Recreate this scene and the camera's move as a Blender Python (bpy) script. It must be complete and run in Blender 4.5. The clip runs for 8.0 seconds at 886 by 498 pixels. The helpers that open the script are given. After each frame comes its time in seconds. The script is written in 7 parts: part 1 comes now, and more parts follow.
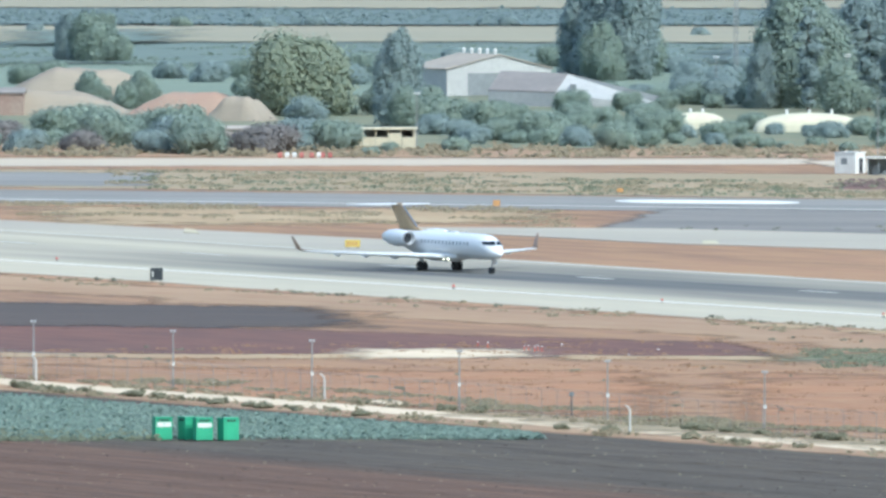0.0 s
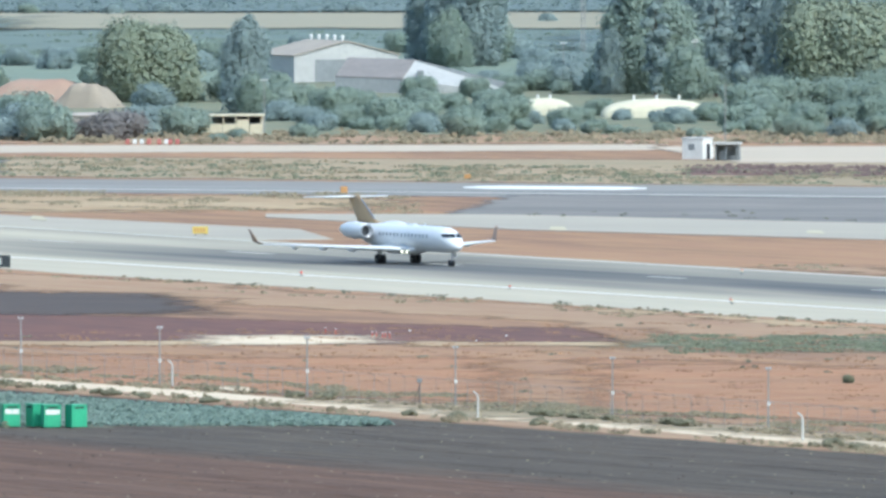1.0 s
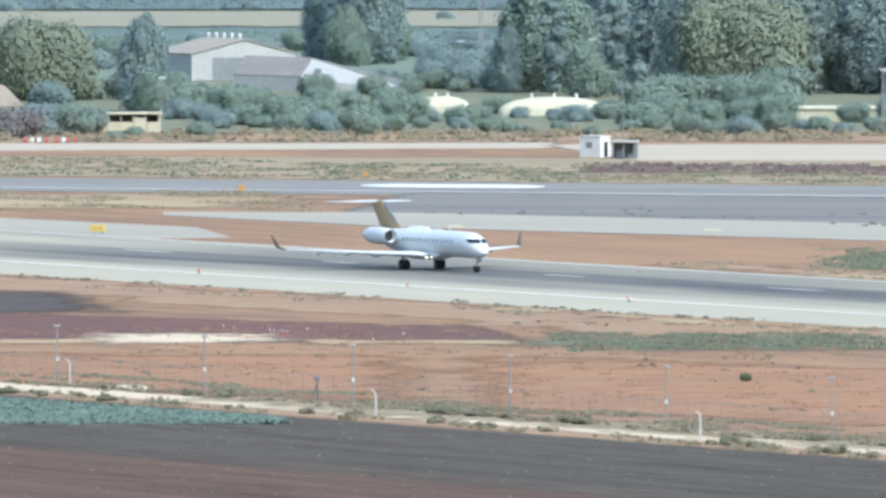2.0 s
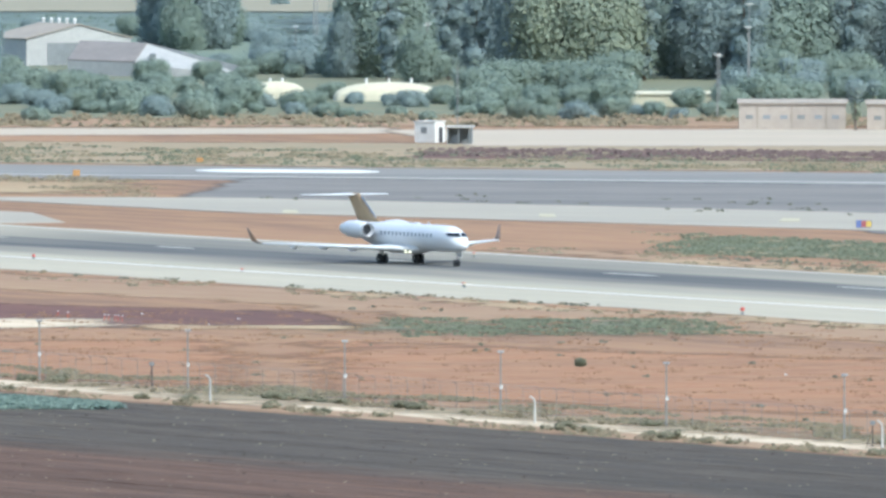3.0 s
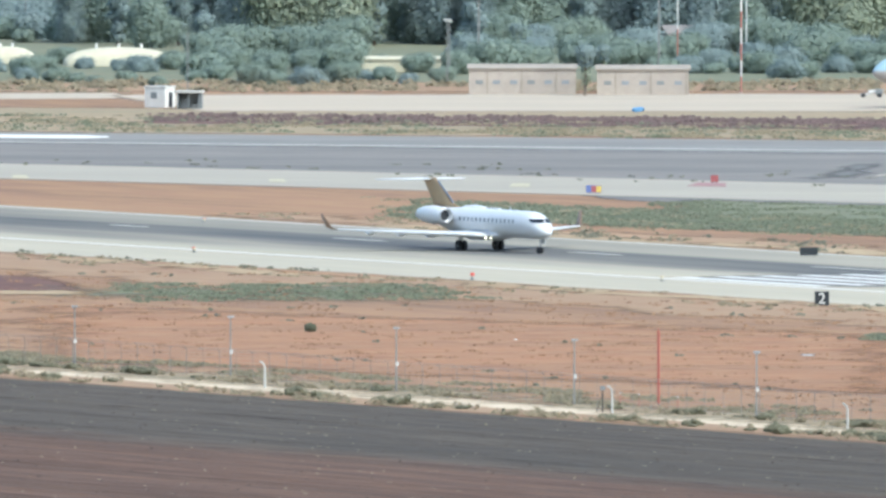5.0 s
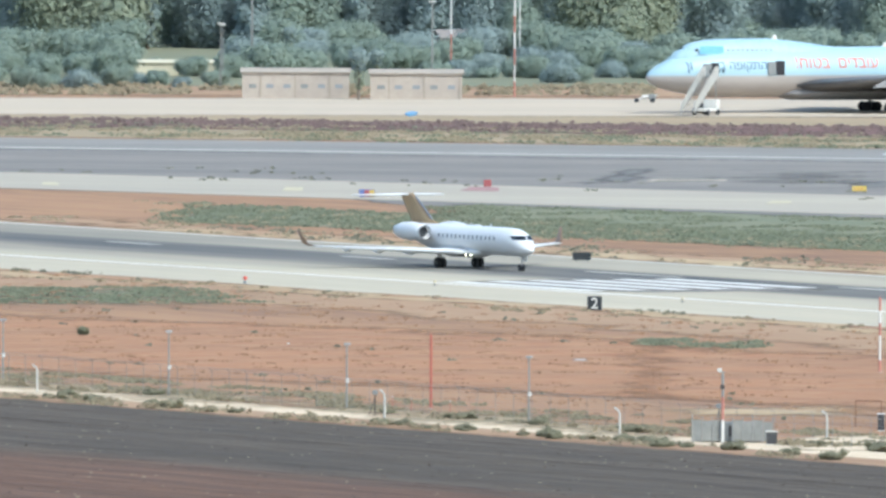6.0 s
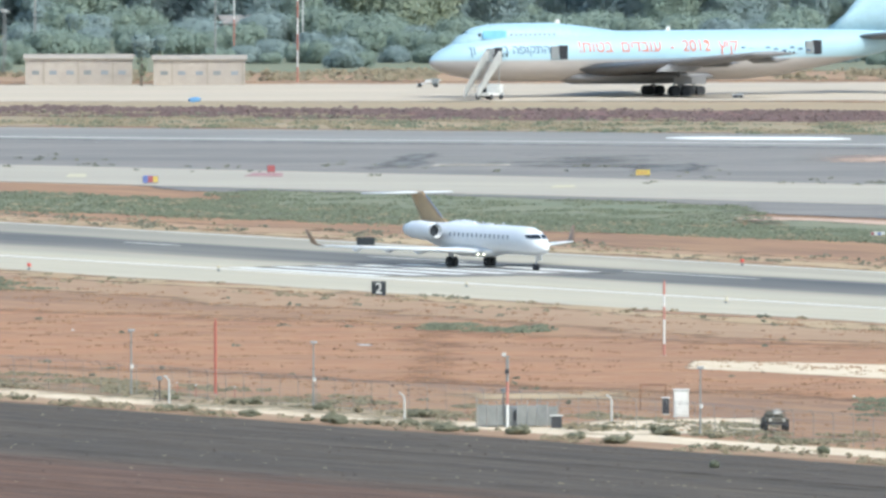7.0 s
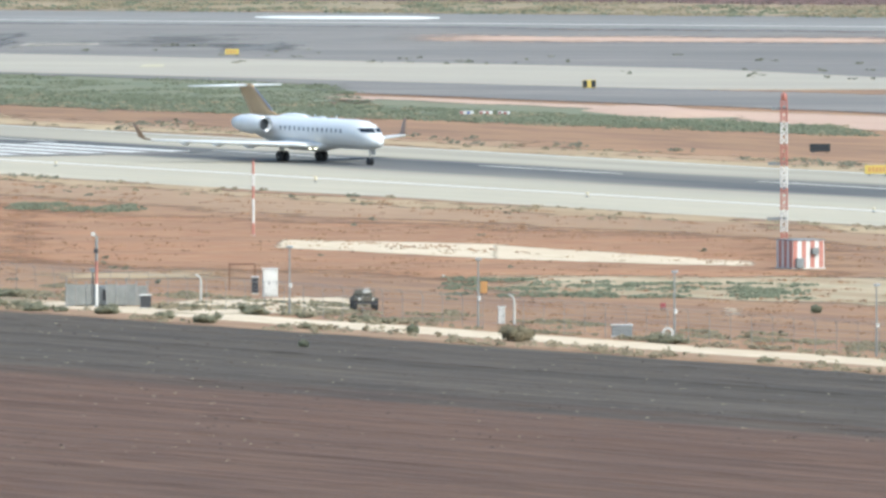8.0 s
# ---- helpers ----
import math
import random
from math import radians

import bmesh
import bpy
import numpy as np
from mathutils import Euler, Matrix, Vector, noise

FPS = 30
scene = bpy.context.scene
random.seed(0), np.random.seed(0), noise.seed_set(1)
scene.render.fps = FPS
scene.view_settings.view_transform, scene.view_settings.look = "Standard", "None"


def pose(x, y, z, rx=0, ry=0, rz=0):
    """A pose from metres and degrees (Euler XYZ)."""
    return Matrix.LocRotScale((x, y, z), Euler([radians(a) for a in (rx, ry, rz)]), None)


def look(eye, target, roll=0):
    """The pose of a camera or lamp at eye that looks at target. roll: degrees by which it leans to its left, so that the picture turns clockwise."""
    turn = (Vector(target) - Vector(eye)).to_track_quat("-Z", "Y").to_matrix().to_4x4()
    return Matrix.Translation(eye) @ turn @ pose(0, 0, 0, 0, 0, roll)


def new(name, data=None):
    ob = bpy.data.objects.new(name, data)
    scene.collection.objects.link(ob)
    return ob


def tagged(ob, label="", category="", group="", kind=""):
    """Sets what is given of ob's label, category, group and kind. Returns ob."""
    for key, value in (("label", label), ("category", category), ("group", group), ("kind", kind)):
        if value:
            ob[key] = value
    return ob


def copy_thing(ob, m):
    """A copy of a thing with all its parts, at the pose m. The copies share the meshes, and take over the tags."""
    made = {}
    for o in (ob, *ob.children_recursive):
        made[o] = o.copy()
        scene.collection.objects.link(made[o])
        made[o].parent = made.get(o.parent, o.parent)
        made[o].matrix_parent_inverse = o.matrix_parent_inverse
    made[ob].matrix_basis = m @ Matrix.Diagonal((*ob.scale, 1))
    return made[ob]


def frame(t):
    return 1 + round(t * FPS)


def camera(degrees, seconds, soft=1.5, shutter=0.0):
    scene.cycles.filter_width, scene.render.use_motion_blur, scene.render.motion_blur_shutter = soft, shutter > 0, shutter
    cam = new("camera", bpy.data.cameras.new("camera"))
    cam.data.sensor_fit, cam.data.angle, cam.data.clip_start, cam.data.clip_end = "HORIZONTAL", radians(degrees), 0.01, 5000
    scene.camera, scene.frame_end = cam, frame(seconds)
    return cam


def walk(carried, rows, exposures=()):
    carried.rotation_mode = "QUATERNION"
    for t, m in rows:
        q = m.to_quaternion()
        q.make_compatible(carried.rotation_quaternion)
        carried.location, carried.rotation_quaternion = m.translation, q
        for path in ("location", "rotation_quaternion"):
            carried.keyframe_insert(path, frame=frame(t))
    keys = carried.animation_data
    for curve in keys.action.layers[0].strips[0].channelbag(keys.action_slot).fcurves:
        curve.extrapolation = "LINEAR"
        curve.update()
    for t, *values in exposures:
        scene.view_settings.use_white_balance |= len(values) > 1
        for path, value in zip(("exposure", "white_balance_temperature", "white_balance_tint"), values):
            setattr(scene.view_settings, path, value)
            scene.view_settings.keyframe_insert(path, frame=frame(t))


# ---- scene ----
# The camera stands on a hill 64 m above the airfield and pans with the jet.
cam = camera(2.461, 8.0, soft=2.9)
EYE = (0.0, 0.0, 64.0)


def aim(x, z, roll):
    """Looks at a point 36.5 km out: x to the side, z below eye level, both in metres."""
    return look(EYE, (x, 36500.0, 64.0 - z), roll)


walk(cam, [
    (0.0, aim(-852.0, 1029.8, 0.05)), (0.5, aim(-727.0, 1033.2, 0.11)), (1.0, aim(-582.1, 1053.8, -0.05)),
    (1.2, aim(-538.7, 1056.6, -0.05)), (2.3, aim(-332.0, 1057.8, -0.06)), (2.5, aim(-272.8, 1067.5, -0.06)), (3.0, aim(-108.2, 1083.6, -0.02)), (3.5, aim(-3.5, 1099.4, -0.1)),
    (4.0, aim(90.3, 1122.1, -0.15)), (4.2, aim(140.0, 1130.5, -0.12)), (5.3, aim(476.0, 1146.4, 0.02)), (5.5, aim(555.6, 1146.2, 0.03)),
    (6.0, aim(772.2, 1137.8, 0.2)), (6.5, aim(967.8, 1136.9, 0.08)), (7.0, aim(1155.1, 1163.7, -0.04)),
    (7.2, aim(1236.0, 1174.0, -0.04)), (7.4, aim(1372.0, 1194.0, -0.06)), (7.5, aim(1483.5, 1221.6, -0.08)),
    (7.7, aim(1656.6, 1291.9, -0.08)), (7.8, aim(1736.1, 1323.2, -0.08)), (8.0, aim(1883.8, 1379.6, -0.07)),
], exposures=[(0.0, 0.92, 5440, -2), (2.5, 0.92, 5540, 0), (4.0, 0.92, 5630, 0), (5.5, 0.92, 5680, 0), (6.5, 0.92, 5760, 0), (8.0, 0.92, 5860, 0)])

# Hazy midday light: a veiled sun high behind the camera's right shoulder.
SUN_TO = Vector((0.55, -0.62, 0.92)).normalized()
sun_data = bpy.data.lights.new("sun", "SUN")
sun_data.energy, sun_data.angle, sun_data.color = 1.6, radians(11.0), (1.0, 0.955, 0.885)
sun = new("sun", sun_data)
sun.matrix_world = look((0, 1500, 600), Vector((0, 1500, 600)) - SUN_TO)
world = bpy.data.worlds.new("hazy_sky")
scene.world = world
world.use_nodes = True
sky = world.node_tree.nodes.new("ShaderNodeTexSky")
sky.sky_type, sky.sun_disc = "NISHITA", False
sky.sun_elevation = math.asin(SUN_TO.z)
sky.sun_rotation = math.atan2(SUN_TO.x, SUN_TO.y)
sky.dust_density, sky.air_density = 3.0, 1.0
background = world.node_tree.nodes["Background"]
world.node_tree.links.new(sky.outputs[0], background.inputs[0])
background.inputs[1].default_value = 0.15

# ---- materials ----
MATS = {}


def material(name, base, second=None, rough=0.8, metal=0.0, size=1.0, fine=None, bump=0.0, third=None, space="Object",
             stretch=(1, 1, 1), turn=0.0, spec=0.3, island=0.0, lit=0.0, contrast=0.0, thin=0.0):
    """A procedural surface: base and second mixed by a broad noise of that size in metres, a third by a finer one, with relief."""
    if name in MATS:
        return MATS[name]
    m = bpy.data.materials.new(name)
    m.use_nodes = True
    nt = m.node_tree
    N, L = nt.nodes, nt.links
    b = N["Principled BSDF"]
    b.inputs["Roughness"].default_value, b.inputs["Metallic"].default_value = rough, metal
    b.inputs["Specular IOR Level"].default_value = 0.18 if space == "World" else spec
    second = second or tuple(c * 0.8 for c in base)
    if space == "World":
        co = N.new("ShaderNodeNewGeometry").outputs["Position"]
    else:
        co = N.new("ShaderNodeTexCoord").outputs["Object"]
    mp = N.new("ShaderNodeMapping")
    mp.inputs["Rotation"].default_value = (0, 0, radians(turn))
    mp.inputs["Scale"].default_value = stretch
    mp.vector_type = "TEXTURE"
    L.new(co, mp.inputs["Vector"])

    def noise_at(scale, detail):
        n = N.new("ShaderNodeTexNoise")
        n.inputs["Scale"].default_value, n.inputs["Detail"].default_value = scale, detail
        n.inputs["Roughness"].default_value = 0.62
        L.new(mp.outputs[0], n.inputs["Vector"])
        r = N.new("ShaderNodeMapRange")
        r.inputs["From Min"].default_value, r.inputs["From Max"].default_value = 0.32 + contrast, 0.68 - contrast
        L.new(n.outputs[0], r.inputs["Value"])
        return r.outputs[0]

    def mix(fac, a, c, amount=1.0):
        k = N.new("ShaderNodeMix")
        k.data_type = "RGBA"
        if amount != 1.0:
            f = N.new("ShaderNodeMath")
            f.operation = "MULTIPLY"
            f.inputs[1].default_value = amount
            L.new(fac, f.inputs[0])
            fac = f.outputs[0]
        L.new(fac, k.inputs["Factor"])
        for s, v in ((k.inputs["A"], a), (k.inputs["B"], c)):
            if isinstance(v, tuple):
                s.default_value = (*v, 1)
            else:
                L.new(v, s)
        return k.outputs["Result"]

    broad = noise_at(1.0 / size, 4.0)
    colour = mix(broad, base, second)
    finer = noise_at(1.0 / (fine or size / 7.0), 5.0)
    colour = mix(finer, colour, third or tuple(c * 0.72 for c in base), 0.55)
    if island:
        g = N.new("ShaderNodeNewGeometry")
        colour = mix(g.outputs["Random Per Island"], colour, tuple(c * 0.45 for c in base), island)
    L.new(colour, b.inputs["Base Color"])
    if bump:
        bp = N.new("ShaderNodeBump")
        bp.inputs["Strength"].default_value, bp.inputs["Distance"].default_value = 0.6, bump
        L.new(finer, bp.inputs["Height"])
        L.new(bp.outputs[0], b.inputs["Normal"])
    if thin:
        tr = N.new("ShaderNodeBsdfTranslucent")
        L.new(colour, tr.inputs["Color"])
        mx = N.new("ShaderNodeMixShader")
        mx.inputs[0].default_value = thin
        L.new(b.outputs[0], mx.inputs[1])
        L.new(tr.outputs[0], mx.inputs[2])
        L.new(mx.outputs[0], N["Material Output"].inputs["Surface"])
    if lit:
        b.inputs["Emission Color"].default_value = (1.0, 0.9, 0.62, 1)
        b.inputs["Emission Strength"].default_value = lit
    MATS[name] = m
    return m


ALONG = -62.9  # degrees: the way the runway, the fence and the furrows run


def ploughed_surface():
    """Grey brown soil that turns reddish away from the fence, with drawn-out streaks along the furrows."""
    m = material("ploughed_soil", (0.088, 0.073, 0.056), (0.122, 0.098, 0.074), size=5, fine=0.9, third=(0.05, 0.043, 0.04), space="World", stretch=(26, 1, 1), turn=ALONG, bump=0.2, rough=0.97, contrast=0.06)
    N, L = m.node_tree.nodes, m.node_tree.links
    b = N["Principled BSDF"]
    grey = b.inputs["Base Color"].links[0].from_socket
    pos = N.new("ShaderNodeNewGeometry").outputs["Position"]
    d = N.new("ShaderNodeVectorMath")
    d.operation = "DOT_PRODUCT"
    d.inputs[1].default_value = (0.8902, 0.4555, 0)
    L.new(pos, d.inputs[0])
    n = N.new("ShaderNodeTexNoise")
    n.inputs["Scale"].default_value, n.inputs["Detail"].default_value = 0.16, 5.0
    L.new(next(q for q in N if q.type == "MAPPING").outputs[0], n.inputs["Vector"])
    k = N.new("ShaderNodeMath")
    k.operation = "MULTIPLY_ADD"
    k.inputs[1].default_value = 26.0
    L.new(n.outputs[0], k.inputs[0])
    L.new(d.outputs["Value"], k.inputs[2])
    r = N.new("ShaderNodeMapRange")
    r.interpolation_type = "SMOOTHSTEP"
    for key, v in (("From Min", 728.0), ("From Max", 716.0), ("To Min", 0.0), ("To Max", 0.85)):
        r.inputs[key].default_value = v
    L.new(k.outputs[0], r.inputs["Value"])
    red = N.new("ShaderNodeMix")
    red.data_type, red.blend_type = "RGBA", "MULTIPLY"
    red.inputs["Factor"].default_value = 1.0
    red.inputs["B"].default_value = (1.42, 1.02, 0.9, 1)
    L.new(grey, red.inputs["A"])
    x = N.new("ShaderNodeMix")
    x.data_type = "RGBA"
    L.new(r.outputs[0], x.inputs["Factor"])
    L.new(grey, x.inputs["A"])
    L.new(red.outputs["Result"], x.inputs["B"])
    L.new(x.outputs["Result"], b.inputs["Base Color"])
    return m


SOIL = material("dry_red_soil", (0.3, 0.175, 0.105), (0.21, 0.125, 0.082), size=34, fine=4.0, third=(0.35, 0.215, 0.115), space="World", stretch=(5, 1, 1), turn=ALONG, bump=0.05, rough=0.95, contrast=0.1)
STRAW_SOIL = material("straw_soil", (0.335, 0.213, 0.127), (0.255, 0.15, 0.092), size=26, fine=3.0, third=(0.38, 0.28, 0.18), space="World", stretch=(5, 1, 1), turn=ALONG, bump=0.05, rough=0.95)
DARK_SOIL = material("dark_burnt_soil", (0.135, 0.07, 0.058), (0.095, 0.06, 0.054), size=24, fine=2.5, third=(0.22, 0.11, 0.08), space="World", stretch=(5, 1, 1), turn=ALONG, bump=0.05, rough=0.95)
MAROON_SOIL = material("maroon_soil", (0.17, 0.085, 0.08), (0.13, 0.085, 0.085), size=20, fine=2.5, third=(0.24, 0.15, 0.11), space="World", stretch=(4, 1, 1), bump=0.05, rough=0.95)
PLOUGHED = ploughed_surface()
BLACK_SOIL = material("blackened_soil", (0.088, 0.07, 0.06), (0.115, 0.085, 0.07), size=20, fine=2.5, third=(0.06, 0.056, 0.056), space="World", stretch=(4, 1, 1), bump=0.1, rough=0.97)
RUST_SOIL = material("bare_orange_soil", (0.31, 0.152, 0.083), (0.24, 0.127, 0.077), size=16, fine=1.6, third=(0.4, 0.25, 0.14), space="World", stretch=(3, 1, 1), bump=0.08, rough=0.95, contrast=0.1)
SAND = material("pale_sand_track", (0.66, 0.55, 0.4), (0.57, 0.46, 0.32), size=9, fine=1.0, third=(0.4, 0.3, 0.2), space="World", stretch=(4, 1, 1), turn=ALONG, bump=0.04, rough=0.95)
PALE_STRAW = material("pale_dry_straw_ground", (0.43, 0.325, 0.2), (0.34, 0.235, 0.14), size=12, fine=1.6, third=(0.3, 0.22, 0.13), space="World", stretch=(6, 1, 1), turn=ALONG, bump=0.05, rough=0.95, contrast=0.08)
CLEARING = material("trampled_sandy_clearing", (0.45, 0.35, 0.23), (0.33, 0.23, 0.14), size=7, fine=1.2, third=(0.3, 0.27, 0.17), space="World", stretch=(5, 1, 1), turn=ALONG, bump=0.05, rough=0.95, contrast=0.1)
RUBBER_WORN = material("patched_old_asphalt", (0.13, 0.124, 0.115), (0.18, 0.17, 0.155), size=9, fine=1.2, third=(0.15, 0.14, 0.13), space="World", stretch=(9, 1, 1), turn=-8, rough=0.85)
ASPHALT = material("worn_taxiway_asphalt", (0.215, 0.2, 0.182), (0.27, 0.25, 0.225), size=30, fine=2.4, third=(0.16, 0.15, 0.138), space="World", stretch=(7, 1, 1), turn=-8, rough=0.85, contrast=0.08)
ASPHALT_OLD = material("old_apron_asphalt", (0.185, 0.168, 0.153), (0.24, 0.215, 0.19), size=28, fine=2.4, third=(0.145, 0.135, 0.122), space="World", stretch=(6, 1, 1), turn=-8, rough=0.9, contrast=0.09)
TAXI_LIGHT = material("pale_taxiway_concrete", (0.42, 0.37, 0.29), (0.35, 0.312, 0.25), size=26, fine=2.4, third=(0.295, 0.265, 0.22), space="World", stretch=(7, 1, 1), turn=-14, rough=0.88)
APRON_SAND = material("sandy_apron", (0.50, 0.41, 0.31), (0.42, 0.36, 0.285), size=24, fine=2.5, third=(0.36, 0.3, 0.22), space="World", stretch=(8, 1, 1), rough=0.93)
PINK_DIRT = material("pink_bare_dirt", (0.47, 0.31, 0.235), (0.4, 0.27, 0.2), size=10, fine=1.5, third=(0.5, 0.38, 0.28), space="World", stretch=(6, 1, 1), turn=-40, rough=0.95)
GREEN_GROUND = material("green_weed_ground", (0.17, 0.185, 0.12), (0.23, 0.2, 0.13), size=12, fine=1.6, third=(0.14, 0.165, 0.11), space="World", stretch=(5, 1, 1), turn=-40, bump=0.08, rough=0.95)
DRY_GRASS = material("dry_verge_grass", (0.36, 0.28, 0.18), (0.26, 0.235, 0.15), size=15, fine=1.8, third=(0.3, 0.19, 0.12), space="World", stretch=(6, 1, 1), bump=0.08, rough=0.95)
PALE_EARTH = material("pale_earth", (0.31, 0.26, 0.2), (0.26, 0.215, 0.17), size=7, fine=1.5, third=(0.25, 0.215, 0.165), space="World", stretch=(3, 1, 1), rough=0.95, bump=0.05)
RED_EARTH = material("reddish_earth", (0.33, 0.225, 0.17), (0.34, 0.28, 0.21), size=6, fine=1.5, third=(0.28, 0.17, 0.13), space="World", stretch=(3, 1, 1), rough=0.95, bump=0.05)
# The bluish tint of the far crop greens is distance haze mixed into their colour.
CROP_GREEN = material("hazy_green_crop", (0.145, 0.18, 0.155), (0.115, 0.152, 0.14), size=24, fine=3.0, third=(0.18, 0.2, 0.165), space="World", stretch=(5, 1, 1), bump=0.2, rough=0.95)
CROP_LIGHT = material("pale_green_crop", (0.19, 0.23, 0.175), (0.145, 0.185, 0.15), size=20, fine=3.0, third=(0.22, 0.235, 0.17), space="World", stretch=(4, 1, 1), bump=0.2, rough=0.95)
CROP_DARK = material("hazy_dark_orchard", (0.14, 0.175, 0.17), (0.12, 0.155, 0.155), size=16, fine=2.0, third=(0.15, 0.175, 0.15), space="World", stretch=(3, 1, 1), bump=0.3, rough=0.95)
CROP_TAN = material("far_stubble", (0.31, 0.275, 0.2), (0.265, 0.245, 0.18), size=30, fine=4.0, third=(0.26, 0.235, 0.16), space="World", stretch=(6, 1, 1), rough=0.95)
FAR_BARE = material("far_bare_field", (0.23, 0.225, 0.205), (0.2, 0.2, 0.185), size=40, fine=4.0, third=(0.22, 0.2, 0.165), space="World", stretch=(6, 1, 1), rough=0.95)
PAINT_WHITE = material("worn_white_marking", (0.78, 0.75, 0.68), (0.68, 0.65, 0.59), size=3, fine=0.7, third=(0.55, 0.53, 0.48), space="World", rough=0.7)
PAINT_FADED = material("faded_white_marking", (0.56, 0.525, 0.455), (0.47, 0.44, 0.38), size=3, fine=0.7, third=(0.4, 0.37, 0.32), space="World", rough=0.75)
PAINT_YELLOW = material("worn_yellow_marking", (0.5, 0.435, 0.29), (0.44, 0.385, 0.26), size=3, fine=0.7, space="World", rough=0.7)


def runway_surface():
    """Pale concrete with a dark rubber lane along the middle and broad tyre wear towards the far end."""
    m = material("runway_concrete", (0.485, 0.425, 0.315), (0.41, 0.36, 0.27), size=26, fine=3.0, third=(0.345, 0.31, 0.24), space="World", stretch=(8, 1, 1), turn=ALONG, rough=0.85)
    nt = m.node_tree
    N, L = nt.nodes, nt.links
    b = N["Principled BSDF"]
    base = b.inputs["Base Color"].links[0].from_socket
    pos = N.new("ShaderNodeNewGeometry").outputs["Position"]
    mp = next(n for n in N if n.type == "MAPPING")

    def along(axis, shift):
        d = N.new("ShaderNodeVectorMath")
        d.operation = "DOT_PRODUCT"
        d.inputs[1].default_value = axis
        L.new(pos, d.inputs[0])
        return maths("ADD", d.outputs["Value"], shift)

    def maths(op, p, q):
        k = N.new("ShaderNodeMath")
        k.operation = op
        for s, v in zip(k.inputs, (p, q)):
            if isinstance(v, (int, float)):
                s.default_value = v
            else:
                L.new(v, s)
        return k.outputs[0]

    def fall(value, near, far):
        r = N.new("ShaderNodeMapRange")
        r.interpolation_type = "SMOOTHSTEP"
        for k, v in (("From Min", near), ("From Max", far), ("To Min", 1.0), ("To Max", 0.0)):
            r.inputs[k].default_value = v
        L.new(value, r.inputs["Value"])
        return r.outputs[0]

    def grain(scale, low, high):
        n = N.new("ShaderNodeTexNoise")
        n.inputs["Scale"].default_value, n.inputs["Detail"].default_value = scale, 5.0
        L.new(mp.outputs[0], n.inputs["Vector"])
        r = N.new("ShaderNodeMapRange")
        for k, v in (("From Min", 0.3), ("From Max", 0.7), ("To Min", low), ("To Max", high)):
            r.inputs[k].default_value = v
        L.new(n.outputs[0], r.inputs["Value"])
        return r.outputs[0]

    c = along((0.8902, 0.4555, 0), -954.75)
    a = along((0.4555, -0.8902, 0), 1858.66)
    wander = maths("ADD", c, grain(0.05, -3.0, 3.0))
    core = maths("MULTIPLY", fall(maths("ABSOLUTE", maths("ADD", wander, 6.0), 0), 5.0, 14.0), grain(0.12, 0.74, 1.0))
    wear = maths("MULTIPLY", fall(maths("ABSOLUTE", maths("ADD", wander, 2.0), 0), 15.0, 27.0), grain(0.08, 0.45, 1.0))
    wear = maths("MULTIPLY", wear, maths("ADD", maths("MULTIPLY", fall(a, -40.0, 170.0), 0.55), 0.2))
    near_end = maths("SUBTRACT", 1.0, fall(maths("ADD", a, grain(0.03, -40.0, 40.0)), -235.0, -110.0))
    core = maths("MULTIPLY", core, maths("ADD", maths("MULTIPLY", near_end, 0.75), 0.25))
    wear = maths("MULTIPLY", wear, near_end)
    lane = maths("MULTIPLY", fall(maths("ABSOLUTE", maths("ADD", wander, -15.0), 0), 0.5, 4.0), 0.3)
    stain = maths("MINIMUM", maths("MAXIMUM", maths("MAXIMUM", maths("MULTIPLY", core, 0.97), wear), lane), 1.0)
    k = N.new("ShaderNodeMix")
    k.data_type = "RGBA"
    L.new(stain, k.inputs["Factor"])
    L.new(base, k.inputs["A"])
    k.inputs["B"].default_value = (0.075, 0.076, 0.08, 1)
    L.new(k.outputs["Result"], b.inputs["Base Color"])
    return m


RUNWAY = runway_surface()

# ---- ground and pavements ----
HEAD = Vector((0.4555, -0.8902, 0))    # along the runway, the way the jet rolls
SIDE = Vector((0.8902, 0.4555, 0))     # across it, away from the camera
ORIGIN = Vector((3.3, 2089.6, 0))


def field(a, c, z=0.0):
    """A point a metres along the runway and c metres across it."""
    return ORIGIN + HEAD * a + SIDE * c + Vector((0, 0, z))


def mesh_object(name, bm, mat, parent=None, smooth=False):
    me = bpy.data.meshes.new(name)
    bm.to_mesh(me)
    bm.free()
    for p in me.polygons:
        p.use_smooth = smooth
    me.materials.append(mat)
    ob = new(name, me)
    ob.parent = parent
    return ob


def part(name, bm, mat, parent, label="", smooth=False):
    return tagged(mesh_object(name, bm, mat, parent, smooth), label)


SOFT = {}


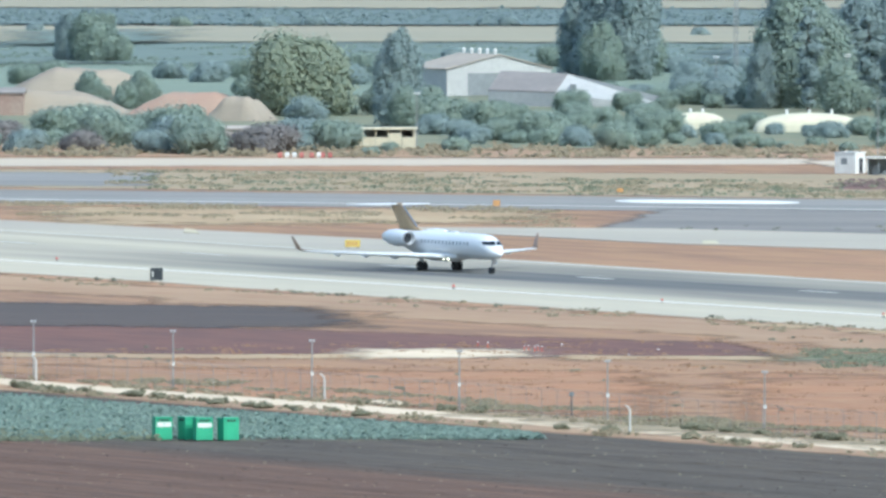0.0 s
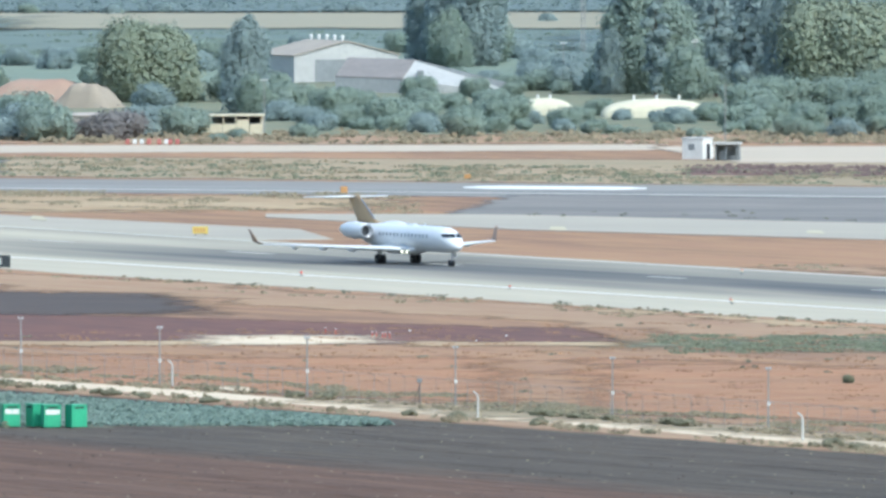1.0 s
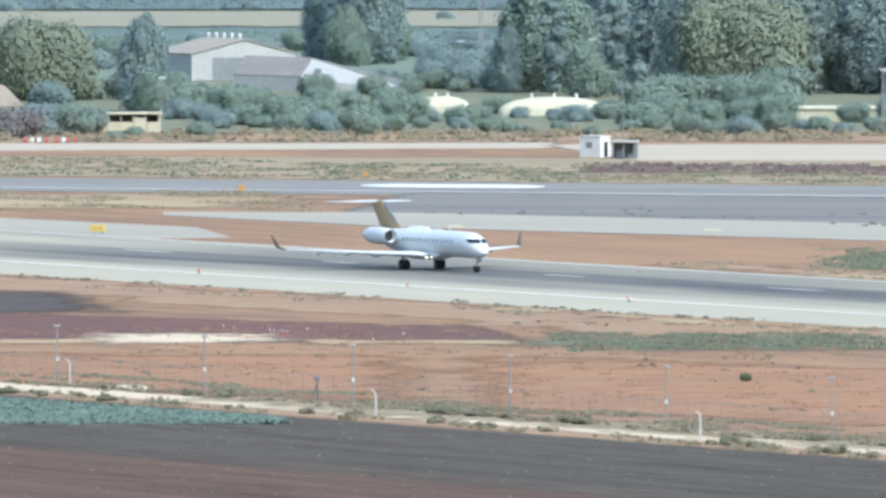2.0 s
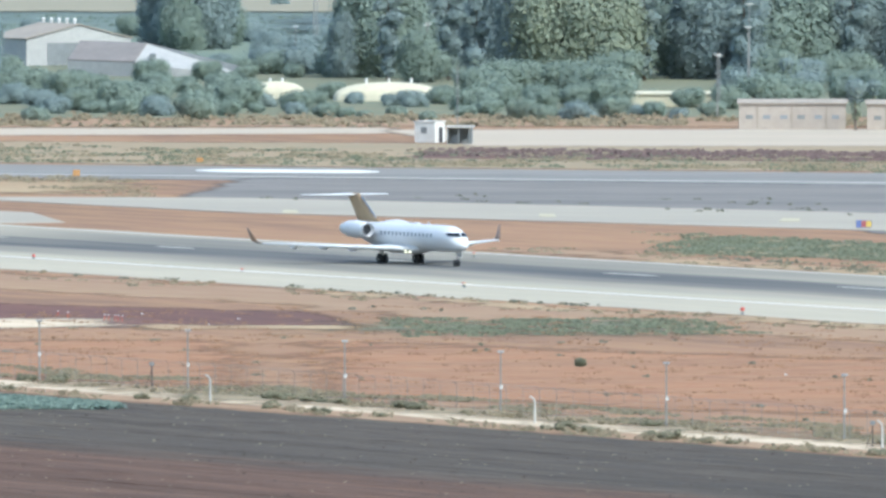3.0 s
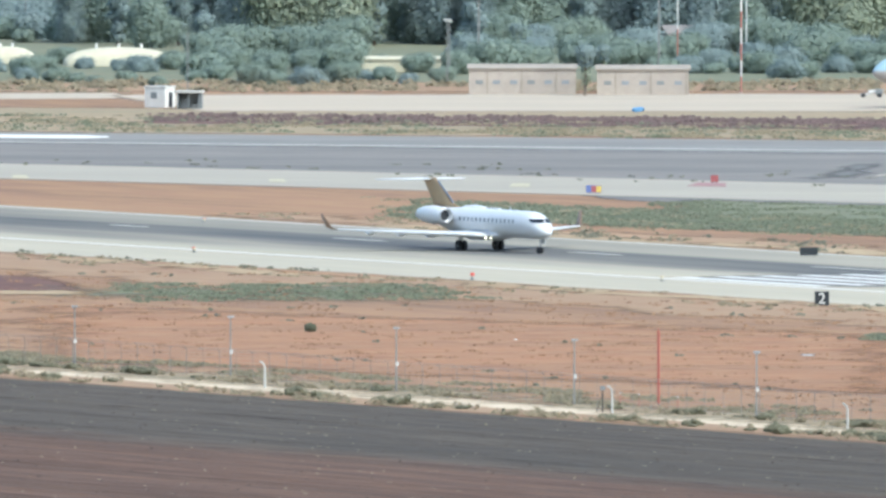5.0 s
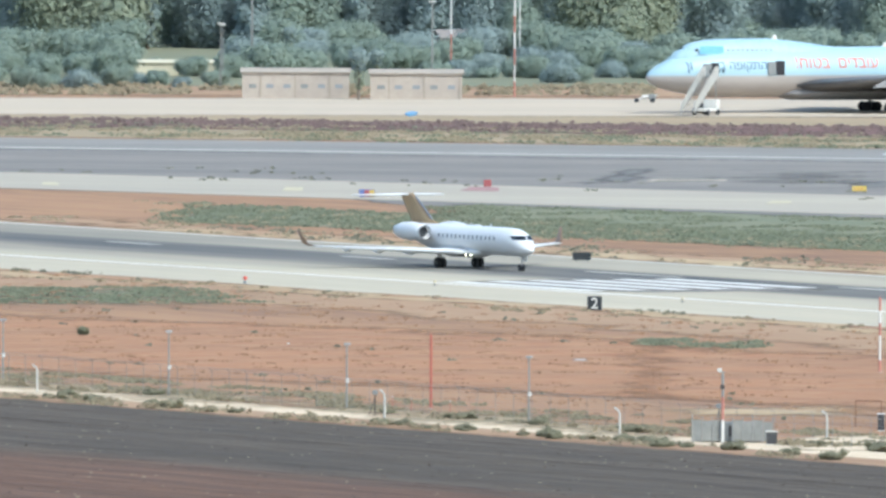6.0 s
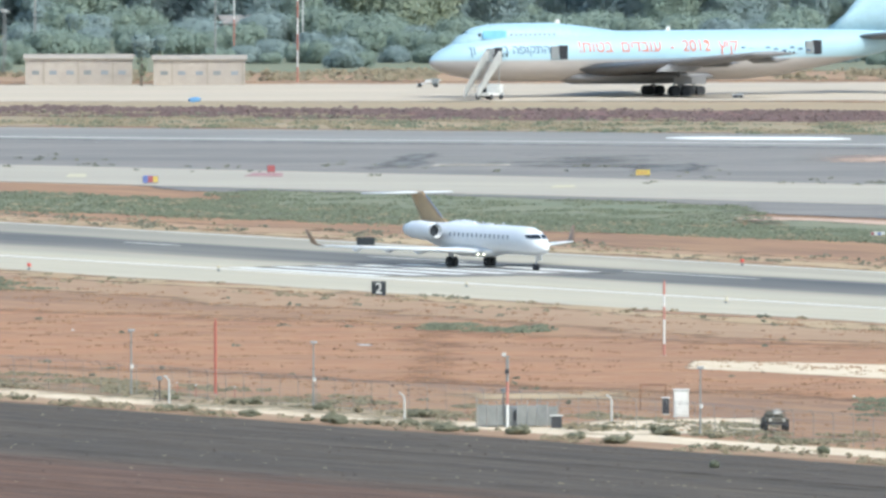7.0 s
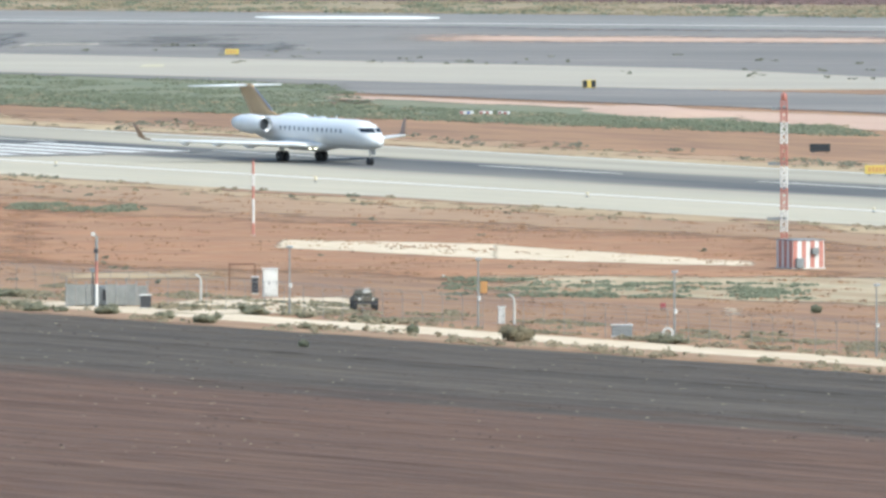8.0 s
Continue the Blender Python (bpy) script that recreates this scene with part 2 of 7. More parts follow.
def straggling(mat):
    """The same ground cover with an edge that thins out in patches, by the sheet's own cover value."""
    if mat.name in SOFT:
        return SOFT[mat.name]
    m = mat.copy()
    m.name = mat.name + "_thinning_out"
    N, L = m.node_tree.nodes, m.node_tree.links
    cover = N.new("ShaderNodeAttribute")
    cover.attribute_name = "cover"
    pos = N.new("ShaderNodeNewGeometry").outputs["Position"]
    total = cover.outputs["Fac"]
    for scale, weight in ((0.07, 1.1), (0.45, 0.8)):
        n = N.new("ShaderNodeTexNoise")
        n.inputs["Scale"].default_value, n.inputs["Detail"].default_value, n.inputs["Roughness"].default_value = scale, 5.0, 0.65
        L.new(pos, n.inputs["Vector"])
        k = N.new("ShaderNodeMath")
        k.operation = "MULTIPLY_ADD"
        k.inputs[1].default_value = weight
        L.new(n.outputs[0], k.inputs[0])
        L.new(total, k.inputs[2])
        total = k.outputs[0]
    r = N.new("ShaderNodeMapRange")
    r.interpolation_type = "SMOOTHSTEP"
    r.inputs["From Min"].default_value, r.inputs["From Max"].default_value = 1.12, 1.62
    L.new(total, r.inputs["Value"])
    L.new(r.outputs[0], N["Principled BSDF"].inputs["Alpha"])
    SOFT[mat.name] = m
    return m


def sheet(name, corners, z, mat, label, category, ragged=0.0, step=6.0, kind="structure", seed=1, soft=0.0):
    """A ground sheet over four corners (near start, near end, far end, far start), its long edges ragged, with a 3 cm skirt, or thinning out over soft metres."""
    rnd = random.Random(seed)
    p = [Vector((c[0], c[1], 0)) for c in corners]
    run = ((p[1] - p[0]).length + (p[2] - p[3]).length) / 2
    if soft:
        step = max(step, run / 260, 1.5)
    n = max(12 if soft else 2, int(run / step)) if ragged or soft else 2
    bm = bmesh.new()
    cover = bm.verts.layers.float.new("cover")
    cuts = (0.0, 0.1, 0.22, 0.36, 0.5, 0.64, 0.78, 0.9, 1.0) if soft else (0.0, 1.0)
    rows, na, nb = [], 0.0, 0.0
    for i in range(n + 1):
        k = i / n
        a, b = p[0].lerp(p[1], k), p[3].lerp(p[2], k)
        d = (b - a).normalized()
        na = 0.7 * na + rnd.uniform(-ragged, ragged)
        nb = 0.7 * nb + rnd.uniform(-ragged, ragged)
        pinch = min(1.0, min(k, 1 - k) * 8) if ragged and not soft else 1.0
        mid = (a + b) / 2
        a, b = mid.lerp(a + d * na, 0.25 + 0.75 * pinch), mid.lerp(b + d * nb, 0.25 + 0.75 * pinch)
        row = [bm.verts.new(a.lerp(b, f) + Vector((0, 0, z))) for f in cuts]
        for v, f in zip(row, cuts):
            v[cover] = min(1.0, min(f, 1 - f) * (b - a).length / soft, min(k, 1 - k) * run / (soft * 0.7)) if soft else 1.0
        if not soft:
            row = [bm.verts.new((a.x, a.y, -0.03))] + row + [bm.verts.new((b.x, b.y, -0.03))]
        rows.append(row)
    for r, s in zip(rows, rows[1:]):
        for j in range(len(r) - 1):
            bm.faces.new((r[j], s[j], s[j + 1], r[j + 1]))
    bmesh.ops.recalc_face_normals(bm, faces=bm.faces)
    return tagged(mesh_object(name, bm, straggling(mat) if soft else mat), label, category, kind=kind)


def plot(*uv):
    """Ground points by bearing and dip from the hilltop, in 36500ths of a radian."""
    return [((u - 1636.0) * 64.0 / (v + 588.8), 36500.0 * 64.0 / (v + 588.8)) for u, v in uv]


def strip(name, a0, a1, c0, c1, z, mat, label, category, **kw):
    q = [field(a, c) for a, c in ((a0, c0), (a1, c0), (a1, c1), (a0, c1))]
    return sheet(name, [(v.x, v.y) for v in q], z, mat, label, category, **kw)


def ground_sheet():
    bm = bmesh.new()
    xs, ys = [-6000, -400, 0, 400, 6000], [-3000, 1000, 2000, 3000, 12000]
    v = [[bm.verts.new((x, y, 0)) for x in xs] for y in ys]
    for j in range(4):
        for i in range(4):
            bm.faces.new((v[j][i], v[j][i + 1], v[j + 1][i + 1], v[j + 1][i]))
    return tagged(mesh_object("ground", bm, SOIL), "dry reddish brown airfield soil", "ground", kind="structure")


ground_sheet()
# the near fields and the fence line
def ploughed_field():
    """Uneven ridges turned up by the plough, along the fence."""
    rs = np.random.RandomState(17)
    c = np.arange(-366.0, -197.6, 0.62)
    a = np.arange(60.0, 880.0, 4.0)
    ridge = rs.uniform(0.02, 0.13, len(c)) * (np.arange(len(c)) % 2)
    ridge[rs.randint(0, len(c), 16)] -= 0.12
    z = 0.03 + ridge[:, None] * rs.uniform(0.45, 1.2, (len(c), len(a))) + 0.012 * rs.normal(0, 1, (len(c), len(a)))
    z = np.maximum(z, 0.012)
    wander = 0.12 * rs.normal(0, 1, (len(c), 1)) + 0.05 * rs.normal(0, 1, z.shape)
    base = np.array(ORIGIN[:])
    pts = base + a[None, :, None] * np.array(HEAD[:]) + (c[:, None] + wander)[..., None] * np.array(SIDE[:])
    pts[..., 2] = z
    w = len(a)
    me = bpy.data.meshes.new("ploughed_field")
    me.from_pydata(pts.reshape(-1, 3).tolist(), [], [(j * w + i, j * w + i + 1, (j + 1) * w + i + 1, (j + 1) * w + i) for j in range(len(c) - 1) for i in range(w - 1)])
    me.materials.append(PLOUGHED)
    tagged(new("ploughed_field", me), "dark grey brown ploughed field with furrows", "field", kind="structure")


ploughed_field()
strip("dirt_track", -300, 1000, -197.4, -189, 0.03, STRAW_SOIL, "straw coloured dirt track along the fence", "track", ragged=0.5, step=1.2, soft=2.0)
strip("sand_track", -300, 1000, -191.6, -184.4, 0.045, SAND, "pale sandy patrol track along the fence", "track", ragged=0.35, step=0.8, soft=0.5)
# runway
strip("runway", -900, 1500, -49.8, 19.5, 0.04, RUNWAY, "pale worn concrete runway with a dark rubber lane", "runway", ragged=0.5, step=7)


def earth_mound(name, x, y, w, d, h, mat, label, turn=0.0, seed=1):
    """A rounded heap of earth with an uneven skin."""
    bm = bmesh.new()
    n, m = 40, 16
    g = []
    for j in range(m + 1):
        row = []
        for i in range(n + 1):
            u, v = 2 * i / n - 1, 2 * j / m - 1
            k = min(1.0, 1.35 * max(0.0, 1 - abs(u) ** 1.3)) ** 0.8 * min(1.0, 1.7 * max(0.0, 1 - abs(v) ** 1.7))
            k *= 0.9 + 0.14 * noise.noise(Vector((u * 2.2, v * 1.5, seed))) + 0.05 * noise.noise(Vector((u * 7, v * 5, seed + 9)))
            row.append(bm.verts.new((u * w / 2, v * d / 2, h * k - 0.03)))
        g.append(row)
    for a, b in zip(g, g[1:]):
        for i in range(n):
            bm.faces.new((a[i], a[i + 1], b[i + 1], b[i]))
    ob = tagged(mesh_object(name, bm, mat, smooth=True), label, "mound", kind="structure")
    ob.matrix_basis = pose(x, y, 0, 0, 0, turn)
    return ob
# pavements and verges beyond the runway
sheet("verge_grass", [(-134.6, 2536.9), (190.0, 2392.0), (204.7, 2576.7), (-139.7, 2634.2)], 0.03, DRY_GRASS, "dry grass verge with green weeds", "verge", ragged=2.0, step=8, soft=14)
sheet("far_taxiway", [(-137.9, 2472.5), (191.9, 2334.6), (197.0, 2396.9), (-141.4, 2534.2)], 0.05, ASPHALT, "worn grey asphalt taxiway", "taxiway")
sheet("old_apron", [(-40.7, 2334.1), (168.0, 2114.8), (186.2, 2344.0), (-32.6, 2446.6)], 0.06, ASPHALT_OLD, "old dark asphalt apron with weeds in it", "apron", ragged=1.5, step=7, soft=7)
sheet("paved_junction", [(-123.8, 2218.8), (-47.9, 2253.1), (-52.5, 2292.9), (-135.8, 2433.8)], 0.03, TAXI_LIGHT, "pale concrete taxiway junction", "taxiway")
sheet("taxiway", plot((740, 419), (4500, 525), (4500, 486), (740, 394)), 0.075, TAXI_LIGHT, "pale concrete taxiway", "taxiway", ragged=0.4, step=8)
sheet("side_pavement", [(-141.7, 2539.7), (-93.6, 2536.9), (-95.4, 2607.7), (-146.3, 2622.4)], 0.045, ASPHALT, "grey asphalt side pavement", "pavement", ragged=1.0, step=8, soft=6)
sheet("weed_field", [(14.8, 2140.8), (143.8, 1973.6), (142.9, 2005.8), (20.1, 2209.6)], 0.05, GREEN_GROUND, "green weeds between runway and taxiway", "weeds", ragged=1.6, step=7, kind="stuff", soft=12)
sheet("asphalt_shoulder", [(38.2, 2205.4), (161.0, 2026.7), (166.5, 2095.8), (35.1, 2239.3)], 0.06, ASPHALT_OLD, "grey asphalt shoulder", "pavement", ragged=0.8, step=8, soft=7)
sheet("pink_dirt", [(84.4, 2122.3), (151.5, 1975.3), (155.5, 2026.7), (85.3, 2132.0)], 0.07, PINK_DIRT, "pinkish bare dirt strip", "dirt", ragged=0.8, step=6, soft=3.5)
earth_mound("pink_mound", 127.3, 2046.0, 11.5, 30, 0.75, PINK_DIRT, "low mound of pinkish dirt", 12, 7)
sheet("maroon_band", [(-15.8, 2527.0), (194.8, 2452.2), (200.3, 2521.0), (-10.4, 2577.2)], 0.06, MAROON_SOIL, "maroon burnt strip beside the apron", "soil", ragged=1.6, step=6, soft=14)
sheet("apron", [(-6.2, 2585.8), (212.2, 2582.4), (221.5, 2695.6), (-19.6, 2680.7)], 0.05, APRON_SAND, "pale sandy apron", "apron", ragged=0.6, soft=5)
sheet("far_road", [(-146.8, 2631.2), (-11.3, 2652.1), (-11.5, 2691.9), (-149.8, 2685.7)], 0.045, APRON_SAND, "pale service road along the trees", "road", ragged=0.8, soft=8)
sheet("straw_margin", [(-149.8, 2685.7), (221.0, 2689.4), (226.8, 2759.3), (-153.2, 2745.7)], 0.025, STRAW_SOIL, "straw coloured margin in front of the trees", "soil", ragged=2.0, soft=16)
sheet("tree_floor", [(-160.3, 2739.2), (226.2, 2752.8), (278.8, 3392.4), (-195.6, 3342.9)], 0.02, GREEN_GROUND, "weedy ground under the trees", "ground", ragged=2.0, step=12)
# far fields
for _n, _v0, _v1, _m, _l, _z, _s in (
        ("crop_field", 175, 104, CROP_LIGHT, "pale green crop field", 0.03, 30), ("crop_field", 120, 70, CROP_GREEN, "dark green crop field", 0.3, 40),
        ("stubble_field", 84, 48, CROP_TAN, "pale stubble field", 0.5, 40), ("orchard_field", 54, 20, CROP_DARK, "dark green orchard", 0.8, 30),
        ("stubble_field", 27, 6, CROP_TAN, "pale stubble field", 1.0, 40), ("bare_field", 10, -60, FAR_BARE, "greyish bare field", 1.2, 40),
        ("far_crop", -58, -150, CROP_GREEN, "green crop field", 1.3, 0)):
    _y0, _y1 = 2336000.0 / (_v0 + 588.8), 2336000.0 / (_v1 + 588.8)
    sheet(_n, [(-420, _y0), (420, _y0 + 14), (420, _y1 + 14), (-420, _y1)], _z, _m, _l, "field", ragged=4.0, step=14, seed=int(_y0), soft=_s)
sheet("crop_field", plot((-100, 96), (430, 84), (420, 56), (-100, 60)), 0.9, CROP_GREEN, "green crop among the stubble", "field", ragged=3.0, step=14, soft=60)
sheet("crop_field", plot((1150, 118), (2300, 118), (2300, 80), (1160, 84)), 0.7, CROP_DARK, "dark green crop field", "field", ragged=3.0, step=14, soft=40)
earth_mound("earth_shelter", -124.4, 3054.4, 25, 18, 5.0, PALE_EARTH, "pale earth covered shelter mound", 4, 1)
earth_mound("earth_shelter", -126.6, 2950.2, 27, 15, 3.6, PALE_EARTH, "pale earth covered shelter mound", 3, 2)
earth_mound("red_earth_mound", -104.1, 2942.8, 19, 13, 3.6, RED_EARTH, "reddish earth mound among bushes", -8, 5)
earth_mound("earth_shelter", -96.5, 2909.8, 9, 8, 3.6, PALE_EARTH, "small pale earth mound", -20, 6)
# near side of the runway
strip("runway_margin", -700, 900, -80, -49.5, 0.02, STRAW_SOIL, "straw coloured margin beside the runway", "soil", ragged=3.0, step=1.6, soft=10)
strip("straw_verge", -20, 900, 19.4, 28, 0.032, PALE_STRAW, "pale dry straw beyond the runway", "soil", ragged=2.6, step=1.6, soft=3)
strip("straw_verge", 60, 900, -58, -49.6, 0.032, PALE_STRAW, "pale dry straw along the runway shoulder", "soil", ragged=2.6, step=1.6, soft=4)
strip("far_runway_margin", -60, 900, 19.2, 36, 0.02, STRAW_SOIL, "dry margin beyond the runway", "soil", ragged=3.0, step=1.6, soft=7)
sheet("burnt_patch", plot((-260, 636), (1440, 636), (1330, 606), (-260, 562)), 0.035, DARK_SOIL, "dark burnt soil patch", "soil", ragged=2.0, step=2.0, soft=9)
sheet("black_patch", plot((-260, 584), (800, 588), (640, 540), (-260, 528)), 0.05, BLACK_SOIL, "blackened soil patch", "soil", ragged=2.0, step=2.0, soft=24)
sheet("straw_line", plot((-80, 637), (680, 639), (680, 627), (-80, 625)), 0.06, PALE_STRAW, "line of pale straw", "soil", ragged=1.0, step=1.5, soft=7)
sheet("straw_patch", plot((520, 642), (1040, 637), (1000, 616), (560, 616)), 0.075, SAND, "patch of pale straw", "soil", ragged=1.0, step=1.5, soft=17)
sheet("straw_line", plot((940, 642), (1420, 638), (1400, 628), (960, 627)), 0.06, PALE_STRAW, "line of pale straw", "soil", ragged=1.0, step=1.5, soft=9)
sheet("straw_patch", plot((-80, 408), (1060, 400), (1140, 368), (-80, 358)), 0.028, PALE_STRAW, "dry straw between the taxiways", "soil", ragged=2.0, step=4, soft=40)
sheet("weed_patch", plot((1130, 652), (1900, 652), (1850, 616), (1190, 616)), 0.045, GREEN_GROUND, "thin green weeds on the soil", "weeds", ragged=2.0, step=3, soft=46, kind="stuff")
sheet("weed_patch", plot((1400, 664), (2260, 660), (2160, 612), (1460, 612)), 0.055, GREEN_GROUND, "thin green weeds on the soil", "weeds", ragged=2.0, step=3, soft=60, kind="stuff")
sheet("fence_weeds", plot((700, 742), (2900, 905), (2900, 860), (760, 706)), 0.05, DRY_GRASS, "thin green weeds along the fence", "weeds", ragged=1.5, step=3, soft=42, kind="stuff")
sheet("orange_soil", plot((-80, 690), (1300, 760), (1300, 650), (-80, 640)), 0.03, RUST_SOIL, "bare orange soil", "soil", ragged=2.0, step=3, soft=34)
sheet("orange_soil", plot((1200, 758), (2900, 828), (2900, 705), (1200, 645)), 0.033, RUST_SOIL, "bare orange soil", "soil", ragged=2.0, step=3, soft=30)
sheet("orange_soil", plot((2300, 800), (4400, 900), (4300, 770), (2300, 690)), 0.03, RUST_SOIL, "bare orange soil", "soil", ragged=2.0, step=3, soft=40)
sheet("sand_streak", plot((3210, 789), (3650, 812), (3650, 783), (3220, 773)), 0.06, SAND, "pale streak of sand", "sand", ragged=0.7, step=1.2, soft=3)
sheet("sand_streak", plot((3600, 811), (4080, 826), (4080, 816), (3600, 783)), 0.064, SAND, "pale streak of sand", "sand", ragged=0.7, step=1.2, soft=3)
sheet("sand_streak", plot((2700, 852), (3240, 846), (3160, 822), (2760, 826)), 0.05, PALE_STRAW, "straw coloured streak of sand", "sand", ragged=1.0, step=1.5, soft=17)
sheet("compound_yard", [(57.6, 1558.8), (76.2, 1563.0), (77.1, 1599.3), (59.3, 1590.6)], 0.05, SAND, "pale sandy compound yard", "yard", ragged=0.8, step=3, soft=7)
sheet("sandy_clearing", [(83.4, 1601.5), (120.0, 1564.0), (125.4, 1635.2), (87.2, 1640.9)], 0.045, CLEARING, "pale sandy clearing", "sand", ragged=2.2, step=4, soft=14)
sheet("cabbage_soil", [(-90.3, 1702.9), (-31.1, 1705.4), (-31.7, 1712.9), (-97.7, 1842.6)], 0.05, GREEN_GROUND, "green cabbage bed", "field", ragged=0.2, step=4)
earth_mound("earth_bank", -73.9, 1864.6, 40, 9, 0.55, SOIL, "low lumpy earth bank", -52, 3)
# markings
strip("runway_edge_line", -900, 1500, -31.3, -30.4, 0.06, PAINT_WHITE, "worn white runway edge line", "marking")
strip("runway_edge_line", -900, 1500, 17.0, 17.9, 0.06, PAINT_FADED, "worn white runway edge line", "marking")
for _a, _l in ((-232, 12), (-182, 12), (-132, 12), (-84, 9), (-32, 9), (18, 12), (68, 12), (118, 20), (168, 26), (218, 26), (268, 26)):
    strip("centre_dash", _a, _a + _l, -2.2, -1.2, 0.075, PAINT_FADED, "worn white centre line dash", "marking", ragged=0.1, step=2)
strip("threshold_wear", 137, 176, -29.5, -3, 0.06, ASPHALT_OLD, "grey worn concrete under the threshold stripes", "runway wear", ragged=1.0, step=4, soft=6)
for _i in range(6):
    strip("threshold_stripe", 140.5, 169, -29.0 + _i * 4.5, -27.1 + _i * 4.5, 0.08, PAINT_WHITE, "white runway threshold stripe", "marking")
sheet("taxiway_line", [(-138.7, 2485.6), (193.5, 2354.4), (193.7, 2356.7), (-138.8, 2488.3)], 0.07, PAINT_FADED, "white taxiway edge line", "marking")
sheet("white_bar", [(-36.8, 2463.4), (-14.9, 2458.2), (-15.0, 2471.2), (-37.1, 2477.7)], 0.1, PAINT_WHITE, "broad white marking on the far taxiway", "marking", ragged=0.2, step=2)
sheet("white_bar", [(102.2, 2405.3), (123.6, 2400.3), (124.2, 2412.7), (102.7, 2417.7)], 0.1, PAINT_WHITE, "broad white marking on the far taxiway", "marking", ragged=0.2, step=2)
for _q in ([(-83.8, 2331.8), (-81.9, 2327.2), (-82.9, 2343.5), (-84.3, 2348.2)], [(-24.6, 2287.1), (-22.7, 2287.1), (-23.2, 2300.6), (-24.7, 2300.6)],
           [(3.9, 2273.7), (5.8, 2271.5), (5.5, 2284.8), (3.9, 2284.8)], [(30.1, 2254.0), (32.3, 2254.0), (32.5, 2267.1), (30.6, 2267.1)],
           [(81.4, 2210.2), (84.2, 2212.3), (84.5, 2220.7), (82.4, 2220.7)]):
    sheet("yellow_mark", _q, 0.09, PAINT_YELLOW, "faded yellow taxiway marking", "marking")
sheet("pale_strip", plot((3340, 428), (4450, 434), (4450, 415), (3400, 407)), 0.085, PINK_DIRT, "pale dirt strip across the old apron", "dirt", ragged=1.0, step=4, soft=30)
sheet("weed_strip", plot((2330, 514), (3420, 540), (3380, 496), (2360, 464)), 0.09, GREEN_GROUND, "green weeds beside the taxiway", "weeds", ragged=1.5, step=4, soft=20, kind="stuff")
sheet("weed_strip", plot((3280, 540), (4120, 572), (4060, 552), (3320, 520)), 0.09, GREEN_GROUND, "green weeds beside the pinkish dirt", "weeds", ragged=1.5, step=4, soft=14, kind="stuff")
sheet("dark_patch", plot((2700, 436), (3330, 440), (3300, 404), (2860, 404)), 0.08, RUBBER_WORN, "dark patched asphalt", "pavement", ragged=2, step=3, soft=60)
sheet("pale_mark", [(71.3, 2294.9), (80.2, 2297.2), (80.4, 2304.0), (72.2, 2304.0)], 0.08, TAXI_LIGHT, "pale marking on the old apron", "marking")
sheet("dark_patch", [(60.0, 2279.7), (72.0, 2284.1), (75.6, 2357.9), (70.2, 2348.4)], 0.075, RUBBER_WORN, "dark patched asphalt", "pavement", ragged=5, step=2, soft=14)
sheet("dark_patch", [(90.1, 2266.4), (101.9, 2266.4), (105.2, 2311.3), (92.8, 2302.2)], 0.075, RUBBER_WORN, "dark patched asphalt", "pavement", ragged=5, step=2, soft=12)

# ---- the rolling jet ----
def hull(stations, ring=24, power=2.0, caps=True):
    """A lofted body along x: each station is x, y, z of its centre, half width, half height."""
    bm = bmesh.new()
    loops = []
    for x, y, z, w, h in stations:
        loop = []
        for i in range(ring):
            t = 2 * math.pi * i / ring
            c, s = math.cos(t), math.sin(t)
            e = 2.0 / power
            loop.append(bm.verts.new((x, y + w * math.copysign(abs(c) ** e, c), z + h * math.copysign(abs(s) ** e, s))))
        loops.append(loop)
    for a, b in zip(loops, loops[1:]):
        for i in range(ring):
            j = (i + 1) % ring
            bm.faces.new((a[i], a[j], b[j], b[i]))
    if caps:
        bm.faces.new(loops[0])
        bm.faces.new(loops[-1])
    bmesh.ops.recalc_face_normals(bm, faces=bm.faces)
    return bm


def surface_x(stations, y, z):
    """How far forward a hull reaches at y and z."""
    for k in range(400):
        x = stations[0][0] - k * 0.02
        for p, q in zip(stations, stations[1:]):
            if q[0] <= x <= p[0]:
                f = (p[0] - x) / (p[0] - q[0])
                zc, w, h = (p[i] + (q[i] - p[i]) * f for i in (2, 3, 4))
                if (y / w) ** 2 + ((z - zc) / h) ** 2 <= 1:
                    return x
                break
    return stations[-1][0]


def airfoil(sections, n=8):
    """A lofted wing: each section is leading edge x, y, z, chord, thickness, and whether it stands upright (fin) or lies (wing)."""
    bm = bmesh.new()
    loops = []
    for x, y, z, chord, thick, upright in sections:
        loop = []
        for i in range(2 * n):
            k = i / n if i <= n else (2 * n - i) / n
            d = thick * 2.6 * (math.sqrt(max(k, 0)) * (1 - k)) * (1 if i <= n else -1) * 0.5
            px = x - chord * k
            loop.append(bm.verts.new((px, y + d, z) if upright else (px, y, z + d)))
        loops.append(loop)
    for a, b in zip(loops, loops[1:]):
        for i in range(2 * n):
            j = (i + 1) % (2 * n)
            bm.faces.new((a[i], a[j], b[j], b[i]))
    bm.faces.new(loops[0])
    bm.faces.new(loops[-1])
    bmesh.ops.recalc_face_normals(bm, faces=bm.faces)
    return bm


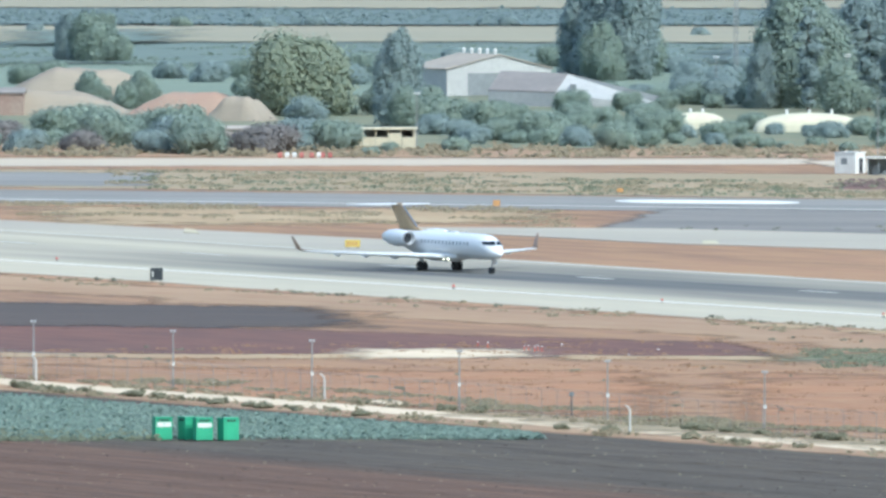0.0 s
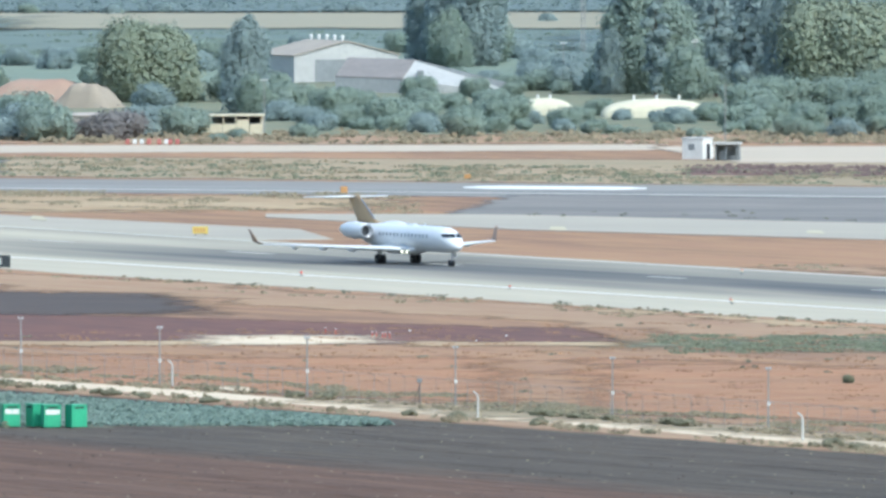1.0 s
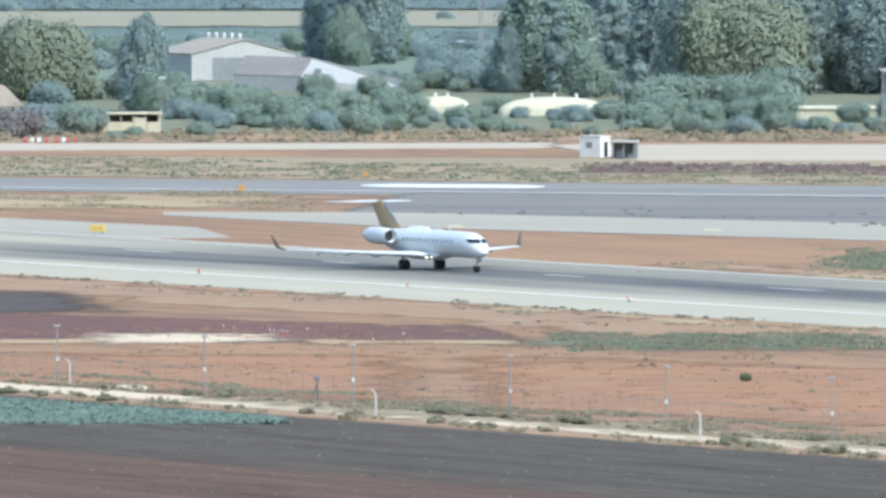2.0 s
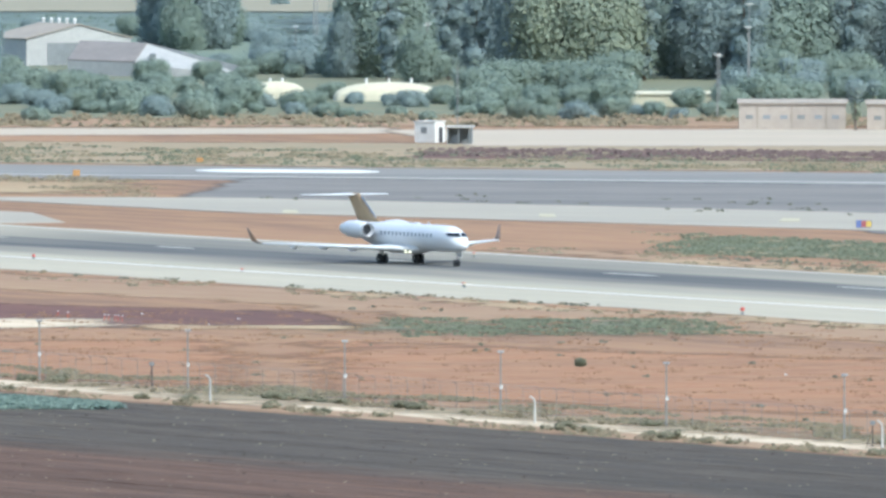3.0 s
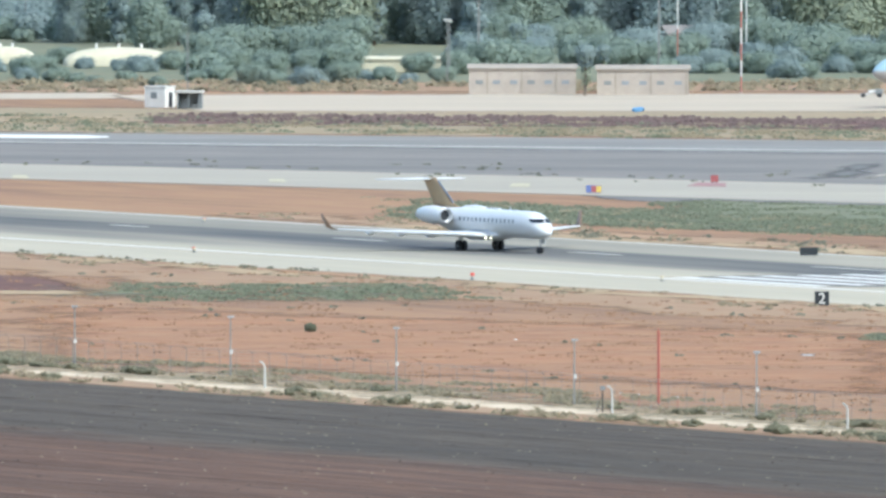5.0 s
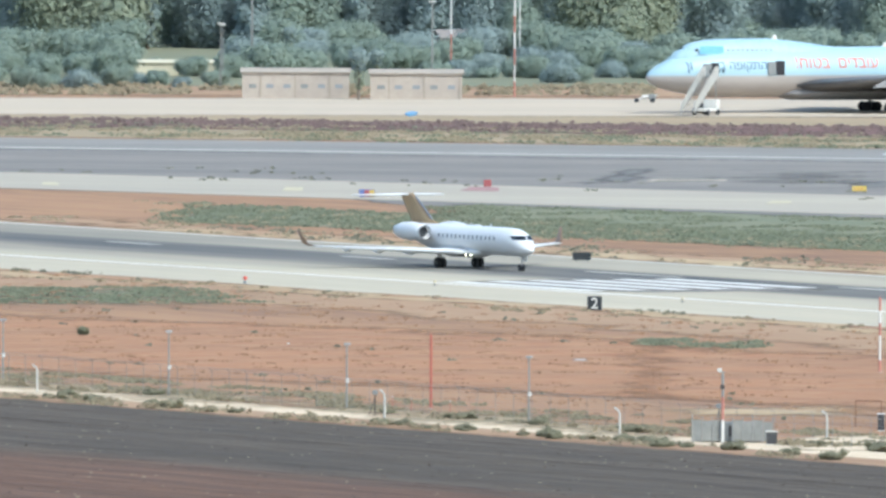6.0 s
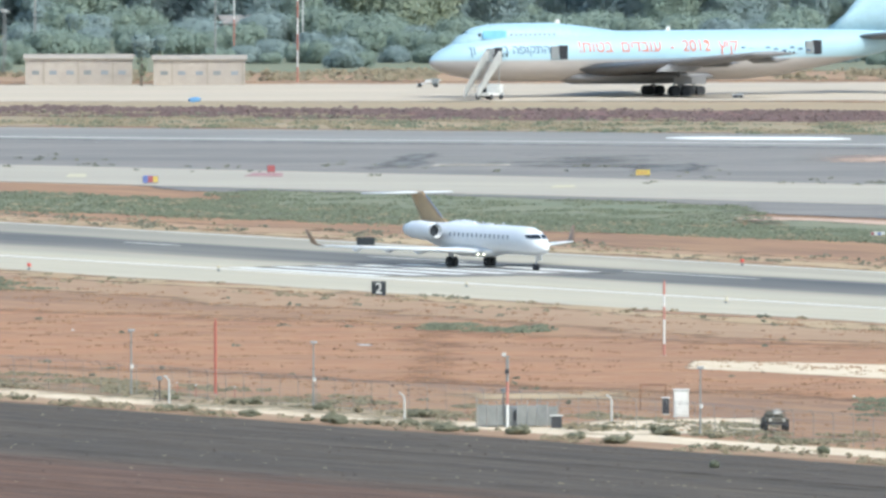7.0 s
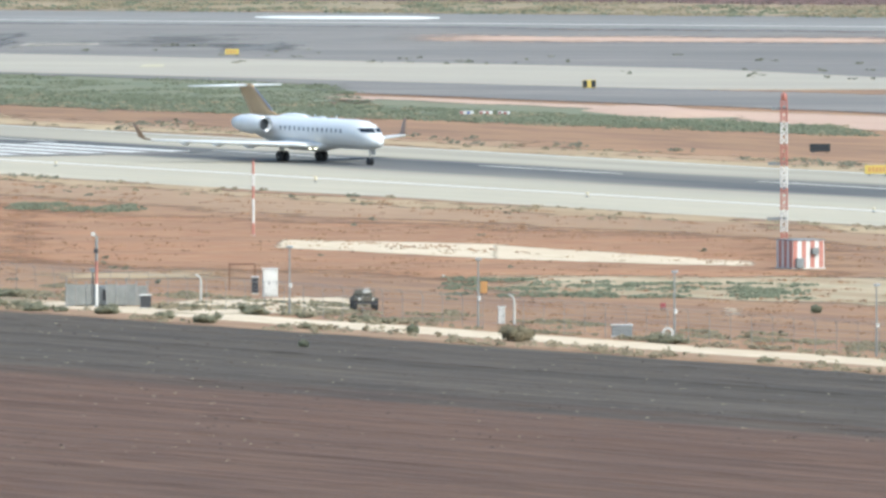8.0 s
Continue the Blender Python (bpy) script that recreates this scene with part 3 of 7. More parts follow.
def box(bm, x0, x1, y0, y1, z0, z1, bevel=0.0):
    r = bmesh.ops.create_cube(bm, size=1.0, matrix=Matrix.Translation(((x0 + x1) / 2, (y0 + y1) / 2, (z0 + z1) / 2)) @ Matrix.Diagonal((x1 - x0, y1 - y0, z1 - z0, 1)))
    if bevel:
        edges = list({e for v in r["verts"] for e in v.link_edges})
        bmesh.ops.bevel(bm, geom=edges, offset=bevel, segments=2, affect="EDGES")
    return bm


def rod(bm, p, q, r, r2=None, n=8):
    p, q = Vector(p), Vector(q)
    d = q - p
    m = Matrix.Translation((p + q) / 2) @ d.to_track_quat("Z", "Y").to_matrix().to_4x4()
    bmesh.ops.create_cone(bm, cap_ends=True, segments=n, radius1=r, radius2=r if r2 is None else r2, depth=d.length, matrix=m)
    return bm


JET_WHITE = material("jet_white_paint", (0.67, 0.66, 0.64), (0.63, 0.625, 0.61), size=3, rough=0.28, spec=0.5, third=(0.72, 0.73, 0.74))
JET_GOLD = material("jet_bronze_paint", (0.45, 0.31, 0.16), (0.35, 0.245, 0.14), size=2, rough=0.35, spec=0.5)
JET_BROWN = material("jet_dark_bronze_paint", (0.26, 0.17, 0.11), (0.22, 0.145, 0.1), size=2, rough=0.4)
DARK_GLASS = material("dark_glass", (0.02, 0.024, 0.03), size=1, rough=0.12, spec=0.6)
TYRE = material("black_tyre_rubber", (0.045, 0.046, 0.05), size=0.3, rough=0.9)
STEEL = material("bare_steel", (0.5, 0.5, 0.5), size=0.5, rough=0.35, metal=0.9)
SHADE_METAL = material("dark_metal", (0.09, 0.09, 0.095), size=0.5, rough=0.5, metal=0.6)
LANDING_LAMP = material("landing_lamp", (0.9, 0.85, 0.7), size=1, lit=3.0)
FAN_DARK = material("dark_engine_fan", (0.035, 0.037, 0.042), size=0.5, rough=0.5)
CABIN_GLASS = material("grey_cabin_glass", (0.3, 0.32, 0.34), size=1, rough=0.15, spec=0.6)


NOSE = [(2.1, 0, 2.05, 0.04, 0.04), (1.97, 0, 2.08, 0.28, 0.26), (1.6, 0, 2.16, 0.56, 0.5), (1.05, 0, 2.32, 0.86, 0.8), (0.5, 0, 2.5, 1.07, 1.03),
        (-0.2, 0, 2.63, 1.21, 1.22), (-1.0, 0, 2.72, 1.32, 1.33), (-2.5, 0, 2.75, 1.345, 1.36)]


def business_jet():
    jet = tagged(new("business_jet"), "white business jet with bronze tail fin rolling along the runway", "aircraft")
    fus = part("fuselage", hull(NOSE + [(-8, 0, 2.75, 1.345, 1.36), (-15.5, 0, 2.75, 1.345, 1.36), (-18, 0, 2.86, 1.26, 1.24), (-20.2, 0, 3.06, 1.02, 1.0),
                                 (-22.2, 0, 3.3, 0.7, 0.7), (-23.9, 0, 3.5, 0.36, 0.4), (-24.8, 0, 3.6, 0.12, 0.14)], 32), JET_WHITE, jet, smooth=True)
    part("belly_fairing", hull([(-6.2, 0, 1.75, 0.3, 0.1), (-7.4, 0, 1.62, 1.1, 0.42), (-9, 0, 1.55, 1.5, 0.55), (-13.5, 0, 1.55, 1.5, 0.55), (-15.5, 0, 1.65, 1.0, 0.4), (-16.6, 0, 1.75, 0.3, 0.12)], 20), JET_WHITE, jet, smooth=True)
    for s in (-1, 1):
        wing = part("wing", airfoil([(-7.6, s * 0.9, 1.5, 7.2, 0.75, 0), (-9.2, s * 2.6, 1.62, 5.6, 0.6, 0), (-11.4, s * 5.6, 1.73, 3.7, 0.42, 0),
                                     (-17.0, s * 13.5, 2.05, 1.5, 0.16, 0)], 8), JET_WHITE, jet, smooth=True)
        part("winglet", airfoil([(-17.0, s * 13.5, 2.05, 1.5, 0.16, 1), (-17.6, s * 13.95, 2.3, 1.25, 0.12, 1), (-18.6, s * 14.45, 3.6, 0.5, 0.06, 1)], 6), JET_BROWN, wing, "dark bronze winglet", True)
        for y in (4.4, 7.2, 10.0):
            x = -9.2 - (y - 2.6) * 0.73
            ch = 5.6 - (y - 2.6) * 0.4
            z = 1.4 + (y - 2.6) * 0.045
            part("flap_fairing", hull([(x - ch * 0.55, s * y, z, 0.03, 0.03), (x - ch * 0.75, s * y, z - 0.1, 0.13, 0.16), (x - ch, s * y, z - 0.12, 0.12, 0.14), (x - ch - 0.8, s * y, z - 0.02, 0.02, 0.02)], 8), JET_WHITE, wing, smooth=True)
        for k in (0, 0.42) if s < 0 else ():
            bm = bmesh.new()
            bmesh.ops.create_uvsphere(bm, u_segments=10, v_segments=6, radius=0.085, matrix=Matrix.Translation((-7.75 - k * 0.6, s * (1.4 + k), 1.32)))
            part("landing_light", bm, LANDING_LAMP, wing, "glowing landing light")
        # engine
        n = part("engine_nacelle", hull([(-16.7, s * 2.3, 3.35, 0.55, 0.55), (-15.7, s * 2.3, 3.35, 0.58, 0.58), (-15.55, s * 2.3, 3.35, 0.66, 0.66), (-15.65, s * 2.3, 3.35, 0.73, 0.73), (-16.3, s * 2.3, 3.35, 0.82, 0.82),
                                          (-18.2, s * 2.3, 3.36, 0.93, 0.93), (-20.0, s * 2.28, 3.38, 0.8, 0.8), (-21.3, s * 2.25, 3.4, 0.5, 0.5)], 24), JET_WHITE, jet, smooth=True)
        part("intake", hull([(-16.05, s * 2.3, 3.35, 0.545, 0.545), (-16.5, s * 2.3, 3.35, 0.545, 0.545)], 20), FAN_DARK, n, "dark engine intake")
        bm = hull([(-15.64, s * 2.3, 3.35, 0.75, 0.75), (-15.5, s * 2.3, 3.35, 0.67, 0.67), (-15.66, s * 2.3, 3.35, 0.57, 0.57)], 24, caps=False)
        part("intake_lip", bm, STEEL, n, "polished intake lip", True)
        part("pylon", airfoil([(-17.3, s * 1.0, 3.2, 3.6, 0.3, 0), (-17.5, s * 1.7, 3.3, 3.0, 0.25, 0)], 6), JET_WHITE, jet)
        stab = part("tailplane", airfoil([(-22.8, 0, 6.75, 3.0, 0.26, 0), (-24.9, s * 4.7, 6.7, 1.4, 0.12, 0)], 8), JET_WHITE, jet, smooth=True)
        # cabin windows
        for i in range(14):
            x = -3.2 - i * 0.87
            bm = bmesh.new()
            box(bm, x - 0.15, x + 0.15, s * 1.315 - 0.02, s * 1.315 + 0.02, 2.86, 3.26, 0.02)
            part("cabin_window", bm, CABIN_GLASS, fus)
        bm = bmesh.new()
        grid = []
        for j in range(9):
            y = 0.05 + j * 0.125
            low, top = 3.0 + 0.03 * (j > 6), 3.42 - 0.008 * j
            grid.append([bm.verts.new((surface_x(NOSE, y, z) + 0.05, s * (y + 0.02), z + 0.02)) for z in (low, (low + top) / 2, top)])
        for p, q in zip(grid, grid[1:]):
            for i in (0, 1):
                bm.faces.new((p[i], q[i], q[i + 1], p[i + 1]))
        bmesh.ops.recalc_face_normals(bm, faces=bm.faces)
        part("windscreen", bm, DARK_GLASS, fus, "dark cockpit glazing")
        # main gear
        g = part("main_gear", rod(rod(bmesh.new(), (-12.8, s * 2.05, 0.4), (-12.8, s * 1.95, 1.6), 0.11), (-12.8, s * 1.6, 0.42), (-12.8, s * 2.5, 0.42), 0.07), STEEL, jet)
        part("gear_door", box(bmesh.new(), -13.3, -12.3, s * 2.12 - 0.02, s * 2.12 + 0.02, 0.85, 1.6), JET_WHITE, g)
        for y in (1.78, 2.32):
            part("tyre", rod(bmesh.new(), (-12.8, s * y - 0.17, 0.5), (-12.8, s * y + 0.17, 0.5), 0.5, n=20), TYRE, g)
    fin = part("fin", airfoil([(-16.4, 0, 3.95, 6.2, 0.3, 1), (-18.4, 0, 4.5, 4.4, 0.36, 1), (-21.8, 0, 6.6, 3.0, 0.3, 1), (-22.1, 0, 6.92, 2.8, 0.2, 1)], 8), JET_GOLD, jet, "bronze painted fin", True)
    part("fin_leading_edge", rod(bmesh.new(), (-18.36, 0, 4.5), (-21.76, 0, 6.6), 0.085, 0.07), STEEL, fin)
    g = part("nose_gear", rod(rod(bmesh.new(), (0, 0, 0.35), (0.15, 0, 1.7), 0.075), (0, -0.3, 0.35), (0, 0.3, 0.35), 0.05), STEEL, jet)
    for y in (-0.16, 0.16):
        part("tyre", rod(bmesh.new(), (0, y - 0.08, 0.32), (0, y + 0.08, 0.32), 0.32, n=18), TYRE, g)
    part("nose_gear_door", box(bmesh.new(), -0.9, 0.3, 0.42, 0.45, 0.95, 1.45), JET_WHITE, g)
    for x, z in ((-6, 4.1), (-10, 4.1)):
        part("antenna", airfoil([(x, 0, z - 0.05, 0.45, 0.05, 1), (x - 0.2, 0, z + 0.28, 0.22, 0.03, 1)], 4), JET_WHITE, fus)
    part("satellite_dome", hull([(-8.2, 0, 4.05, 0.05, 0.05), (-8.6, 0, 4.1, 0.25, 0.14), (-9.4, 0, 4.1, 0.25, 0.14), (-10, 0, 4.05, 0.05, 0.05)], 12), JET_WHITE, fus, smooth=True)
    return jet


jet = business_jet()


# ---- the parked airliner ----
def two_tone(name, top, bottom, z, rough=0.35):
    """Paint of two colours that meet at the height z of the thing, with streaks of dirt."""
    m = material(name, bottom, tuple(c * 0.86 for c in bottom), size=5, fine=0.9, rough=rough, stretch=(3, 1, 1), third=tuple(c * 0.8 for c in bottom))
    nt = m.node_tree
    b = nt.nodes["Principled BSDF"]
    low = b.inputs["Base Color"].links[0].from_socket
    co = nt.nodes.new("ShaderNodeTexCoord")
    sep = nt.nodes.new("ShaderNodeSeparateXYZ")
    nt.links.new(co.outputs["Object"], sep.inputs[0])
    r = nt.nodes.new("ShaderNodeMapRange")
    r.inputs["From Min"].default_value, r.inputs["From Max"].default_value = z - 0.12, z + 0.12
    nt.links.new(sep.outputs["Z"], r.inputs["Value"])
    n = nt.nodes.new("ShaderNodeTexNoise")
    n.inputs["Scale"].default_value = 0.3
    nt.links.new(co.outputs["Object"], n.inputs["Vector"])
    up = nt.nodes.new("ShaderNodeMix")
    up.data_type = "RGBA"
    up.inputs["A"].default_value, up.inputs["B"].default_value = (*top, 1), (*[c * 0.88 for c in top], 1)
    nt.links.new(n.outputs[0], up.inputs["Factor"])
    k = nt.nodes.new("ShaderNodeMix")
    k.data_type = "RGBA"
    nt.links.new(r.outputs[0], k.inputs["Factor"])
    nt.links.new(low, k.inputs["A"])
    nt.links.new(up.outputs["Result"], k.inputs["B"])
    nt.links.new(k.outputs["Result"], b.inputs["Base Color"])
    return m


LINER = two_tone("airliner_paint", (0.35, 0.49, 0.55), (0.41, 0.375, 0.35), 4.75)
LINER_BLUE = material("airliner_blue_paint", (0.35, 0.49, 0.55), (0.325, 0.465, 0.525), size=6, rough=0.35)
LINER_GREY = material("airliner_grey_metal", (0.21, 0.205, 0.205), (0.15, 0.147, 0.15), size=4, rough=0.5, third=(0.22, 0.21, 0.21))
LINER_PATCH = material("airliner_mid_blue", (0.22, 0.5, 0.7), size=4, rough=0.4)
LETTER_RED = material("orange_red_lettering", (0.62, 0.17, 0.1), size=2, rough=0.5)
LETTER_BLUE = material("dark_blue_lettering", (0.07, 0.12, 0.2), size=2, rough=0.5)
WHITE_METAL = material("white_painted_metal", (0.72, 0.71, 0.67), (0.62, 0.6, 0.56), size=1.5, rough=0.45, third=(0.5, 0.48, 0.44))
DARK_OPENING = material("dark_interior", (0.035, 0.035, 0.04), size=1, rough=0.9)
GREY_BOX = material("grey_painted_metal", (0.25, 0.26, 0.26), (0.19, 0.2, 0.2), size=1, rough=0.6)


LINER_STATIONS = [(0, 0, 4.5, 0.05, 0.05), (-0.5, 0, 4.55, 0.75, 0.72), (-1.6, 0, 4.7, 1.4, 1.38), (-3.4, 0, 4.88, 2.12, 2.08), (-6, 0, 5.05, 2.76, 2.7), (-9, 0, 5.12, 3.1, 3.02),
                  (-12, 0, 5.15, 3.22, 3.15), (-30, 0, 5.15, 3.22, 3.15), (-44, 0, 5.15, 3.22, 3.15), (-50, 0, 5.45, 3.05, 2.85), (-56, 0, 5.95, 2.55, 2.3), (-62, 0, 6.5, 1.75, 1.65),
                  (-67, 0, 6.95, 0.85, 0.9), (-69.3, 0, 7.15, 0.2, 0.25)]


def flank(x, z):
    """Half width of the airliner's hull at that place along it and that height."""
    for p, q in zip(LINER_STATIONS, LINER_STATIONS[1:]):
        if q[0] <= x <= p[0]:
            f = (p[0] - x) / (p[0] - q[0])
            zc, w, h = (p[i] + (q[i] - p[i]) * f for i in (2, 3, 4))
            return w * math.sqrt(max(0.0, 1 - ((z - zc) / h) ** 2))
    return 0.0


def fill_outlines(bm):
    """Faces inside the closed outlines of letters, with their holes left open."""
    loops, seen = [], set()
    for v0 in bm.verts:
        if v0 in seen:
            continue
        loop, v = [], v0
        while v is not None and v not in seen:
            seen.add(v)
            loop.append(v)
            v = next((e.other_vert(v) for e in v.link_edges if e.other_vert(v) not in seen), None)
        if len(loop) > 2:
            loops.append(loop)
    span = [(min(v.co.x for v in q), max(v.co.x for v in q), min(v.co.y for v in q), max(v.co.y for v in q)) for q in loops]
    inside = [[j for j, b in enumerate(span) if j != i and a[0] < b[0] and b[1] < a[1] and a[2] < b[2] and b[3] < a[3]] for i, a in enumerate(span)]
    holes = {j for q in inside for j in q}
    for i, loop in enumerate(loops):
        if i in holes:
            continue
        if inside[i]:
            verts = set(loop).union(*(loops[j] for j in inside[i]))
            bmesh.ops.triangle_fill(bm, use_beauty=True, edges=[e for e in bm.edges if e.verts[0] in verts and e.verts[1] in verts])
        else:
            bm.faces.new(loop)
    bmesh.ops.triangulate(bm, faces=bm.faces[:])


def flank_text(body, x, z, size, mat, parent):
    """Letters wrapped on to the port side, each a part; x is their end towards the nose."""
    c = bpy.data.curves.new("letter", "FONT")
    c.body, c.size, c.fill_mode = body, size, "NONE"
    tmp = bpy.data.objects.new("letter", c)
    scene.collection.objects.link(tmp)
    me = bpy.data.meshes.new_from_object(tmp.evaluated_get(bpy.context.evaluated_depsgraph_get()))
    bpy.data.objects.remove(tmp)
    bm = bmesh.new()
    bm.from_mesh(me)
    bmesh.ops.remove_doubles(bm, verts=bm.verts, dist=0.00002)
    fill_outlines(bm)
    for k in range(-3, 12):
        bmesh.ops.bisect_plane(bm, geom=bm.verts[:] + bm.edges[:] + bm.faces[:], plane_co=(0, k * 0.2 * size / 1.6, 0), plane_no=(0, 1, 0))
    for v in bm.verts:
        zz, xx = z + v.co.y, x - v.co.x
        v.co = Vector((xx, flank(xx, zz) + 0.07, zz))
    bm.verts.index_update()
    seen = set()
    for v0 in bm.verts:
        if v0 in seen:
            continue
        group, todo = [], [v0]
        seen.add(v0)
        while todo:
            v = todo.pop()
            group.append(v)
            for e in v.link_edges:
                o = e.other_vert(v)
                if o not in seen:
                    seen.add(o)
                    todo.append(o)
        one = bmesh.new()
        made = {v: one.verts.new(v.co) for v in group}
        for f in {f for v in group for f in v.link_faces}:
            one.faces.new([made[v] for v in f.verts])
        part("letter", one, mat, parent)
    bm.free()


def airliner():
    a = tagged(new("airliner"), "derelict pale blue jumbo airliner without engines or wing tips", "aircraft")
    f = part("fuselage", hull(LINER_STATIONS, 48), LINER, a, smooth=True)
    part("upper_deck", hull([(-2.6, 0, 6.1, 0.4, 0.3), (-4.2, 0, 6.6, 1.25, 1.25), (-6.0, 0, 6.95, 1.75, 1.9), (-8.0, 0, 7.0, 2.05, 2.25), (-11, 0, 7.0, 2.15, 2.4), (-17, 0, 7.0, 2.15, 2.4), (-21, 0, 6.9, 2.1, 2.1), (-25, 0, 6.7, 2.0, 1.75), (-28, 0, 6.5, 1.8, 1.6)], 28), LINER_BLUE, a, smooth=True)
    part("fin", airfoil([(-55, 0, 7.6, 14.0, 0.9, 1), (-58.5, 0, 10.2, 10.6, 0.85, 1), (-66, 0, 19.0, 4.6, 0.4, 1)], 8), LINER_BLUE, a, smooth=True)
    for s in (-1, 1):
        w = part("wing", airfoil([(-19.5, s * 2.6, 3.5, 15.5, 1.7, 0), (-27.5, s * 11.5, 4.5, 10.0, 1.0, 0), (-35.4, s * 20.2, 5.65, 6.8, 0.62, 0)], 8), LINER_GREY, a, smooth=True)
        part("tailplane", airfoil([(-59, s * 1.0, 7.2, 8.5, 0.8, 0), (-66.2, s * 10.8, 8.4, 2.6, 0.25, 0)], 8), LINER_GREY, a, smooth=True)
        for y in (11.7,):
            x = -19.5 - (y - 2.6) * 0.895
            z = 3.5 + (y - 2.6) * 0.127
            part("engine_pylon", airfoil([(x + 1.5, s * y, z - 1.3, 5.5, 0.45, 1), (x - 0.5, s * y, z - 0.2, 5.5, 0.45, 1)], 6), LINER_GREY, w)
        for y in (5.6, 10.5, 16.5):
            x = -19.5 - (y - 2.6) * 0.895 - 9 + y * 0.2
            part("flap_fairing", hull([(x + 1.5, s * y, 3.4 + y * 0.1, 0.05, 0.05), (x, s * y, 3.1 + y * 0.1, 0.3, 0.4), (x - 3.2, s * y, 3.1 + y * 0.1, 0.28, 0.35), (x - 5.2, s * y, 3.3 + y * 0.1, 0.04, 0.04)], 10), LINER_GREY, w, smooth=True)
        for gx, gy in ((-33.2, 3.9), (-36.2, 1.7)):
            g = part("main_gear", rod(rod(bmesh.new(), (gx, s * gy, 0.6), (gx, s * gy, 3.4), 0.24), (gx - 0.85, s * gy, 0.62), (gx + 0.85, s * gy, 0.62), 0.16), LINER_GREY, a)
            for dx in (-0.75, 0.75):
                for dy in (-0.55, 0.55):
                    part("tyre", rod(bmesh.new(), (gx + dx, s * gy + dy - 0.22, 0.62), (gx + dx, s * gy + dy + 0.22, 0.62), 0.62, n=18), TYRE, g)
            part("gear_door", box(bmesh.new(), gx - 1.3, gx + 1.3, s * gy + s * 0.95 - 0.03, s * gy + s * 0.95 + 0.03, 1.5, 2.4), LINER_GREY, g)
        # passenger windows along the main deck and the upper deck
        for i in range(0, 74):
            x = -7.5 - i * 0.62
            if x < -50 or -44.5 < x < -9.5:
                continue
            part("cabin_window", box(bmesh.new(), x - 0.12, x + 0.12, s * 3.2 - 0.03, s * 3.2 + 0.04, 5.2, 5.52), DARK_GLASS, f)
        for i in range(10):
            x = -10.6 - i * 0.66
            part("upper_window", box(bmesh.new(), x - 0.13, x + 0.13, s * 1.98 - 0.04, s * 1.98 + 0.04, 7.85, 8.12), CABIN_GLASS, f)
        bm = bmesh.new()
        v = [bm.verts.new(p) for p in ((-4.35, s * 0.05, 7.92), (-4.85, s * 0.05, 8.36), (-5.5, s * 0.95, 8.25), (-5.0, s * 1.05, 7.8), (-6.6, s * 1.6, 8.12), (-6.3, s * 1.68, 7.75))]
        bm.faces.new((v[0], v[3], v[2], v[1]))
        bm.faces.new((v[3], v[5], v[4], v[2]))
        bmesh.ops.solidify(bm, geom=bm.faces[:], thickness=0.12)
        part("windscreen", bm, DARK_GLASS, f)
    part("belly_fairing", hull([(-17, 0, 2.6, 0.5, 0.3), (-20, 0, 2.5, 2.8, 0.9), (-33, 0, 2.5, 3.0, 1.0), (-38, 0, 2.5, 2.4, 0.7), (-41, 0, 2.6, 0.5, 0.2)], 20), LINER_GREY, a, smooth=True)
    g = part("nose_gear", rod(bmesh.new(), (-7.8, 0, 0.5), (-7.6, 0, 2.6), 0.16), LINER_GREY, a)
    for y in (-0.45, 0.45):
        part("tyre", rod(bmesh.new(), (-7.8, y - 0.2, 0.6), (-7.8, y + 0.2, 0.6), 0.6, n=16), TYRE, g)
    # open doors in the port side
    for x, w, z0, z1 in ((-8.3, 1.1, 4.75, 6.4), (-17.3, 1.25, 4.75, 6.6), (-53.2, 1.2, 5.1, 6.9)):
        y = flank(x, (z0 + z1) / 2)
        part("doorway", box(bmesh.new(), x - w / 2, x + w / 2, y - 0.3, y + 0.06, z0, z1, 0.05), DARK_OPENING, f, "dark open doorway")
        part("open_door", box(bmesh.new(), x + w / 2 + 0.05, x + w / 2 + 1.15, y - 0.05, y + 0.22, z0 + 0.1, z1 - 0.1, 0.05), GREY_BOX, f, "open grey door")
    part("blue_panel", box(bmesh.new(), -9.9, -6.6, 1.97, 2.02, 7.5, 8.5, 0.02), LINER_PATCH, f, "mid blue painted panel")
    flank_text("\u05df\u05d5", -4.6, 5.55, 1.55, LETTER_BLUE, f)
    flank_text("\u05d1 \u05d4\u05e4\u05d5\u05e7\u05ea\u05d4", -8.9, 5.6, 1.55, LETTER_BLUE, f)
    flank_text("!\u05d7\u05d5\u05d8\u05d1  \u05dd\u05d9\u05d3\u05d1\u05d5\u05e2  -  2012  \u05e5\u05d9\u05e7", -19.4, 5.7, 2.02, LETTER_RED, f)
    for i in range(9):
        x = -42.6 - i * 1.15
        part("small_lettering", box(bmesh.new(), x - 0.28, x + 0.28, 3.04, 3.12, 5.95 - (i % 3) * 0.2, 6.15 - (i % 3) * 0.2), LETTER_BLUE, f, "small dark unreadable lettering")
    for x in (-17.5, -33):
        part("antenna", airfoil([(x, 0, 8.2 if x < -20 else 9.3, 0.8, 0.1, 1), (x - 0.3, 0, 8.8 if x < -20 else 9.85, 0.4, 0.06, 1)], 4), WHITE_METAL, f)
    a.matrix_basis = pose(80.6, 2603.0, 0.05, 0, 0, 203)
    return a


airliner()


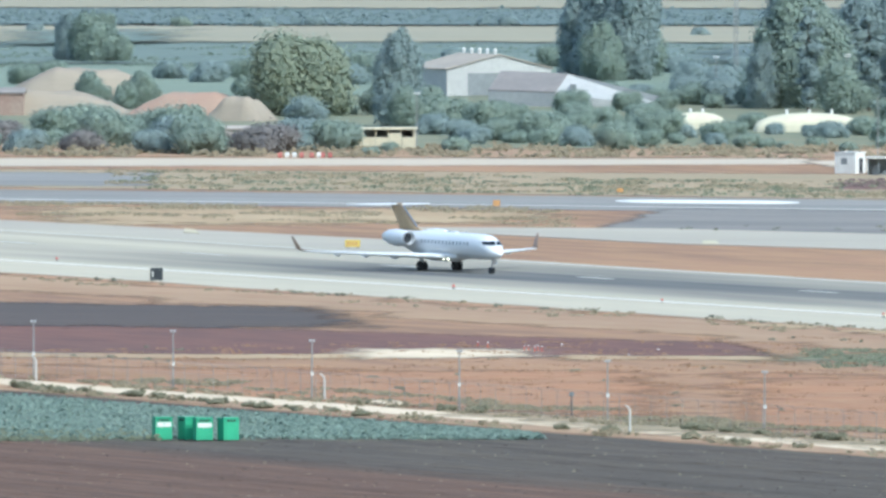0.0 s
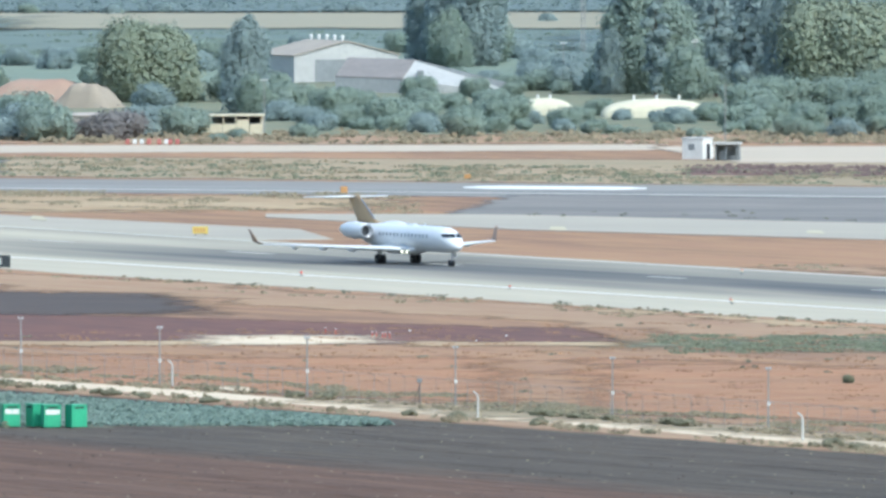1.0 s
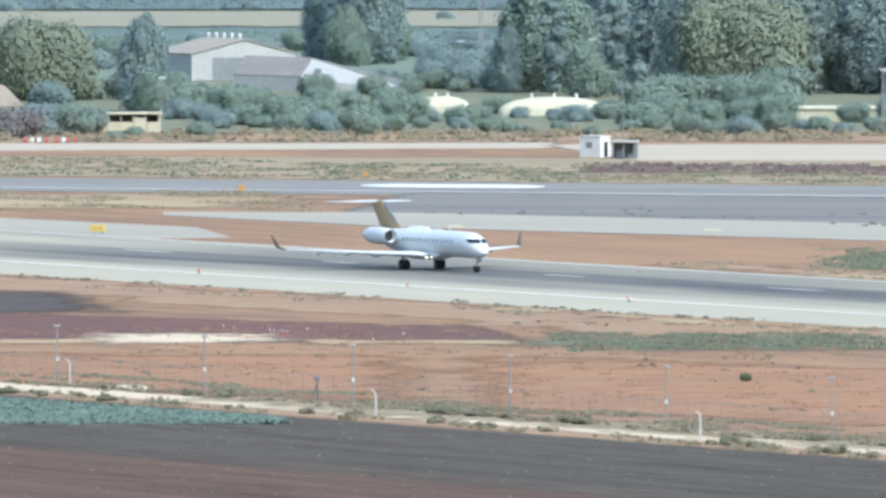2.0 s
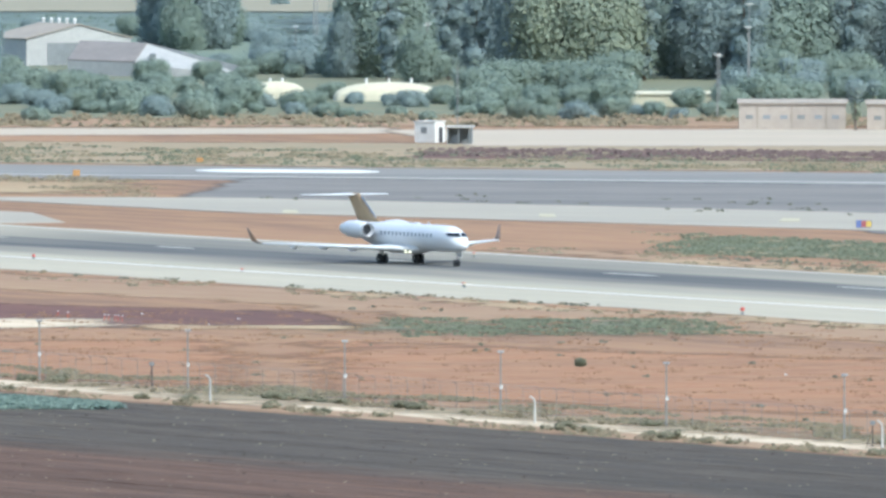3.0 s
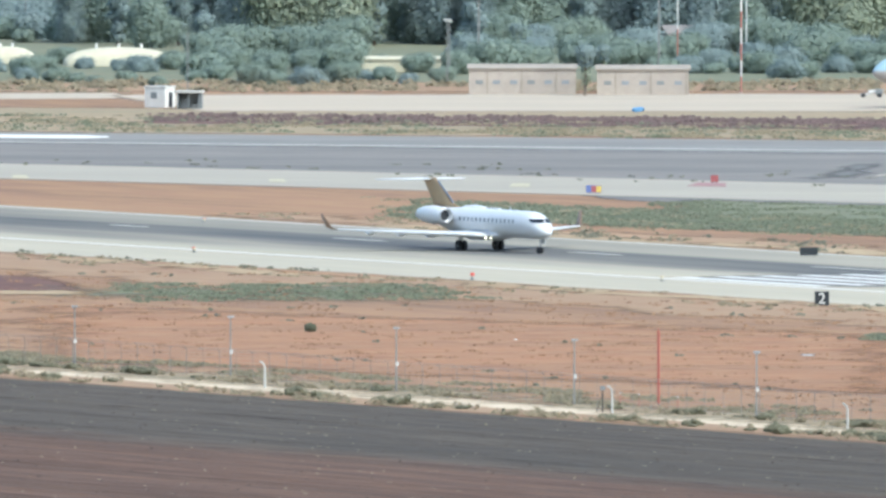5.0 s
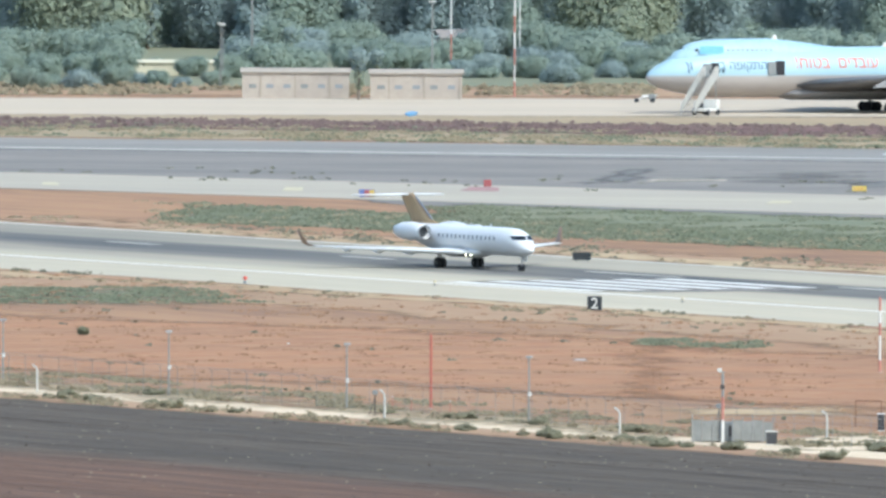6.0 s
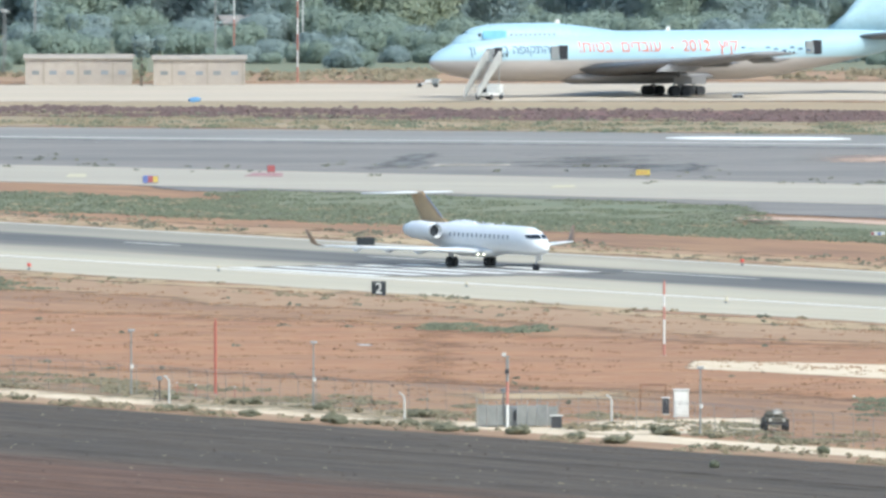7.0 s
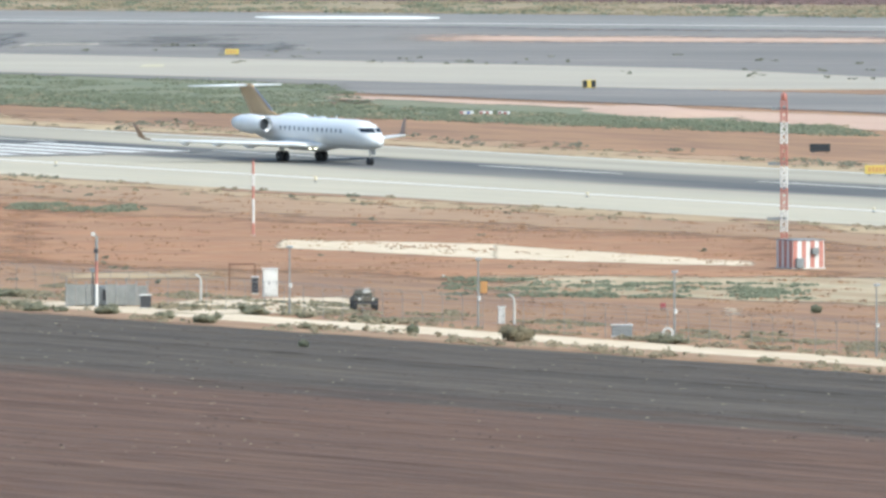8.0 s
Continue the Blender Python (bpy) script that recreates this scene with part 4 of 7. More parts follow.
# ---- small builders ----
def panel_sign(name, w, h, mat, label, x, y, turn=0.0, leg=0.25, text=None, bars=0, bar_mat=None, split=()):
    """A low framed airfield sign on two legs; its face looks towards -y."""
    t = tagged(new(name), label, "sign")
    bm = bmesh.new()
    face = part("panel", box(bm, -w / 2, w / 2, -0.1, 0.1, leg, leg + h, 0.03), mat, t)
    for sx in (-1, 1):
        part("leg", box(bmesh.new(), sx * w * 0.32 - 0.05, sx * w * 0.32 + 0.05, -0.06, 0.06, 0, leg + 0.02), SHADE_METAL, t)
    for i, m in enumerate(split):
        n = len(split)
        part("sign_field", box(bmesh.new(), -w / 2 + 0.04 + i * (w - 0.08) / n, -w / 2 + 0.04 + (i + 1) * (w - 0.08) / n, -0.125, -0.105, leg + 0.05, leg + h - 0.05), m, face)
    for i in range(bars):
        x0 = -w * 0.36 + i * w * 0.72 / bars
        part("letter_bar", box(bmesh.new(), x0, x0 + w * 0.1, -0.13, -0.11, leg + h * 0.25, leg + h * 0.75), bar_mat, face)
    if text:
        c = bpy.data.curves.new("numeral", "FONT")
        c.body, c.size, c.align_x, c.extrude = text, h * 1.12, "CENTER", 0.01
        tmp = bpy.data.objects.new("numeral", c)
        scene.collection.objects.link(tmp)
        me = bpy.data.meshes.new_from_object(tmp.evaluated_get(bpy.context.evaluated_depsgraph_get()))
        bpy.data.objects.remove(tmp)
        me.transform(Matrix.Translation((0, -0.12, leg + h * 0.12)) @ Euler((math.pi / 2, 0, 0)).to_matrix().to_4x4())
        bm = bmesh.new()
        bm.from_mesh(me)
        part("numeral", bm, WHITE_METAL, face, "white numeral")
    t.matrix_basis = pose(x, y, 0.05, 0, 0, turn)
    return t


SIGN_BLACK = material("black_sign_face", (0.03, 0.035, 0.04), size=1, rough=0.5)
SIGN_YELLOW = material("yellow_sign_face", (0.62, 0.46, 0.12), size=1, rough=0.5)
SIGN_BLUE = material("blue_sign_face", (0.15, 0.19, 0.4), size=1, rough=0.5)
SIGN_RED = material("red_sign_face", (0.36, 0.11, 0.11), size=1, rough=0.5)
ORANGE = material("orange_paint", (0.5, 0.27, 0.1), (0.42, 0.23, 0.1), size=1, rough=0.6)
RED_PAINT = material("red_mast_paint", (0.48, 0.2, 0.155), (0.42, 0.19, 0.15), size=1, rough=0.6)
WHITE_PAINT = material("white_mast_paint", (0.72, 0.7, 0.66), (0.62, 0.6, 0.56), size=1, rough=0.6)
GALV = material("galvanised_steel", (0.33, 0.325, 0.31), (0.27, 0.265, 0.255), size=1, rough=0.5, metal=0.3)
BIN_GREEN = material("green_bin_plastic", (0.06, 0.34, 0.17), (0.05, 0.28, 0.15), size=0.8, rough=0.5, third=(0.08, 0.4, 0.22))
POST_CONC = material("pale_concrete", (0.55, 0.53, 0.48), (0.45, 0.43, 0.4), size=0.6, rough=0.85)
RUST = material("rusty_pipe", (0.24, 0.13, 0.08), size=0.4, rough=0.8)

panel_sign("distance_sign", 1.3, 1.25, SIGN_BLACK, "black square distance sign with a white numeral 2", 53.4, 1872.2, 0, 0.08, text="2")
panel_sign("distance_sign", 1.3, 1.25, SIGN_BLACK, "black square distance sign with a white edge", -80.0, 2147.5, 12, 0.08, bars=1, bar_mat=WHITE_METAL)
panel_sign("black_sign", 1.75, 0.75, SIGN_BLACK, "low black airfield sign", 56.2, 2015.2, 0, 0.1)
panel_sign("black_sign", 1.9, 0.75, SIGN_BLACK, "low black airfield sign", 134.9, 1928.0, 0, 0.1)
panel_sign("yellow_sign", 1.7, 0.8, SIGN_YELLOW, "yellow taxiway sign with dark letters", -62.9, 2268.4, 0, 0.15, bars=4, bar_mat=ORANGE)
panel_sign("yellow_sign", 1.55, 0.6, SIGN_YELLOW, "yellow taxiway sign with dark letters", 93.2, 2253.3, 0, 0.15, bars=3, bar_mat=ORANGE)
panel_sign("yellow_sign", 1.4, 0.8, SIGN_YELLOW, "yellow taxiway sign with a black field", 125.0, 2128.3, 0, 0.15, split=(SIGN_BLACK, SIGN_YELLOW, SIGN_BLACK))
panel_sign("yellow_sign", 2.3, 0.8, SIGN_YELLOW, "wide yellow taxiway sign with dark letters", 135.7, 1864.9, 0, 0.15, bars=5, bar_mat=ORANGE)
panel_sign("three_colour_sign", 1.7, 0.8, SIGN_BLUE, "airfield sign in blue, red and yellow fields", 38.9, 2228.6, 0, 0.1, split=(SIGN_BLUE, SIGN_RED, SIGN_YELLOW))
panel_sign("orange_marker", 0.85, 0.75, ORANGE, "orange marker board on a white base", -50.6, 2438.9, 10, 0.2)
panel_sign("orange_marker", 0.8, 0.5, ORANGE, "orange marker board in dry grass", -37.0, 2507.0, 10, 0.15)
panel_sign("red_marker", 0.85, 0.75, SIGN_RED, "red marker box on the old apron", 52.9, 2269.7, 0, 0.1)
sheet("red_plate", [(49.6, 2256.6), (53.8, 2254.4), (54.1, 2267.5), (51.1, 2269.7)], 0.1, material("faded_red_paint", (0.36, 0.2, 0.19), size=2, rough=0.8), "faded red painted ground mark", "marking")
sheet("blue_tarp", [(49.7, 2586.4), (51.2, 2586.4), (52.0, 2602.2), (50.6, 2605.1)], 0.25, material("blue_tarpaulin", (0.15, 0.32, 0.5), size=1, rough=0.6), "blue tarpaulin lying on the apron", "tarpaulin", ragged=0.2, step=0.6, kind="thing")


def edge_light(x, y, mat, label, s=1.0):
    t = tagged(new("edge_light"), label, "runway light")
    part("base", rod(bmesh.new(), (0, 0, 0), (0, 0, 0.12), 0.16, 0.14, 10), GREY_BOX, t)
    part("stem", rod(bmesh.new(), (0, 0, 0.1), (0, 0, 0.3), 0.05, n=8), GREY_BOX, t)
    part("lens", rod(rod(bmesh.new(), (0, 0, 0.28), (0, 0, 0.46), 0.17, 0.15, 12), (0, 0, 0.46), (0, 0, 0.52), 0.15, 0.05, 12), mat, t)
    t.matrix_basis = pose(x, y, 0.05) @ Matrix.Diagonal((s, s, s, 1))


RED_LENS = material("red_lamp_housing", (0.62, 0.1, 0.07), size=1, rough=0.4)
AMBER_LENS = material("amber_lamp_housing", (0.66, 0.56, 0.38), size=1, rough=0.4)
for _x, _y, _s in ((-93.4, 2218.8, 0.8), (-48.4, 2120.2, 0.8), (-26.4, 2076.8, 0.7), (-48.4, 2120.7, 0.9), (-4.0, 2030.4, 0.9), (-3.1, 2128.5, 0.8), (22.5, 1945.9, 1.3), (90.3, 1955.3, 1.2)):
    edge_light(_x, _y, RED_LENS, "small red runway edge marker light", _s)
for _x, _y, _s in ((-3.9, 2027.1, 0.9), (40.3, 1941.2, 1.0), (62.2, 1896.6, 0.9), (84.2, 1854.4, 0.9), (106.2, 1811.4, 0.9), (84.1, 1851.6, 0.7), (128.7, 1772.9, 0.8), (-3.1, 2125.2, 0.8)):
    edge_light(_x, _y, AMBER_LENS, "small amber runway edge light", _s)


# ---- fence line ----
FLOOD_GREY = material("pale_grey_lamp_housing", (0.48, 0.48, 0.47), (0.4, 0.4, 0.39), size=0.5, rough=0.5)


def lamp_post(a, c=-182.0):
    t = tagged(new("lamp_post"), "slim grey fence lamp post with twin floodlights", "lamp post", "lamp posts along the fence")
    part("pole", rod(bmesh.new(), (0, 0, 0), (0, 0, 5.1), 0.085, 0.055, 8), GALV, t)
    part("crossarm", box(bmesh.new(), -0.2, 0.2, -0.03, 0.03, 5.05, 5.11), GALV, t)
    for x in (-0.17, 0.13):
        part("floodlight", box(bmesh.new(), x - 0.1, x + 0.1, -0.2, 0.05, 5.08, 5.26, 0.03), FLOOD_GREY, t)
    part("junction_box", box(bmesh.new(), -0.12, 0.12, -0.2, -0.04, 2.1, 2.42, 0.02), WHITE_METAL, t)
    t.matrix_basis = Matrix.Translation(field(a, c)) @ pose(0, 0, 0, 0, 0, 8)
    return t


# spaced unevenly along the fence
POST = lamp_post(260.6)
for _i, _a in enumerate((172.6, 202.3, 231.0, 289.5, 319.2, 347.8, 377.3, 408.0, 438.4, 499.8, 528.3, 557.0, 585.6)):
    copy_thing(POST, Matrix.Translation(field(_a, -182.0)) @ pose(0, 0, 0, 0, 0, 8 + _i * 3))


def fence():
    f = tagged(new("perimeter_fence"), "wire perimeter fence on thin steel posts", "fence")
    f.matrix_basis = Matrix.Translation(field(380, -182.6)) @ pose(0, 0, 0, 0, 0, ALONG)
    first = None
    for i in range(-84, 85):
        bm = None
        if first is None:
            bm = rod(bmesh.new(), (0, 0, -0.1), (0, 0, 2.3), 0.022, n=6)
            rod(bm, (0, 0, 2.28), (0, -0.3, 2.6), 0.018, n=5)
            p = first = part("post", bm, GALV, f)
        else:
            p = new("post", first.data)
            p.parent = f
        p.location = (i * 3.0, 0, 0)
    for k in range(9):
        part("wire", rod(bmesh.new(), (-254, 0, 0.25 + k * 0.26), (254, 0, 0.25 + k * 0.26), 0.008, n=4), GALV, f)
    for k in range(2):
        part("barbed_wire", rod(bmesh.new(), (-254, -0.12 - k * 0.14, 2.42 + k * 0.14), (254, -0.12 - k * 0.14, 2.42 + k * 0.14), 0.01, n=4), GALV, f)


fence()


def hooked_post(x, y):
    t = tagged(new("hooked_post"), "pale concrete fence post with a bent top", "post", "hooked posts along the fence")
    bm = rod(bmesh.new(), (0, 0, 0), (0, 0, 1.75), 0.1, 0.09, 8)
    prev = Vector((0, 0, 1.73))
    for k in range(1, 5):
        a = k * 0.3
        q = Vector((-0.55 * (1 - math.cos(a)) * 1.2, 0, 1.73 + 0.55 * math.sin(a)))
        rod(bm, prev, q, 0.085, 0.08, 7)
        prev = q
    part("shaft", bm, POST_CONC, t)
    t.matrix_basis = pose(x, y, 0, 0, 0, 0)


for _x, _y in ((-79.6, 1846.9), (-52.4, 1801.4), (-24.6, 1725.5), (2.5, 1676.5), (29.8, 1624.3), (47.3, 1588.9), (63.1, 1584.1), (85.0, 1543.3)):
    hooked_post(_x, _y)


def banded_pole(name, x, y, height, r, bands, label, category="mast"):
    t = tagged(new(name), label, category)
    n = len(bands)
    for i, m in enumerate(bands):
        part("band", rod(bmesh.new(), (0, 0, height * i / n), (0, 0, height * (i + 1) / n), r, n=8), m, t)
    part("foot", box(bmesh.new(), -r * 2, r * 2, -r * 2, r * 2, -0.05, 0.06), POST_CONC, t)
    part("tip", rod(bmesh.new(), (0, 0, height - 0.02), (0, 0, height + r * 2.5), r * 0.6, r * 0.2), m, t)
    t.matrix_basis = pose(x, y, 0)
    return t


POLE_RED = material("plain_red_paint", (0.42, 0.12, 0.09), (0.36, 0.11, 0.08), size=1, rough=0.6)
banded_pole("red_pole", 33.85, 1643.7, 5.85, 0.1, (POLE_RED,), "thin red painted marker pole")
banded_pole("striped_mast", 73.1, 1724.4, 6.2, 0.1, (RED_PAINT, WHITE_PAINT, WHITE_PAINT, RED_PAINT, WHITE_PAINT, RED_PAINT), "thin red and white banded mast")
banded_pole("striped_post", 54.85, 1577.6, 5.3, 0.11, (WHITE_PAINT, WHITE_PAINT, RED_PAINT, RED_PAINT, GALV, GALV), "red and white banded post with a camera")
def post_lamp(x, y, z):
    t = tagged(new("camera_lamp"), "grey camera and lamp on the banded post", "camera")
    part("bracket", box(bmesh.new(), -0.3, 0.2, -0.04, 0.04, -0.05, 0.03), GALV, t)
    part("lamp", box(bmesh.new(), -0.42, -0.1, -0.25, 0.1, 0.03, 0.3, 0.04), WHITE_METAL, t)
    part("camera", box(bmesh.new(), -0.2, 0.12, -0.35, -0.1, -1.3, -0.95, 0.04), SHADE_METAL, t)
    t.matrix_basis = pose(x, y, z)


post_lamp(54.85, 1577.6, 5.45)
banded_pole("tall_mast", 66.1, 2687.5, 17, 0.115, (RED_PAINT, WHITE_PAINT) * 4, "tall red and white banded mast")
banded_pole("tall_mast", 71.2, 2865.6, 17, 0.09, (WHITE_PAINT, WHITE_PAINT, RED_PAINT), "tall white mast behind the trees")
banded_pole("tall_mast", 60.9, 2830.8, 16, 0.1, (RED_PAINT, WHITE_PAINT, WHITE_PAINT), "tall white and red mast behind the trees")


# ---- containers and compound ----
def green_bin(x, y, turn, w=1.45, plate=0, h=1.95):
    t = tagged(new("recycling_bin"), "tall green recycling bin" + (" with a white label" if plate else ""), "bin", "green bins at the field edge")
    body = part("body", box(bmesh.new(), -w / 2, w / 2, -0.6, 0.6, 0.08, h - 0.12, 0.04), BIN_GREEN, t)
    part("lid", box(bmesh.new(), -w / 2 - 0.04, w / 2 + 0.04, -0.64, 0.64, h - 0.12, h, 0.04), BIN_GREEN, t)
    for sx in (-1, 1):
        for sy in (-1, 1):
            part("foot", box(bmesh.new(), sx * w * 0.4 - 0.06, sx * w * 0.4 + 0.06, sy * 0.5 - 0.06, sy * 0.5 + 0.06, 0, 0.1), SHADE_METAL, t)
    for k in (-0.3, 0.3):
        part("rib", box(bmesh.new(), k * w - 0.03, k * w + 0.03, -0.63, -0.6, 0.12, h * 0.62), BIN_GREEN, body)
    part("slot", box(bmesh.new(), -w * 0.3, w * 0.3, -0.62, -0.59, h - 0.32, h - 0.2), DARK_OPENING, body)
    for i in range(plate):
        pw = (w * 0.86) / plate
        part("label", box(bmesh.new(), -w * 0.4 + i * pw, -w * 0.4 + (i + 1) * pw - 0.05, -0.625, -0.605, h * 0.58, h * 0.78), WHITE_METAL, body, "white label")
    t.matrix_basis = pose(x, y, 0.05, 0, 0, turn)


green_bin(-63.0, 1704.1, 16, plate=2)
green_bin(-60.9, 1704.6, -62)
green_bin(-59.6, 1702.9, 16, plate=1)
green_bin(-57.5, 1702.9, 30)


def cabinet(x, y, w, d, h, mat, label, name="cabinet", doors=2, turn=0.0):
    t = tagged(new(name), label, "cabinet")
    b = part("body", box(bmesh.new(), -w / 2, w / 2, -d / 2, d / 2, 0.1, h, 0.02), mat, t)
    part("plinth", box(bmesh.new(), -w / 2 - 0.05, w / 2 + 0.05, -d / 2 - 0.05, d / 2 + 0.05, -0.05, 0.1), POST_CONC, t)
    part("roof", box(bmesh.new(), -w / 2 - 0.08, w / 2 + 0.08, -d / 2 - 0.08, d / 2 + 0.08, h, h + 0.08, 0.02), WHITE_METAL, t)
    for i in range(doors):
        dw = w / doors
        dr = part("door", box(bmesh.new(), -w / 2 + i * dw + 0.04, -w / 2 + (i + 1) * dw - 0.04, -d / 2 - 0.03, -d / 2, 0.18, h - 0.1), mat, b)
        part("handle", box(bmesh.new(), -w / 2 + (i + 0.8) * dw - 0.03, -w / 2 + (i + 0.8) * dw + 0.03, -d / 2 - 0.07, -d / 2 - 0.03, h * 0.45, h * 0.55), SHADE_METAL, dr)
    t.matrix_basis = pose(x, y, 0, 0, 0, turn)


cabinet(69.0, 1597.0, 1.15, 0.8, 2.1, WHITE_METAL, "white two door electrical cabinet")
cabinet(68.0, 1601.4, 0.5, 0.5, 1.3, SHADE_METAL, "small dark equipment box", "equipment_box", 1)
cabinet(84.1, 1544.4, 0.5, 0.4, 1.25, WHITE_METAL, "white service pillar beside the fence", "service_pillar", 1)
cabinet(91.7, 1520.2, 1.5, 0.8, 0.85, GREY_BOX, "low grey equipment box", "equipment_box", 2)
cabinet(58.5, 1574.5, 0.8, 0.6, 1.0, SHADE_METAL, "dark equipment box beside the cage", "equipment_box", 1)


def equipment_cage(x, y):
    t = tagged(new("equipment_cage"), "grey mesh cage round a generator", "cage")
    MESH = material("dusty_grey_sheet", (0.29, 0.29, 0.27), (0.2, 0.2, 0.19), size=1.2, fine=0.3, rough=0.8)
    for i in range(9):
        px = -3.1 + i * 0.775
        part("post", rod(bmesh.new(), (px, -0.9, 0), (px, -0.9, 2.0 + (0.25 if i % 3 == 0 else 0)), 0.05, n=6), GALV, t)
    for i in range(8):
        if i in (3,):
            continue
        px = -3.1 + i * 0.775
        part("panel", box(bmesh.new(), px + 0.06, px + 0.715, -0.92, -0.88, 0.15, 1.75 - 0.12 * (i % 2)), MESH, t)
    gbody = part("generator", box(bmesh.new(), -2.4, 2.2, -0.5, 1.0, 0.1, 1.6, 0.05), GREY_BOX, t)
    for i in range(6):
        part("louvre", box(bmesh.new(), -0.3 + i * 0.35, -0.1 + i * 0.35, -0.55, -0.5, 0.5, 1.3), SHADE_METAL, gbody)
    t.matrix_basis = pose(x, y, 0, 0, 0, -6)


equipment_cage(55.7, 1578.7)


def pipe_frame(x, y):
    t = tagged(new("goal_frame"), "rusty steel goal frame standing on the soil", "goal")
    for p, q in (((-1, 0, 0), (-1, 0, 2)), ((1, 0, 0), (1, 0, 2)), ((-1, 0, 2), (1, 0, 2)), ((-1, 0.9, 0), (-1, 0.9, 2)), ((1, 0.9, 0), (1, 0.9, 2)), ((-1, 0.9, 2), (1, 0.9, 2)), ((-1, 0, 2), (-1, 0.9, 2)), ((1, 0, 2), (1, 0.9, 2)), ((-1, 0, 0.9), (1, 0, 0.9))):
        part("pipe", rod(bmesh.new(), p, q, 0.035, n=6), RUST, t)
    t.matrix_basis = pose(x, y, 0)


pipe_frame(67.4, 1610.3)


def jeep(x, y):
    t = tagged(new("jeep"), "dusty open army jeep with a pale load", "vehicle")
    J = material("dusty_olive_paint", (0.1, 0.095, 0.075), (0.14, 0.12, 0.09), size=0.8, rough=0.7)
    body = part("body", box(bmesh.new(), -0.9, 0.9, -1.2, 2.2, 0.55, 1.05, 0.08), J, t)
    part("bonnet", box(bmesh.new(), -0.7, 0.7, -1.9, -0.6, 0.7, 1.12, 0.1), J, t)
    part("bumper", box(bmesh.new(), -0.95, 0.95, -2.05, -1.92, 0.5, 0.68, 0.03), SHADE_METAL, t)
    for sx in (-1, 1):
        part("headlight", rod(bmesh.new(), (sx * 0.55, -1.95, 0.9), (sx * 0.55, -1.88, 0.9), 0.11, n=12), WHITE_METAL, t)
        part("wing", box(bmesh.new(), sx * 0.85 - 0.15, sx * 0.85 + 0.15, -1.85, -0.75, 0.8, 0.95, 0.05), J, t)
        for wy in (-1.3, 1.4):
            w = part("wheel", rod(bmesh.new(), (sx * 0.85 - 0.13, wy, 0.4), (sx * 0.85 + 0.13, wy, 0.4), 0.4, n=16), TYRE, t)
            part("hub", rod(bmesh.new(), (sx * 0.98, wy, 0.4), (sx * 1.0, wy, 0.4), 0.16, n=10), J, w)
        part("windscreen_post", rod(bmesh.new(), (sx * 0.78, -0.55, 1.0), (sx * 0.74, -0.4, 1.6), 0.03, n=6), J, t)
    part("windscreen_top", rod(bmesh.new(), (-0.76, -0.4, 1.6), (0.76, -0.4, 1.6), 0.03, n=6), J, t)
    part("load", hull([(-0.1, 0.2, 1.3, 0.1, 0.1), (0.05, 0.3, 1.4, 0.3, 0.3), (0.45, 0.4, 1.4, 0.32, 0.28), (0.62, 0.4, 1.35, 0.1, 0.1)], 10), POST_CONC, body, "pale tarpaulin load", True)
    part("tarpaulin", hull([(-0.75, 0.8, 1.15, 0.5, 0.15), (-0.6, 0.8, 1.25, 0.8, 0.3), (0.6, 0.8, 1.25, 0.8, 0.3), (0.75, 0.8, 1.15, 0.5, 0.15)], 12), J, body, smooth=True)
    t.matrix_basis = pose(x, y, 0.05, 0, 0, 4) @ Matrix.Diagonal((0.95, 0.8, 0.95, 1))


jeep(75.0, 1570.2)
panel_sign("orange_sign", 0.55, 0.9, ORANGE, "orange warning board on short legs", 85.6, 1597.2, 0, 0.15)
panel_sign("warning_board", 0.4, 0.4, SIGN_RED, "small red warning board", 97.6, 1566.1, 0, 0.2)


def pipe_arch(x, y):
    t = tagged(new("pipe_arch"), "white bent pipe standing by the fence", "pipe")
    bm = bmesh.new()
    prev = Vector((-0.35, 0, 0))
    for k in range(0, 9):
        a = math.pi * (1 - k / 8)
        q = Vector((0.35 * math.cos(a), 0, 0.45 + 0.3 * math.sin(a)))
        rod(bm, prev, q, 0.09, n=8)
        prev = q
    rod(bm, prev, (0.35, 0, 0), 0.09, n=8)
    part("pipe", bm, WHITE_METAL, t)
    t.matrix_basis = pose(x, y, 0)


pipe_arch(94.9, 1517.3)


